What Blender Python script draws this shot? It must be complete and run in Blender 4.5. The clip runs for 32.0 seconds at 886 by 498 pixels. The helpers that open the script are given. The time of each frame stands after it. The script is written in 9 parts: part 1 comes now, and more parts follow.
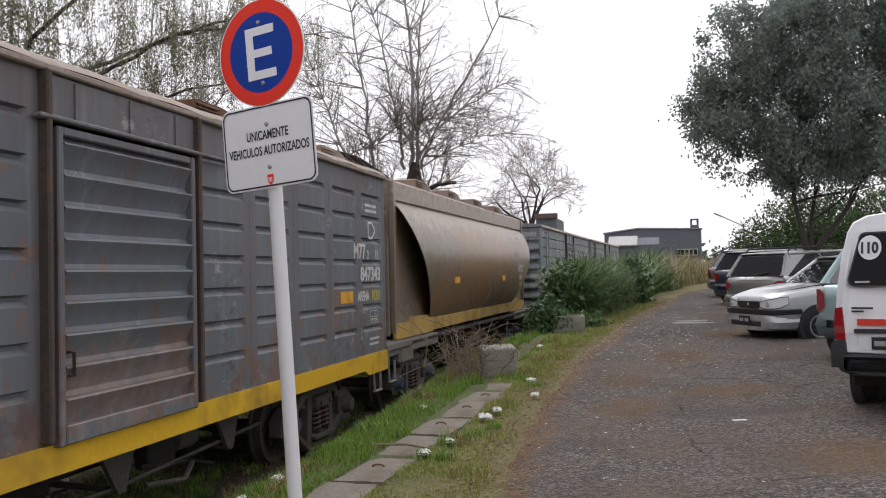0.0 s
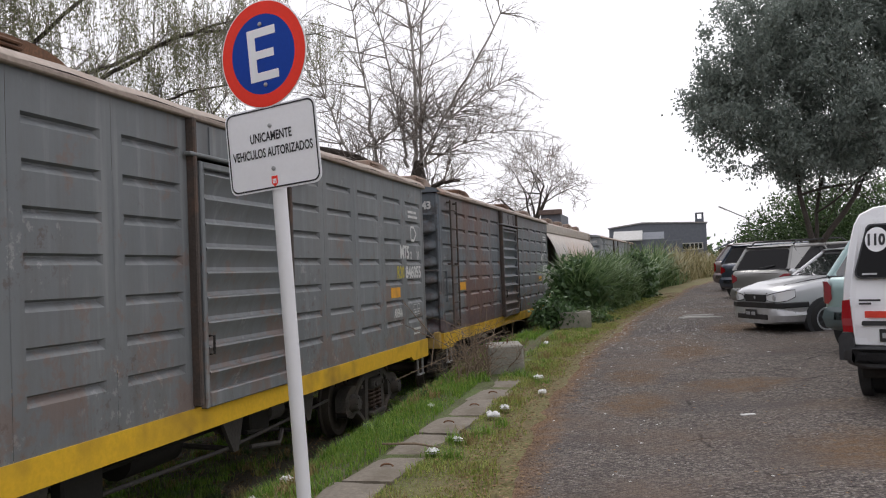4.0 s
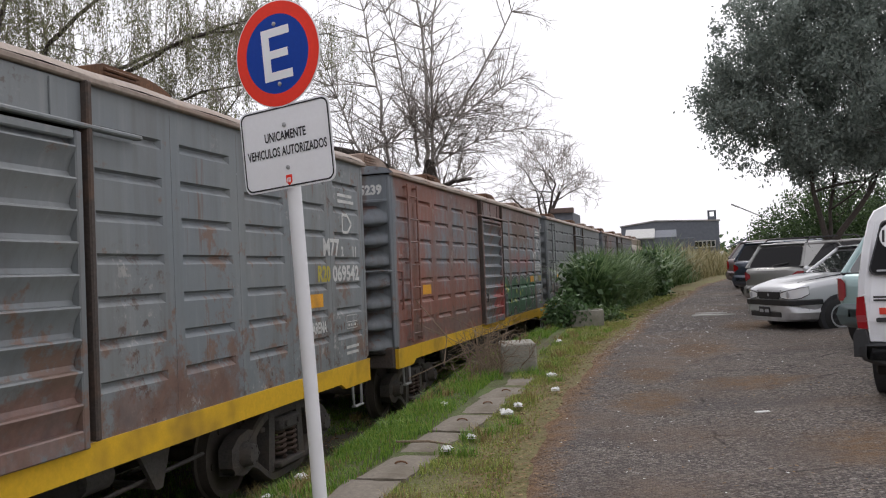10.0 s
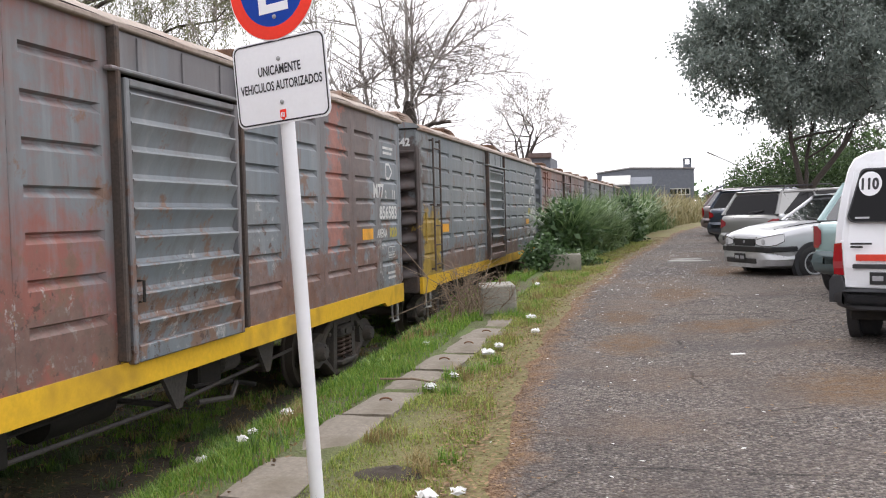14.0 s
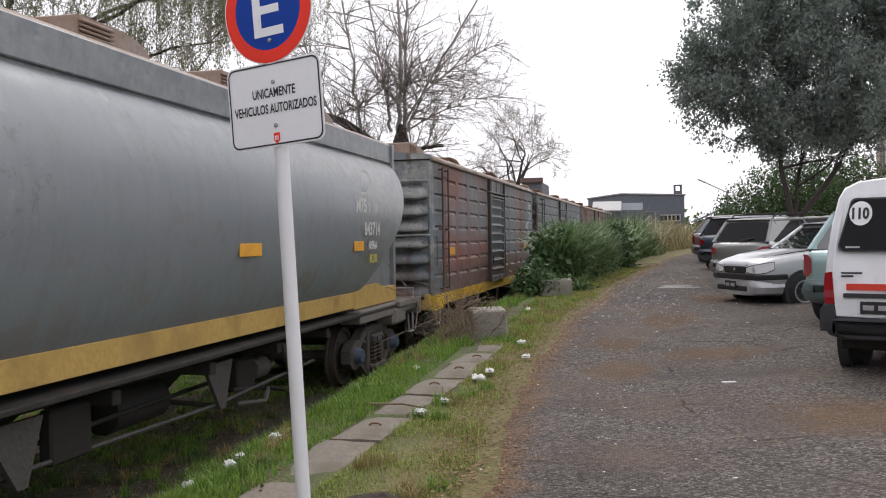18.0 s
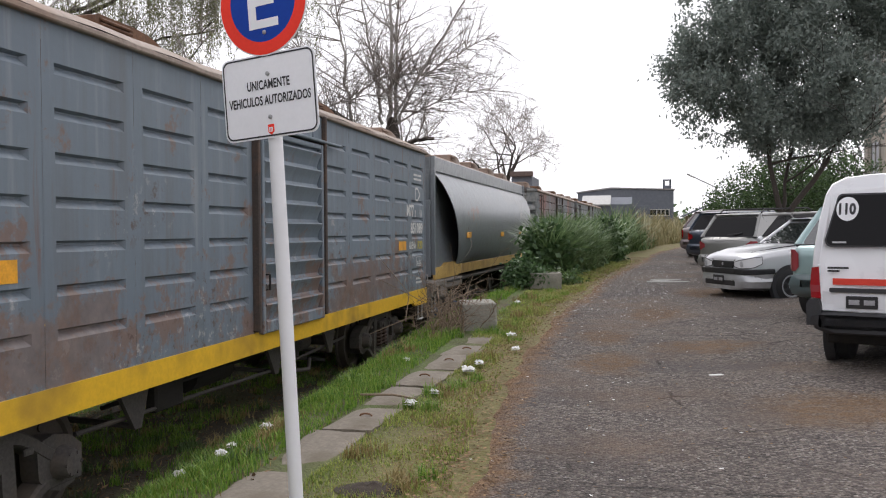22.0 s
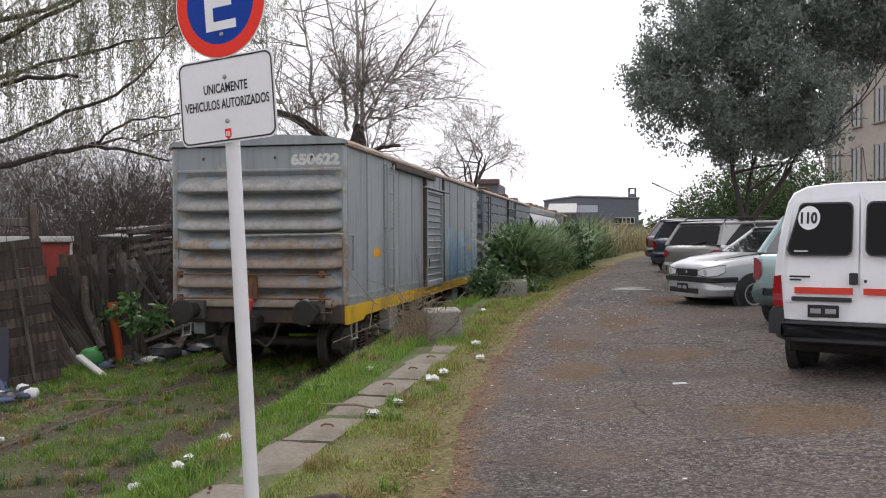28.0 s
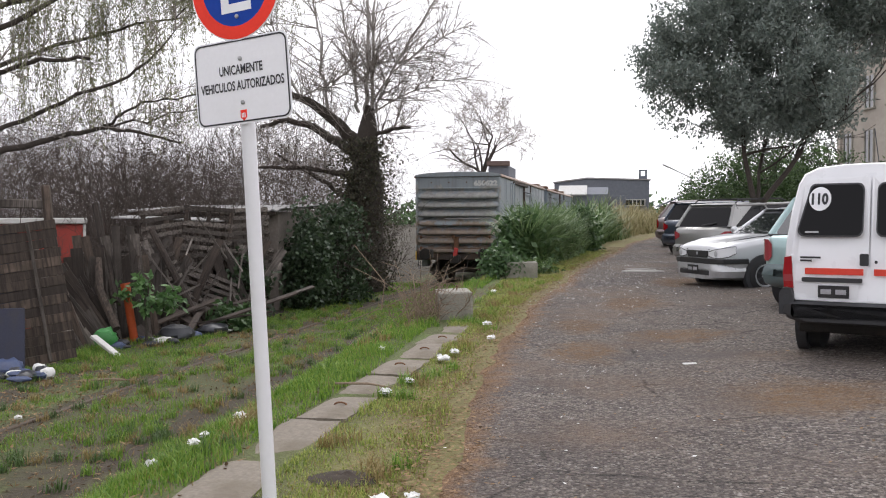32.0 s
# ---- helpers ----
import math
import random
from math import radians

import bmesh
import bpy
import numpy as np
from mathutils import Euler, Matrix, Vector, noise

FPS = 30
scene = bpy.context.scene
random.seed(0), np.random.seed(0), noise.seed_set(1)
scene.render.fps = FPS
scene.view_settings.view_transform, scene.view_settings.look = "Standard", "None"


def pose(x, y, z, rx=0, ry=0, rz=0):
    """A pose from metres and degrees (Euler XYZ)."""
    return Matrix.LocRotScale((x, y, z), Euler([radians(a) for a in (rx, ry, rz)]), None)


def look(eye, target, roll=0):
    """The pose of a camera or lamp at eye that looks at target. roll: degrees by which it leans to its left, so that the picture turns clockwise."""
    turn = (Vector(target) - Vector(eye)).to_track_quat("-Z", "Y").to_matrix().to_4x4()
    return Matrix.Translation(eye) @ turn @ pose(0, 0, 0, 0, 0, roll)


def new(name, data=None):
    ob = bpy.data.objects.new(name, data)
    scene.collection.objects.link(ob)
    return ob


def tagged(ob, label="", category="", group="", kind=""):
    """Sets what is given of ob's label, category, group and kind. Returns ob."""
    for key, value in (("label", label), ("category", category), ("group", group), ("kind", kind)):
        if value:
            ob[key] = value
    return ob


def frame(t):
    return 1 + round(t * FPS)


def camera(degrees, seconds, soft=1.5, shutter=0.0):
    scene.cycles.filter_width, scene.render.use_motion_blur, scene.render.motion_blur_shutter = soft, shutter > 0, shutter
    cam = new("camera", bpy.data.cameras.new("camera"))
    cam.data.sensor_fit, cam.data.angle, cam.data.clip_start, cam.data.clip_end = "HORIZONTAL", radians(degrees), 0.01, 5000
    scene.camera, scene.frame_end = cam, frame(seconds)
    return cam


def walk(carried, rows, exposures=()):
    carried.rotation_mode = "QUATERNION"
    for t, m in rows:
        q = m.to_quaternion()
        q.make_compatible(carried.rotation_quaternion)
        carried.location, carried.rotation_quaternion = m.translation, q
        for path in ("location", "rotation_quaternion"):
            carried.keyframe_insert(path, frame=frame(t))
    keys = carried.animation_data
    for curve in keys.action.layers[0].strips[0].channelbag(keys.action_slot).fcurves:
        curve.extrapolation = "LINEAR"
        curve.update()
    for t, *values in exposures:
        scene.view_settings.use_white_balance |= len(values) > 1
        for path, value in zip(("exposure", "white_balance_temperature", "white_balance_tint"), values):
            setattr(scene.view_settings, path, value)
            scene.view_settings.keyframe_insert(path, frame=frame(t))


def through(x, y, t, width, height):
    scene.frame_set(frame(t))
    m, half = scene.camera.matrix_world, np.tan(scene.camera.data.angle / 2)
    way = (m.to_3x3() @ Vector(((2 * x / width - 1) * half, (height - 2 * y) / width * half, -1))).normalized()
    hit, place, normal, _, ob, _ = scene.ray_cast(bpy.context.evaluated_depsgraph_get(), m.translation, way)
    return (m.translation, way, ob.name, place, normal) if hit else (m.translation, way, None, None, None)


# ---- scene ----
cam = camera(53.0, 32.0, soft=1.1)
PATH = [
    (0, (0.096, 0.099, 1.692), (-0.38, 2.041, 1.751), -1.3),
    (0.5, (0.092, 0.096, 1.703), (-0.409, 2.032, 1.749), -1.0),
    (1, (0.092, 0.106, 1.691), (-0.368, 2.052, 1.73), -0.7),
    (1.5, (0.094, 0.107, 1.696), (-0.373, 2.051, 1.745), -1.2),
    (2, (0.094, 0.116, 1.697), (-0.365, 2.062, 1.748), -1.5),
    (2.5, (0.094, 0.107, 1.706), (-0.403, 2.043, 1.766), -1.7),
    (4.5, (0.091, 0.107, 1.695), (-0.395, 2.046, 1.748), -2.3),
    (5, (0.099, 0.077, 1.69), (-0.418, 2.008, 1.75), -2.3),
    (5.5, (0.098, 0.074, 1.685), (-0.404, 2.01, 1.726), -2.0),
    (6, (0.085, 0.106, 1.676), (-0.404, 2.045, 1.719), -1.7),
    (6.5, (0.08, 0.166, 1.692), (-0.439, 2.097, 1.731), -1.6),
    (7, (0.08, 0.155, 1.695), (-0.435, 2.087, 1.754), -1.4),
    (7.5, (0.081, 0.154, 1.692), (-0.431, 2.087, 1.753), -1.5),
    (8, (0.084, 0.153, 1.699), (-0.411, 2.089, 1.772), -1.6),
    (8.5, (0.084, 0.155, 1.69), (-0.406, 2.093, 1.761), -1.8),
    (9, (0.089, 0.087, 1.693), (-0.423, 2.02, 1.757), -2.5),
    (9.5, (0.084, 0.091, 1.688), (-0.434, 2.022, 1.738), -2.6),
    (10, (0.085, 0.086, 1.692), (-0.427, 2.019, 1.745), -2.4),
    (10.5, (0.071, 0.105, 1.694), (-0.451, 2.034, 1.759), -1.5),
    (11, (0.086, 0.07, 1.681), (-0.389, 2.012, 1.737), -0.3),
    (11.5, (0.075, 0.084, 1.671), (-0.393, 2.028, 1.692), 0.0),
    (12, (0.099, 0.046, 1.658), (-0.383, 1.987, 1.641), -0.0),
    (12.5, (0.089, 0.086, 1.657), (-0.388, 2.028, 1.613), -0.0),
    (13, (0.083, 0.076, 1.647), (-0.408, 2.011, 1.54), 0.1),
    (13.5, (0.006, 0.05, 1.667), (-0.461, 1.994, 1.596), -1.3),
    (15.5, (-0.009, 0.025, 1.648), (-0.43, 1.977, 1.544), -0.9),
    (16, (0.0, 0.03, 1.644), (-0.373, 1.994, 1.566), -0.8),
    (16.5, (0.002, 0.011, 1.657), (-0.379, 1.974, 1.618), -0.7),
    (17, (-0.006, -0.017, 1.681), (-0.43, 1.937, 1.692), -0.9),
    (17.5, (-0.022, 0.038, 1.68), (-0.489, 1.983, 1.675), -0.9),
    (18, (-0.015, 0.048, 1.675), (-0.454, 1.999, 1.652), -0.8),
    (18.5, (-0.021, 0.065, 1.676), (-0.46, 2.016, 1.656), -0.6),
    (19, (-0.02, 0.063, 1.684), (-0.457, 2.014, 1.669), -0.8),
    (19.5, (-0.006, -0.01, 1.684), (-0.447, 1.941, 1.682), -1.9),
    (20, (0.0, -0.015, 1.686), (-0.453, 1.933, 1.667), -2.2),
    (20.5, (0.002, -0.01, 1.682), (-0.449, 1.939, 1.662), -1.7),
    (21, (-0.009, -0.004, 1.679), (-0.45, 1.946, 1.651), -1.0),
    (21.5, (-0.016, -0.006, 1.674), (-0.461, 1.944, 1.642), -1.0),
    (22, (-0.019, -0.001, 1.67), (-0.435, 1.955, 1.631), -0.4),
    (22.5, (-0.015, -0.013, 1.662), (-0.432, 1.943, 1.621), 0.1),
    (23, (-0.022, 0.001, 1.656), (-0.453, 1.953, 1.596), 0.2),
    (23.5, (-0.03, -0.008, 1.656), (-0.472, 1.942, 1.595), 0.4),
    (24, (-0.034, 0.007, 1.667), (-0.475, 1.957, 1.626), -0.3),
    (24.5, (-0.021, -0.014, 1.667), (-0.473, 1.934, 1.612), -0.4),
    (25, (-0.015, -0.005, 1.669), (-0.447, 1.947, 1.616), -0.2),
    (25.5, (-0.005, 0.005, 1.669), (-0.432, 1.959, 1.62), -0.7),
    (27.5, (-0.004, 0.087, 1.67), (-0.363, 2.054, 1.634), -0.4),
    (28, (-0.007, 0.083, 1.672), (-0.35, 2.053, 1.649), -0.2),
    (28.5, (-0.008, 0.091, 1.669), (-0.332, 2.064, 1.633), -0.0),
    (29, (-0.013, 0.089, 1.662), (-0.336, 2.062, 1.616), 0.5),
    (29.5, (-0.016, 0.101, 1.655), (-0.342, 2.074, 1.604), 0.9),
    (30, (-0.025, 0.079, 1.65), (-0.363, 2.049, 1.586), 0.5),
    (30.5, (-0.015, 0.031, 1.652), (-0.358, 2.0, 1.591), 0.0),
    (31, (-0.015, 0.028, 1.653), (-0.392, 1.991, 1.591), -0.5),
    (31.5, (-0.014, 0.023, 1.659), (-0.407, 1.983, 1.606), -0.5),
    (32, (-0.012, 0.025, 1.661), (-0.377, 1.991, 1.598), -0.2),
]
EXPOSE = [(0.0, 0.1), (9.0, 0.1), (11.2, 0.06), (12.0, 0.38), (12.4, 0.54), (13.0, 0.85), (13.5, 0.85), (15.5, 1.0), (16.0, 0.9), (16.5, 0.62), (17.0, 0.46), (18.5, 0.24), (22.0, 0.34), (23.0, 0.46), (24.0, 0.36), (25.5, 0.3), (28.0, 0.28), (30.0, 0.34), (32.0, 0.52)]
walk(cam, [(t, look(eye, target, roll)) for t, eye, target, roll in PATH], EXPOSE)

# ---- light: a bright, even overcast sky with a weak, very wide sun behind it
world = bpy.data.worlds.new("overcast")
scene.world = world
world.use_nodes = True
wn, wl = world.node_tree.nodes, world.node_tree.links
sky = wn.new("ShaderNodeTexSky")
sky.sky_type, sky.sun_disc = "NISHITA", False
sky.sun_elevation, sky.sun_rotation = radians(48), radians(20)
sky.air_density, sky.dust_density = 1.2, 4.0
grey = wn.new("ShaderNodeHueSaturation")
grey.inputs["Saturation"].default_value = 0.10
blend = wn.new("ShaderNodeMix")
blend.data_type = "RGBA"
blend.inputs["Factor"].default_value = 0.72
blend.inputs["B"].default_value = (9.15, 8.95, 9.6, 1)
wl.new(sky.outputs["Color"], grey.inputs["Color"])
wl.new(grey.outputs["Color"], blend.inputs["A"])
wl.new(blend.outputs["Result"], wn["Background"].inputs["Color"])
wn["Background"].inputs["Strength"].default_value = 0.125
sun = new("sun", bpy.data.lights.new("sun", "SUN"))
sun.data.energy, sun.data.angle, sun.data.color = 0.9, radians(35), (1.0, 0.96, 0.93)
sun.matrix_basis = look((0, 0, 50), (8, -30, 10))

# ---- small tools
TAU = 2 * math.pi
RAIL_Z = -0.47
TRACK_X = -5.30


def bend(y):
    """How far the track has swung to the right at y."""
    return max(0.0, y - 4) ** 2 / 1700


def smooth(a, b, v):
    q = min(1.0, max(0.0, (v - a) / (b - a)))
    return q * q * (3 - 2 * q)


def road_height(y):
    if y < 0:
        return 0.0
    return 0.03 * y if y < 30 else 0.9 + 0.3 * (1 - math.exp(-(y - 30) / 10))


def bank_x(y):
    """Where the verge ends and the slope down to the track begins."""
    return -2.5 + 2.6 * smooth(14, 34, y) + max(0.0, y - 34) * 0.06


def ground_height(x, y):
    top, low = road_height(y) + 0.055 * min(6.0, max(0.0, x)) * smooth(-2, 6, y) * (1 - 1.3 * smooth(13, 22, y) * smooth(60, 40, y)), RAIL_Z - 0.03
    b = bank_x(y)
    q = smooth(b - 1.35 - 0.03 * max(0.0, y), b, x)
    far = smooth(60, 140, y)
    low = low * (1 - far) + top * far
    return low + (top - low) * q + 0.02 * noise.noise((x * 0.9, y * 0.9, 0)) + 0.012 * noise.noise((x * 3, y * 3, 4))


class Build:
    """Collects vertices and faces of one mesh."""

    def __init__(self):
        self.v, self.f = [], []

    def add(self, verts, faces):
        n = len(self.v)
        self.v += [tuple(p) for p in verts]
        self.f += [tuple(n + i for i in face) for face in faces]
        return self

    def box(self, c, s, b=0.0, m=None):
        hx, hy, hz = s[0] / 2, s[1] / 2, s[2] / 2
        b = min(b, hx * 0.9, hy * 0.9, hz * 0.9)
        vs, fs, at = [], [], {}
        for sx in (-1, 1):
            for sy in (-1, 1):
                for sz in (-1, 1):
                    if b:
                        for a in range(3):
                            p = [sx * (hx - b), sy * (hy - b), sz * (hz - b)]
                            p[a] = (sx * hx, sy * hy, sz * hz)[a]
                            at[sx, sy, sz, a] = len(vs)
                            vs.append(p)
                    else:
                        for a in range(3):
                            at[sx, sy, sz, a] = len(vs)
                        vs.append([sx * hx, sy * hy, sz * hz])
        for a in range(3):
            o = [k for k in range(3) if k != a]
            for s1 in (-1, 1):
                ring = []
                for p, q in ((-1, -1), (1, -1), (1, 1), (-1, 1)):
                    k = [0, 0, 0]
                    k[a], k[o[0]], k[o[1]] = s1, p, q
                    ring.append(at[(*k, a)])
                flip = (s1 > 0) == (a == 1)
                fs.append(ring[::-1] if flip else ring)
        if b:
            for a in range(3):
                o = [k for k in range(3) if k != a]
                for p in (-1, 1):
                    for q in (-1, 1):
                        ring = []
                        for s1, w in ((-1, 0), (1, 0), (1, 1), (-1, 1)):
                            k = [0, 0, 0]
                            k[a], k[o[0]], k[o[1]] = s1, p, q
                            ring.append(at[(*k, o[w])])
                        fs.append(ring)
            for sx in (-1, 1):
                for sy in (-1, 1):
                    for sz in (-1, 1):
                        fs.append([at[sx, sy, sz, a] for a in range(3)])
        cv = Vector(c)
        vs = [(m @ Vector(p) if m else Vector(p)) + cv for p in vs]
        return self.add(vs, fs)

    def tube(self, pts, radii, n=6, cap=True):
        """A round bar through points; radii: one for all, or one each."""
        pts = [Vector(p) for p in pts]
        if not hasattr(radii, "__len__"):
            radii = [radii] * len(pts)
        radii = [float(r) for r in radii]
        rings, base = [], len(self.v)
        for i, p in enumerate(pts):
            d = (pts[min(i + 1, len(pts) - 1)] - pts[max(i - 1, 0)]).normalized()
            u = d.cross(Vector((0, 0, 1)) if abs(d.z) < 0.9 else Vector((1, 0, 0))).normalized()
            w = d.cross(u)
            rings.append([p + radii[i] * (math.cos(TAU * k / n) * u + math.sin(TAU * k / n) * w) for k in range(n)])
        vs = [p for r in rings for p in r]
        fs = [(i * n + k, i * n + (k + 1) % n, (i + 1) * n + (k + 1) % n, (i + 1) * n + k) for i in range(len(pts) - 1) for k in range(n)]
        if cap:
            fs += [tuple(range(n)), tuple((len(pts) - 1) * n + k for k in range(n))]
        return self.add(vs, fs)

    def lathe(self, c, axis, profile, n=20):
        """A turned shape: profile of (along the axis, radius)."""
        a = Vector(axis).normalized()
        u = a.cross(Vector((0, 0, 1)) if abs(a.z) < 0.9 else Vector((1, 0, 0))).normalized()
        w = a.cross(u)
        c = Vector(c)
        vs = [c + a * h + r * (math.cos(TAU * k / n) * u + math.sin(TAU * k / n) * w) for h, r in profile for k in range(n)]
        fs = [(i * n + k, i * n + (k + 1) % n, (i + 1) * n + (k + 1) % n, (i + 1) * n + k) for i in range(len(profile) - 1) for k in range(n)]
        fs += [tuple(range(n)), tuple((len(profile) - 1) * n + k for k in range(n))]
        return self.add(vs, fs)

    def prism(self, outline, a, b, axis=0):
        """An outline in the two other axes, pushed from a to b along the axis."""
        def at(p, q):
            return (q, *p) if axis == 0 else (p[0], q, p[1]) if axis == 1 else (*p, q)
        n = len(outline)
        vs = [at(p, a) for p in outline] + [at(p, b) for p in outline]
        fs = [(i, (i + 1) % n, n + (i + 1) % n, n + i) for i in range(n)] + [tuple(range(n)), tuple(range(2 * n - 1, n - 1, -1))]
        return self.add(vs, fs)

    def sheet(self, rows):
        """A skin over rows of points of equal number."""
        n = len(rows[0])
        vs = [p for r in rows for p in r]
        return self.add(vs, [(i * n + k, i * n + k + 1, (i + 1) * n + k + 1, (i + 1) * n + k) for i in range(len(rows) - 1) for k in range(n - 1)])

    def mesh(self, name, material=None, rounded=False, weld=0.0):
        me = bpy.data.meshes.new(name)
        me.from_pydata(self.v, [], self.f)
        bm = bmesh.new()
        bm.from_mesh(me)
        if weld:
            bmesh.ops.remove_doubles(bm, verts=bm.verts, dist=weld)
        bmesh.ops.recalc_face_normals(bm, faces=bm.faces)
        bm.to_mesh(me)
        bm.free()
        if rounded:
            me.shade_smooth()
            me.set_sharp_from_angle(angle=radians(40))
        if material:
            me.materials.append(material)
        return me


def part(name, shape, material, parent, label="", m=None, rounded=False):
    """Links a Build or a mesh as one object under a thing or a part."""
    me = shape.mesh(name, material, rounded) if isinstance(shape, Build) else shape
    ob = new(name, me)
    ob.parent = parent
    if m is not None:
        ob.matrix_basis = m
    if label:
        ob["label"] = label
    return ob


def thing(name, m=None, label="", category="", group="", kind=""):
    ob = new(name)
    ob.empty_display_size = 0.2
    if m is not None:
        ob.matrix_basis = m
    return tagged(ob, label, category, group, kind)


def solid(name, shape, material, label="", category="", group="", kind="", m=None, rounded=False):
    ob = new(name, shape.mesh(name, material, rounded) if isinstance(shape, Build) else shape)
    if m is not None:
        ob.matrix_basis = m
    return tagged(ob, label, category, group, kind)


TEXTS = {}


def text_mesh(words, height, material, width=None, bold=0.0):
    """Flat letters in the x-y plane, centred, with capitals of that height."""
    key = (words, height, material.name, width, bold)
    if key in TEXTS:
        return TEXTS[key]
    cu = bpy.data.curves.new("letters", "FONT")
    cu.body, cu.align_x, cu.align_y, cu.size, cu.offset, cu.resolution_u = words, "CENTER", "CENTER", 1.0, bold, 3
    ob = new("letters", cu)
    bpy.context.view_layer.update()
    me = bpy.data.meshes.new_from_object(ob.evaluated_get(bpy.context.evaluated_depsgraph_get()))
    bpy.data.objects.remove(ob)
    co = np.empty(len(me.vertices) * 3, np.float32)
    me.vertices.foreach_get("co", co)
    co = co.reshape(-1, 3)
    lo, hi = co.min(0), co.max(0)
    co -= (lo + hi) / 2
    k = height / (hi[1] - lo[1])
    co[:, 1] *= k
    co[:, 0] *= (width / (hi[0] - lo[0])) if width else k
    me.vertices.foreach_set("co", co.ravel())
    me.materials.clear()
    me.materials.append(material)
    TEXTS[key] = me
    return me


SIDE = Matrix(((0, 0, 1, 0), (1, 0, 0, 0), (0, 1, 0, 0), (0, 0, 0, 1)))  # letters' x to +y, y to +z, facing +x

# ---- materials


class Nodes:
    def __init__(self, name):
        self.m = bpy.data.materials.new(name)
        self.m.use_nodes = True
        self.t = self.m.node_tree
        self.n = self.t.nodes
        self.p = self.n["Principled BSDF"]

    def link(self, a, b):
        self.t.links.new(a, b)

    def coords(self, ob=None, scale=(1, 1, 1)):
        c = self.n.new("ShaderNodeTexCoord")
        if ob:
            c.object = ob
        g = self.n.new("ShaderNodeMapping")
        g.inputs["Scale"].default_value = scale
        self.link(c.outputs["Object"], g.inputs["Vector"])
        return g.outputs["Vector"]

    def noise(self, vec, scale, detail=4.0, rough=0.55, distort=0.0):
        x = self.n.new("ShaderNodeTexNoise")
        for k, v in (("Scale", scale), ("Detail", detail), ("Roughness", rough), ("Distortion", distort)):
            x.inputs[k].default_value = v
        self.link(vec, x.inputs["Vector"])
        return x.outputs["Fac"]

    def voronoi(self, vec, scale, feature="F1", out="Distance"):
        x = self.n.new("ShaderNodeTexVoronoi")
        x.feature = feature
        x.inputs["Scale"].default_value = scale
        self.link(vec, x.inputs["Vector"])
        return x.outputs[out]

    def ramp(self, fac, stops):
        x = self.n.new("ShaderNodeValToRGB")
        e = x.color_ramp.elements
        while len(e) < len(stops):
            e.new(0.5)
        for el, (pos, col) in zip(e, stops):
            el.position = pos
            el.color = (*col, 1) if hasattr(col, "__len__") else (col, col, col, 1)
        self.link(fac, x.inputs["Fac"])
        return x.outputs["Color"]

    def mix(self, fac, a, b, how="MIX"):
        x = self.n.new("ShaderNodeMix")
        x.data_type, x.blend_type = "RGBA", how
        for key, v in (("Factor", fac), ("A", a), ("B", b)):
            if isinstance(v, bpy.types.NodeSocket):
                self.link(v, x.inputs[key])
            elif key == "Factor":
                x.inputs[key].default_value = v
            else:
                x.inputs[key].default_value = (*v, 1)
        return x.outputs["Result"]

    def math(self, op, a, b=0.0, c=0.0):
        x = self.n.new("ShaderNodeMath")
        x.operation = op
        for k, v in enumerate((a, b, c)):
            if isinstance(v, bpy.types.NodeSocket):
                self.link(v, x.inputs[k])
            else:
                x.inputs[k].default_value = v
        return x.outputs[0]

    def axis(self, vec):
        x = self.n.new("ShaderNodeSeparateXYZ")
        self.link(vec, x.inputs[0])
        return x.outputs

    def bump(self, height, strength=0.3, distance=0.01):
        x = self.n.new("ShaderNodeBump")
        x.inputs["Strength"].default_value, x.inputs["Distance"].default_value = strength, distance
        self.link(height, x.inputs["Height"])
        self.link(x.outputs["Normal"], self.p.inputs["Normal"])

    def done(self, col, rough=0.6, metal=0.0, **more):
        for key, v in (("Base Color", col), ("Roughness", rough), ("Metallic", metal), *((k.replace("_", " "), w) for k, w in more.items())):
            if isinstance(v, bpy.types.NodeSocket):
                self.link(v, self.p.inputs[key])
            else:
                self.p.inputs[key].default_value = (*v, 1) if hasattr(v, "__len__") else v
        return self.m


def plain(name, col, rough=0.6, metal=0.0, vary=0.25, scale=6.0, dirt=(0.06, 0.05, 0.04), dirty=0.35, bumpy=0.15, **more):
    """A surface of one colour with grain, soft stains and fine relief."""
    k = Nodes(name)
    v = k.coords()
    a = k.noise(v, scale * 8, 5)
    b = k.noise(v, scale * 0.5, 4, 0.6)
    c = k.mix(k.ramp(a, [(0.3, 1 - vary), (0.7, 1.0)]), (0, 0, 0), col)
    c = k.mix(k.math("MULTIPLY", k.ramp(b, [(0.5, 0.0), (0.75, 1.0)]), dirty), c, dirt)
    k.bump(a, bumpy, 0.004)
    return k.done(c, k.math("ADD", k.math("MULTIPLY", b, 0.25), rough - 0.12), metal, **more)


def leafy(name, col, col2, rough=0.5, through=0.35):
    k = Nodes(name)
    g = k.n.new("ShaderNodeNewGeometry")
    c = k.mix(g.outputs["Random Per Island"], col, col2)
    d = k.n.new("ShaderNodeBsdfTranslucent")
    k.link(c, d.inputs["Color"])
    s = k.n.new("ShaderNodeMixShader")
    s.inputs[0].default_value = through
    out = k.n["Material Output"]
    k.done(c, rough)
    k.link(k.p.outputs[0], s.inputs[1])
    k.link(d.outputs[0], s.inputs[2])
    k.link(s.outputs[0], out.inputs["Surface"])
    return k.m


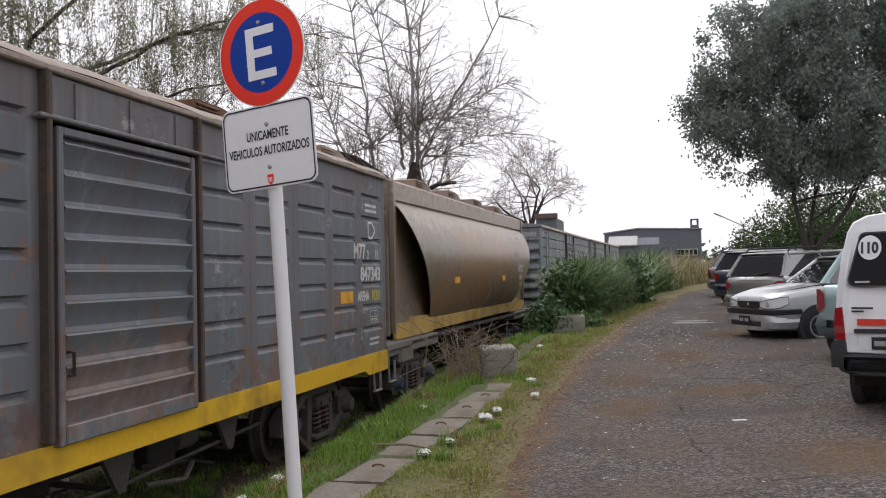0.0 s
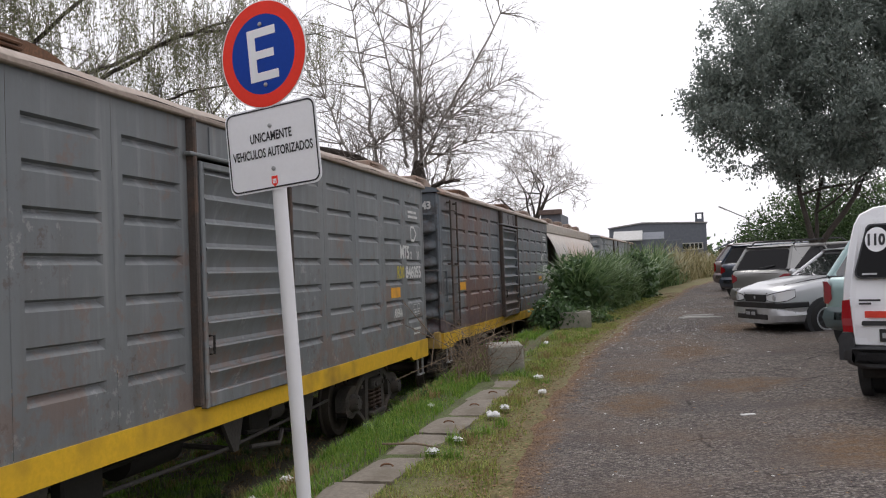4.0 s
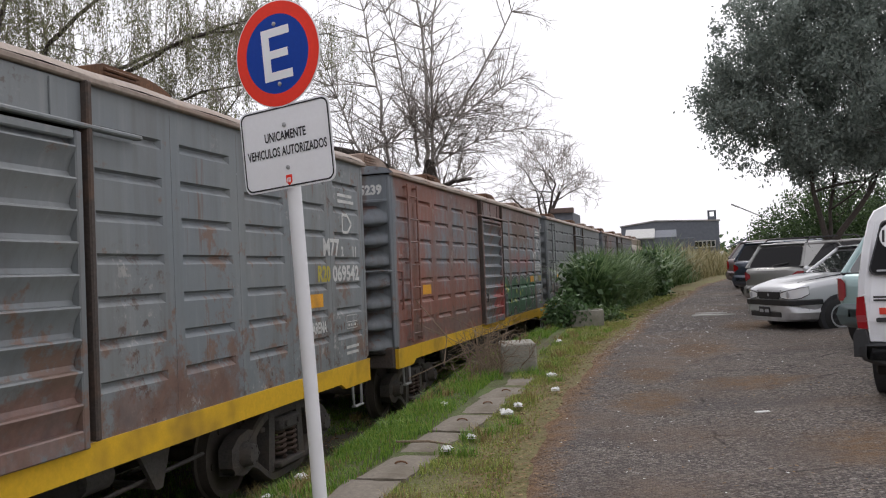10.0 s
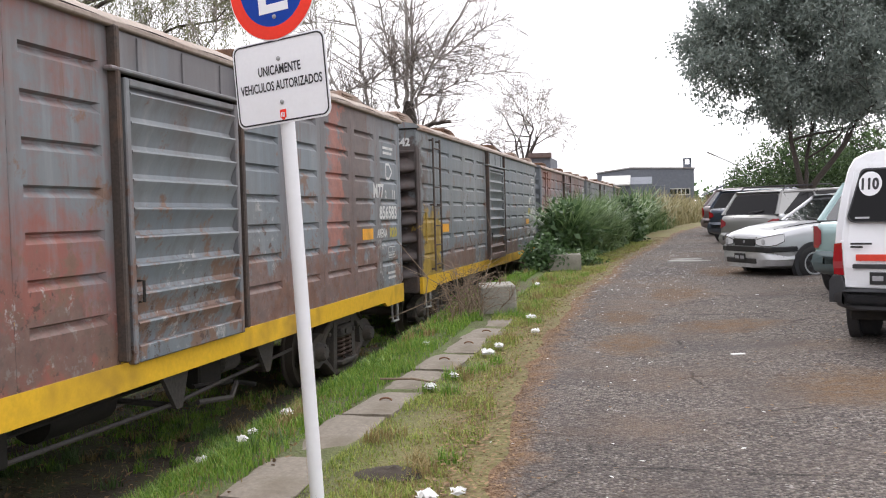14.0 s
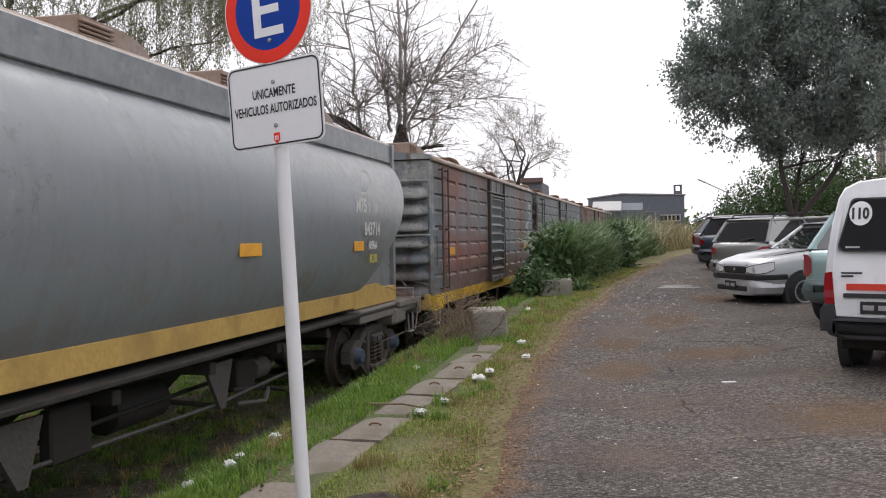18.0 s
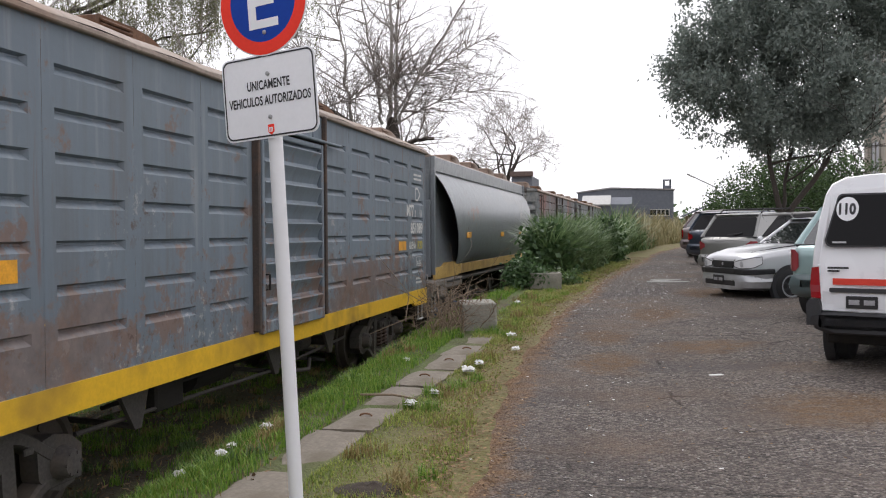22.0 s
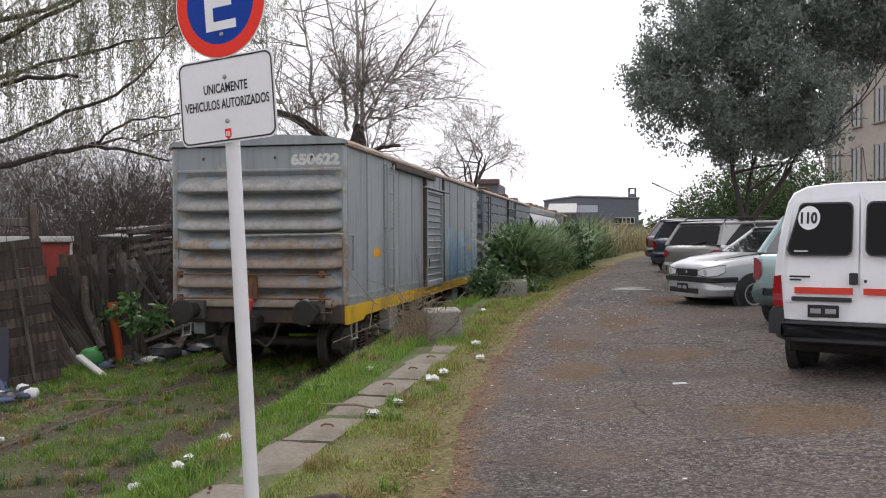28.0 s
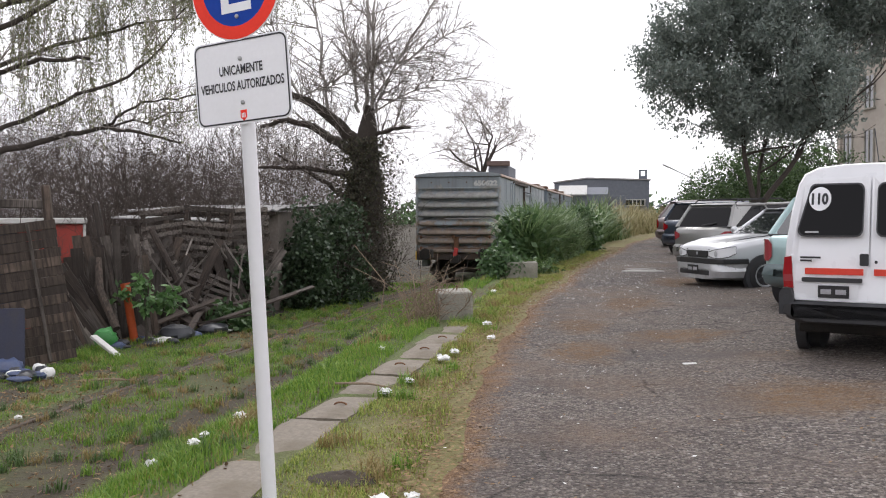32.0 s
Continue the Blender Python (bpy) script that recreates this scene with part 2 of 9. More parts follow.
def asphalt():
    k = Nodes("worn asphalt")
    v = k.coords()
    stones, edge = k.voronoi(v, 50.0, out="Color"), k.voronoi(v, 50.0)
    grit = k.voronoi(v, 150.0, out="Color")
    mid = k.noise(v, 2.2, 5, 0.65)
    c = k.ramp(k.axis(stones)[0], [(0.0, (0.042, 0.036, 0.036)), (0.42, (0.122, 0.105, 0.094)), (0.72, (0.235, 0.203, 0.178)), (0.95, (0.30, 0.27, 0.24)), (1.0, (0.44, 0.41, 0.38))])
    c = k.mix(k.ramp(edge, [(0.45, 0.0), (0.85, 0.6)]), c, (0.032, 0.028, 0.029))
    c = k.mix(k.math("MULTIPLY", k.axis(grit)[1], 0.5), c, (0.136, 0.114, 0.102))
    smoothed = k.ramp(k.noise(v, 0.8, 5, 0.6), [(0.46, 0.0), (0.64, 0.6)])
    c = k.mix(smoothed, c, k.mix(k.axis(grit)[0], (0.105, 0.084, 0.073), (0.190, 0.153, 0.132)))
    c = k.mix(k.ramp(k.noise(v, 0.28, 6, 0.7, 0.6), [(0.5, 0.0), (0.58, 0.45)]), c, (0.078, 0.070, 0.070))
    crack = k.voronoi(k.coords(None, (0.55, 0.8, 1)), 1.0, "DISTANCE_TO_EDGE")
    c = k.mix(k.math("MULTIPLY", k.ramp(crack, [(0.004, 0.7), (0.012, 0.0)]), k.ramp(mid, [(0.45, 0.0), (0.6, 1.0)])), c, (0.02, 0.018, 0.017))
    big = k.noise(k.coords(None, (0.75, 1.0, 1)), 0.8, 5, 0.6)
    px, py, _ = k.axis(v)
    heap = k.math("MULTIPLY", k.ramp(big, [(0.52, 0.0), (0.66, 1.0)]), 0.35)
    for cx, cy, rx, ry in ((-0.25, 9.3, 0.50, 0.75), (-0.35, 11.2, 0.45, 0.8), (1.55, 7.2, 0.75, 0.75), (0.75, 10.3, 0.75, 0.55), (0.35, 13.4, 0.6, 1.1), (2.5, 6.0, 0.8, 0.5), (0.2, 4.2, 0.5, 0.4), (1.3, 16.5, 0.7, 1.2)):
        ox, oy = k.math("DIVIDE", k.math("SUBTRACT", px, cx), rx), k.math("DIVIDE", k.math("SUBTRACT", py, cy), ry)
        far = k.math("SQRT", k.math("ADD", k.math("MULTIPLY", ox, ox), k.math("MULTIPLY", oy, oy)))
        far = k.math("ADD", far, k.math("MULTIPLY", k.math("SUBTRACT", k.noise(v, 2.6, 6, 0.7), 0.5), 1.6))
        heap = k.math("MAXIMUM", heap, k.ramp(far, [(0.45, 0.95), (1.05, 0.0)]))
    dust = k.math("MULTIPLY", heap, k.ramp(k.noise(v, 9.0, 6, 0.75), [(0.34, 0.25), (0.56, 0.9)]))
    c = k.mix(dust, c, k.mix(k.axis(grit)[0], (0.105, 0.062, 0.032), (0.215, 0.135, 0.072)))
    c = k.mix(1.0, c, k.ramp(k.noise(k.coords(None, (1.0, 0.45, 1)), 0.9, 5, 0.6), [(0.36, 0.84), (0.58, 1.0)]), "MULTIPLY")
    # leaf dust gathers along the ragged edge
    side = k.n.new("ShaderNodeAttribute")
    side.attribute_name = "edge"
    rim = k.math("ADD", side.outputs["Fac"], k.math("MULTIPLY", k.math("SUBTRACT", k.noise(v, 3.0, 7, 0.72), 0.5), 0.9))
    c = k.mix(k.ramp(rim, [(0.12, 0.85), (0.40, 0.0)]), c, k.mix(k.axis(grit)[0], (0.125, 0.070, 0.036), (0.290, 0.172, 0.092)))
    k.bump(k.math("ADD", k.math("MULTIPLY", edge, -1.3), k.math("MULTIPLY", mid, 0.6)), 0.9, 0.024)
    return k.done(c, 0.86, Specular_IOR_Level=0.25)


def soil():
    k = Nodes("grass soil")
    v = k.coords()
    x, y, z = k.axis(v)
    a, b, d = k.noise(v, 1.1, 6, 0.65), k.noise(v, 0.45, 4), k.noise(v, 30.0, 4)
    c = k.ramp(a, [(0.30, (0.040, 0.031, 0.021)), (0.46, (0.095, 0.112, 0.034)), (0.62, (0.10, 0.155, 0.030)), (0.8, (0.14, 0.125, 0.05))])
    c = k.mix(k.ramp(b, [(0.48, 0.0), (0.64, 0.6)]), c, (0.095, 0.070, 0.042))
    # bare earth along the rails and at the foot of the scrap fence
    for middle, wide in ((-4.43, 0.36), (-6.17, 0.30)):
        off = k.math("ABSOLUTE", k.math("SUBTRACT", x, middle))
        rut = k.math("ADD", k.math("SUBTRACT", wide, off), k.math("MULTIPLY", k.math("SUBTRACT", a, 0.5), 1.2))
        c = k.mix(k.ramp(rut, [(0.0, 0.0), (0.16, 0.9)]), c, k.mix(d, (0.024, 0.017, 0.012), (0.075, 0.053, 0.036)))
    between = k.math("SUBTRACT", 0.85, k.math("ABSOLUTE", k.math("ADD", x, 5.3)))
    c = k.mix(k.ramp(k.math("ADD", between, k.math("MULTIPLY", k.math("SUBTRACT", a, 0.5), 1.2)), [(0.0, 0.0), (0.3, 0.45)]), c, k.mix(d, (0.030, 0.022, 0.014), (0.080, 0.058, 0.036)))
    foot = k.math("ADD", k.math("SUBTRACT", -6.9, x), k.math("MULTIPLY", k.math("SUBTRACT", a, 0.5), 3.0))
    c = k.mix(k.ramp(foot, [(0.0, 0.0), (0.4, 0.9)]), c, k.mix(d, (0.020, 0.015, 0.011), (0.075, 0.056, 0.042)))
    worn = k.math("MULTIPLY", k.ramp(k.math("ADD", k.math("ADD", x, 2.3), k.math("MULTIPLY", k.math("SUBTRACT", a, 0.5), 0.8)), [(0.3, 0.0), (0.8, 0.75)]), k.ramp(b, [(0.3, 1.0), (0.75, 0.6)]))
    worn = k.math("MULTIPLY", worn, k.math("GREATER_THAN", x, -2.6))
    c = k.mix(k.ramp(d, [(0.35, 0.45), (0.65, 0.0)]), c, (0.03, 0.026, 0.02))
    c = k.mix(worn, c, k.mix(d, (0.10, 0.085, 0.035), (0.30, 0.235, 0.10)))
    k.bump(k.math("ADD", a, d), 0.8, 0.03)
    return k.done(c, 0.95)


ASPHALT, SOIL = asphalt(), soil()
YELLOW = plain("yellow sill paint", (0.74, 0.44, 0.022), 0.5, vary=0.15, scale=3, dirt=(0.09, 0.055, 0.03), dirty=0.65)
OLD_YELLOW = plain("faded yellow paint", (0.55, 0.36, 0.10), 0.6, scale=3, dirt=(0.16, 0.09, 0.04), dirty=0.6)
UNDER = plain("grimy black running gear", (0.022, 0.019, 0.017), 0.8, vary=0.4, dirt=(0.065, 0.048, 0.035), dirty=0.6)
WHEEL = plain("dusty steel wheel", (0.078, 0.064, 0.055), 0.7, 0.2, dirt=(0.05, 0.035, 0.03), dirty=0.7)
STEEL = plain("bare galvanised steel", (0.42, 0.42, 0.42), 0.45, 0.6)
RUST = plain("rusted steel", (0.19, 0.095, 0.05), 0.85, vary=0.5, dirt=(0.05, 0.035, 0.03), dirty=0.7)
ROOF = plain("dusty weathered roof", (0.35, 0.285, 0.24), 0.8, vary=0.3, scale=2, dirt=(0.24, 0.11, 0.055), dirty=0.7)
WHITE = plain("white stencil paint", (0.70, 0.70, 0.68), 0.6, vary=0.35, scale=5, dirt=(0.25, 0.25, 0.25), dirty=0.65)
MARK_YELLOW = plain("yellow stencil paint", (0.50, 0.42, 0.05), 0.6, dirty=0.5, dirt=(0.2, 0.18, 0.1))
ORANGE = plain("orange reflector paint", (0.84, 0.39, 0.02), 0.5, dirty=0.4)
CONCRETE = plain("weathered concrete", (0.33, 0.315, 0.27), 0.9, vary=0.35, scale=4, dirt=(0.10, 0.10, 0.06), dirty=0.8, bumpy=0.5)
SLAB = plain("dusty concrete slab", (0.225, 0.195, 0.158), 0.92, vary=0.35, scale=4, dirt=(0.11, 0.09, 0.062), dirty=0.9, bumpy=0.5)
POLE = plain("white painted pole", (0.74, 0.74, 0.76), 0.45, vary=0.03, dirty=0.25, dirt=(0.5, 0.48, 0.46), bumpy=0.04)
SIGN_WHITE = plain("white sign sheet", (0.86, 0.86, 0.89), 0.5, vary=0.04, dirty=0.12, dirt=(0.5, 0.48, 0.46), bumpy=0.03)
SIGN_RED = plain("red sign sheet", (0.92, 0.055, 0.032), 0.55, vary=0.08, dirty=0.1, bumpy=0.03, Specular_IOR_Level=0.15)
SIGN_BLUE = plain("blue sign sheet", (0.008, 0.055, 0.36), 0.55, vary=0.1, dirty=0.1, bumpy=0.03, Specular_IOR_Level=0.15)
SIGN_BLACK = plain("black sign print", (0.02, 0.02, 0.025), 0.5, vary=0.1, dirty=0.1)
BARK = plain("dark bark", (0.075, 0.062, 0.052), 0.95, vary=0.5, scale=5, dirty=0.5, bumpy=0.8)
PALE_BARK = plain("grey twig bark", (0.46, 0.43, 0.40), 0.95, vary=0.35, scale=5, dirty=0.3)
RUBBER = plain("tyre rubber", (0.022, 0.022, 0.023), 0.85, dirt=(0.08, 0.07, 0.06), dirty=0.4)
PLASTIC = plain("dark grey bumper plastic", (0.035, 0.036, 0.04), 0.6)


def timber(name, pale, dark):
    """Weathered boards: each of its own tone, with long grain, knots of dirt and split ends."""
    k = Nodes(name)
    v = k.coords()
    info = k.n.new("ShaderNodeObjectInfo")
    grain = k.noise(k.coords(None, (22, 22, 1.3)), 1.0, 6, 0.65)
    stain = k.noise(v, 2.3, 5, 0.6)
    c = k.mix(k.ramp(info.outputs["Random"], [(0.0, 0.0), (0.55, 0.35), (1.0, 1.0)]), dark, pale)
    c = k.mix(k.ramp(grain, [(0.40, 0.75), (0.58, 0.0)]), c, [q * 0.35 for q in dark])
    c = k.mix(k.ramp(stain, [(0.46, 0.0), (0.66, 0.7)]), c, (0.030, 0.024, 0.019))
    k.bump(grain, 0.6, 0.008)
    return k.done(c, 0.92)


OLD_WOOD = timber("grey weathered boards", (0.30, 0.262, 0.23), (0.070, 0.058, 0.050))
BROWN_WOOD = timber("brown stained boards", (0.135, 0.100, 0.078), (0.046, 0.035, 0.029))


def spaced(lo, hi, near_lo, near_hi, step):
    out = list(np.arange(near_lo, near_hi + step / 2, step))
    v, s = near_hi, step
    while v < hi:
        s *= 1.35
        v += s
        out.append(v)
    v, s = near_lo, step
    while v > lo:
        s *= 1.35
        v -= s
        out.insert(0, v)
    return out


def make_ground():
    b = Build()
    xs, ys = spaced(-900, 900, -13, 12, 0.3), spaced(-300, 2200, -3, 45, 0.35)
    b.sheet([[(x, y, ground_height(x, y)) for x in xs] for y in ys])
    ob = solid("ground", b, SOIL, "uneven grassy soil beside a railway track", "ground", kind="structure", rounded=True)
    return ob


def road_left(y):
    """The ragged edge of the asphalt."""
    pts = ((-12, -0.9), (4.7, -1.05), (9.4, -1.29), (13.3, -1.22), (18, -0.86), (29, 0.41), (36, 1.65), (60, 7.5))
    for (a, p), (c, q) in zip(pts, pts[1:]):
        if y <= c:
            k = (y - a) / (c - a)
            k = k * k * (3 - 2 * k) * 0.5 + k * 0.5
            return p + (q - p) * k
    return pts[-1][1]


def make_road():
    b = Build()
    rows, aside = [], []
    for y in [-12 + 0.3 * i for i in range(230)]:
        e = road_left(y) + 0.10 * noise.noise((y * 0.8, 3, 0)) + 0.05 * noise.noise((y * 3.1, 7, 0))
        row = []
        for q in (0, 0.08, 0.25, 0.5, 0.9, 1.4, 2, 2.8, 3.6, 5, 7, 10, 14, 20, 30):
            x = e + q
            aside.append(q)
            row.append((x, y, ground_height(x, y) - 0.012 + 0.03 * min(1.0, q / 0.3)))
        rows.append(row)
    b.sheet(rows)
    me = b.mesh("road", ASPHALT, True)
    me.attributes.new("edge", "FLOAT", "POINT").data.foreach_set("value", aside)
    return solid("road", me, ASPHALT, "worn grey asphalt lane with brown dust patches", "road", kind="structure", rounded=True)


def make_rails():
    steel = plain("rusty rail steel", (0.10, 0.075, 0.055), 0.8, 0.2, vary=0.4, dirt=(0.09, 0.066, 0.045), dirty=0.9)
    for side in (-0.873, 0.873):
        b = Build()
        rows = []
        for i in range(120):
            y = -20 + i * 1.5
            x = TRACK_X + bend(y) + side
            z = RAIL_Z - (0.012 if side < 0 else 0.040) + 0.006 * noise.noise((y * 0.4, side, 0))
            rows.append([(x - 0.035, y, z - 0.14), (x - 0.036, y, z - 0.012), (x - 0.026, y, z), (x + 0.026, y, z), (x + 0.036, y, z - 0.012), (x + 0.035, y, z - 0.14)])
        b.sheet(rows)
        solid("rail", b, steel, "worn steel rail sunk in grassy soil", "rail", "rails of the track", rounded=True)


make_ground()
make_road()
make_rails()

# ---- the goods train: boxcars and hopper wagons
LENGTH, HALF, SILL_LOW, SILL_TOP, EAVES = 13.0, 1.45, 0.89, 1.10, 3.60
PANEL_W, DOOR_W, RIB_ROWS = 1.09, 1.98, 7
RIB_Z = [1.45 + 0.303 * i for i in range(RIB_ROWS)]


def wagon_paint(name, root, base, second, rust=0.5, red=None, span=(0, 0), tag=None, patches=(), sheen=0.42, seams=None, flaky=0.0):
    """Sheet-steel paint of one wagon: panels of differing greys, streaks, rust; on some a red-brown stretch or sprayed colours."""
    k = Nodes(name)
    v = k.coords(root)
    x, y, z = k.axis(v)
    info = k.n.new("ShaderNodeObjectInfo")
    blot = k.noise(v, 0.55, 5, 0.6)
    fine = k.noise(v, 9.0, 6, 0.65)
    streak = k.noise(k.coords(root, (6, 6, 0.35)), 1.0, 5, 0.6)
    c = k.mix(k.ramp(blot, [(0.38, 0.0), (0.62, 1.0)]), base, second)
    c = k.mix(k.math("MULTIPLY", info.outputs["Random"], 0.35), c, [min(1, q * 1.5) for q in base])
    if red:
        a, b = span
        within = k.math("MULTIPLY", k.math("GREATER_THAN", y, a), k.math("LESS_THAN", y, b))
        cover = k.math("MULTIPLY", within, k.ramp(k.math("ADD", k.math("ADD", k.math("MULTIPLY", streak, 0.22), k.math("MULTIPLY", blot, 0.62)), k.math("MULTIPLY", fine, 0.18)), [(0.44, 0.0), (0.56, 0.92)]))
        c = k.mix(cover, c, red)
    c = k.mix(k.math("MULTIPLY", k.ramp(streak, [(0.50, 0.0), (0.68, 1.0)]), 0.30 if sheen > 0.4 else 0.14), c, (0.09, 0.075, 0.065))
    c = k.mix(k.math("MULTIPLY", k.ramp(streak, [(0.28, 1.0), (0.44, 0.0)]), 0.25 if sheen > 0.4 else 0.06), c, (0.40, 0.40, 0.39))
    low = k.math("SUBTRACT", 2.1, z)
    worn = k.math("ADD", k.math("MULTIPLY", k.noise(v, 2.4, 7, 0.72), 1.0), k.math("MULTIPLY", low, 0.045))
    c = k.mix(k.math("MULTIPLY", k.ramp(worn, [(0.555, 0.0), (0.615, 1.0)]), rust), c, k.mix(fine, (0.11, 0.055, 0.035), (0.24, 0.15, 0.11)))
    if seams:
        # stains running down the joints of the sheets and along the eaves
        col, much = seams
        u = k.math("MODULO", k.math("ABSOLUTE", k.math("SUBTRACT", k.math("ABSOLUTE", y), DOOR_W / 2)), PANEL_W)
        near = k.math("MINIMUM", u, k.math("SUBTRACT", PANEL_W, u))
        near = k.math("MINIMUM", near, k.math("MULTIPLY", k.math("SUBTRACT", 3.45, z), 0.45))
        near = k.math("ADD", near, k.math("MULTIPLY", k.math("SUBTRACT", k.noise(k.coords(root, (1.4, 1.4, 0.5)), 1.0, 5, 0.65), 0.5), 1.1))
        near = k.math("ADD", near, k.math("GREATER_THAN", k.math("ABSOLUTE", y), 6.26))
        c = k.mix(k.math("MULTIPLY", k.ramp(near, [(0.02, 1.0), (0.20, 0.0)]), much), c, k.mix(fine, [q * 0.7 for q in col], [min(1, q * 1.25) for q in col]))
    rag = k.noise(v, 3.2, 6, 0.7)
    peel = k.noise(v, 5.5, 8, 0.78)
    zone = k.ramp(k.math("ADD", k.noise(v, 0.75, 4, 0.6), k.math("MULTIPLY", low, 0.16 * flaky)), [(0.50, 0.0), (0.60, 1.0)])
    c = k.mix(k.math("MULTIPLY", k.math("MULTIPLY", k.ramp(peel, [(0.57, 0.0), (0.60, 1.0)]), zone), rust * 0.85), c, (0.38, 0.37, 0.355))
    c = k.mix(k.math("MULTIPLY", k.math("MULTIPLY", k.ramp(peel, [(0.41, 1.0), (0.44, 0.0)]), zone), rust * 1.1), c, (0.085, 0.05, 0.038))
    drip = k.math("MULTIPLY", k.ramp(k.noise(k.coords(root, (3.2, 3.2, 0.22)), 1.0, 6, 0.7), [(0.60, 0.0), (0.66, 1.0)]), rust * 0.8)
    c = k.mix(drip, c, k.mix(fine, (0.10, 0.048, 0.030), (0.20, 0.095, 0.055)))
    if sheen > 0.4:
        joint = k.math("ADD", k.math("ABSOLUTE", k.math("SUBTRACT", x, 1.02)), k.math("MULTIPLY", k.math("SUBTRACT", k.noise(v, 7.0, 5, 0.7), 0.5), 0.12))
        joint = k.math("MULTIPLY", k.ramp(joint, [(0.02, 1.0), (0.06, 0.0)]), k.math("GREATER_THAN", k.math("ABSOLUTE", y), 6.25))
        c = k.mix(k.math("MULTIPLY", joint, 0.6 * min(1.0, rust + 0.2)), c, k.mix(fine, (0.06, 0.032, 0.022), (0.17, 0.085, 0.05)))
    for y0, y1, q0, q1, col, much in patches:
        e = k.math("MINIMUM", k.math("MINIMUM", k.math("SUBTRACT", y, y0), k.math("SUBTRACT", y1, y)), k.math("MINIMUM", k.math("SUBTRACT", z, q0), k.math("SUBTRACT", q1, z)))
        e = k.math("ADD", k.math("MULTIPLY", e, 1.1), k.math("MULTIPLY", k.math("SUBTRACT", rag, 0.5), 1.6))
        c = k.mix(k.math("MULTIPLY", k.ramp(e, [(0.02, 0.0), (0.14, 1.0)]), much), c, k.mix(k.ramp(k.noise(v, 6.0, 6, 0.7), [(0.35, 0.0), (0.65, 1.0)]), [q * 0.72 for q in col], [q * 1.22 for q in col]))
    if tag:
        # sprayed fat strokes: a shadow, a pale line, an outline and a spotted fill for each letter-like shape
        a, b, mid, inner, line, bold = tag
        wob = k.n.new("ShaderNodeTexNoise")
        wob.inputs["Scale"].default_value = 2.2
        k.link(v, wob.inputs["Vector"])
        dy, dz, _ = k.axis(wob.outputs["Color"])
        yy = k.math("ADD", y, k.math("MULTIPLY", k.math("SUBTRACT", dy, 0.5), 0.26))
        zz = k.math("ADD", z, k.math("MULTIPLY", k.math("SUBTRACT", dz, 0.5), 0.22))

        def stroke(p, q):
            ey, ez = q[0] - p[0], q[1] - p[1]
            n = max(1e-4, ey * ey + ez * ez)
            ry, rz = k.math("SUBTRACT", yy, p[0]), k.math("SUBTRACT", zz, p[1])
            h = k.math("ADD", k.math("MULTIPLY", ry, ey / n), k.math("MULTIPLY", rz, ez / n))
            h = k.math("MINIMUM", k.math("MAXIMUM", h, 0.0), 1.0)
            oy, oz = k.math("SUBTRACT", ry, k.math("MULTIPLY", h, ey)), k.math("SUBTRACT", rz, k.math("MULTIPLY", h, ez))
            return k.math("SQRT", k.math("ADD", k.math("MULTIPLY", oy, oy), k.math("MULTIPLY", oz, oz)))
        glyphs = (((0, 0), (0.05, 0.8), (0.5, 1.0), (0.95, 0.8), (1, 0)), ((0, 0), (0.2, 0.85), (0.75, 1.0), (0.95, 0.5), (1, 0), None, (0.25, 0.30), (0.85, 0.38)), ((0.95, 0.92), (0.3, 1.0), (0.05, 0.66), (0.9, 0.40), (0.75, 0.04), (0.0, 0.06)),
                  ((0.85, 0.95), (0.1, 0.9), (0.05, 0.1), (0.95, 0.04), None, (0.1, 0.5), (0.75, 0.52)), ((0.0, 0.92), (1.0, 1.0), None, (0.5, 0.95), (0.62, 0.0)))
        fat, tall = (0.155, 0.56) if bold else (0.12, 0.72)
        total = sum((0.95, 1.0, 0.95, 0.75, 0.65))
        at = a
        fill = k.mix(k.ramp(k.noise(v, 1.6, 3), [(0.4, 0.0), (0.62, 1.0)]), inner, [q * 0.45 for q in inner])
        if bold:
            fill = k.mix(k.ramp(k.voronoi(k.coords(root, (0, 1, 1)), 2.9), [(0.20, 1.0), (0.23, 0.0)]), fill, (0.40, 0.42, 0.07))
        dark = (0.016, 0.020, 0.020) if bold else [q * 0.7 for q in inner]
        much = 1.0 if bold else k.ramp(k.noise(v, 1.2, 4), [(0.35, 0.15), (0.6, 0.75)])
        g = c
        for glyph, wide in zip(glyphs, (0.95, 1.0, 0.95, 0.75, 0.65)):
            w = (b - a) * wide / total
            d, last = None, None
            for p in glyph:
                if p is not None and last is not None:
                    e = stroke(*[(at + fat + q[0] * (w - 2 * fat), mid - tall / 2 + q[1] * tall) for q in (last, p)])
                    d = e if d is None else k.math("MINIMUM", d, e)
                last = p
            if bold:
                g = k.mix(k.math("LESS_THAN", d, fat + 0.085), g, dark)
                g = k.mix(k.math("LESS_THAN", d, fat + 0.036), g, line)
                g = k.mix(k.math("LESS_THAN", d, fat + 0.020), g, dark)
                g = k.mix(k.math("LESS_THAN", d, fat), g, fill)
                shine = k.math("MULTIPLY", k.math("LESS_THAN", k.math("ABSOLUTE", k.math("SUBTRACT", d, fat - 0.045)), 0.008), k.math("GREATER_THAN", k.noise(v, 1.9, 2), 0.52))
                g = k.mix(shine, g, (0.36, 0.46, 0.38))
            else:
                # sprayed softly, half worn away
                g = k.mix(k.ramp(k.math("ADD", d, k.math("MULTIPLY", k.math("SUBTRACT", rag, 0.5), 0.2)), [(fat * 0.5, 0.75), (fat * 1.3, 0.0)]), g, (0.26, 0.42, 0.55))
            at += w
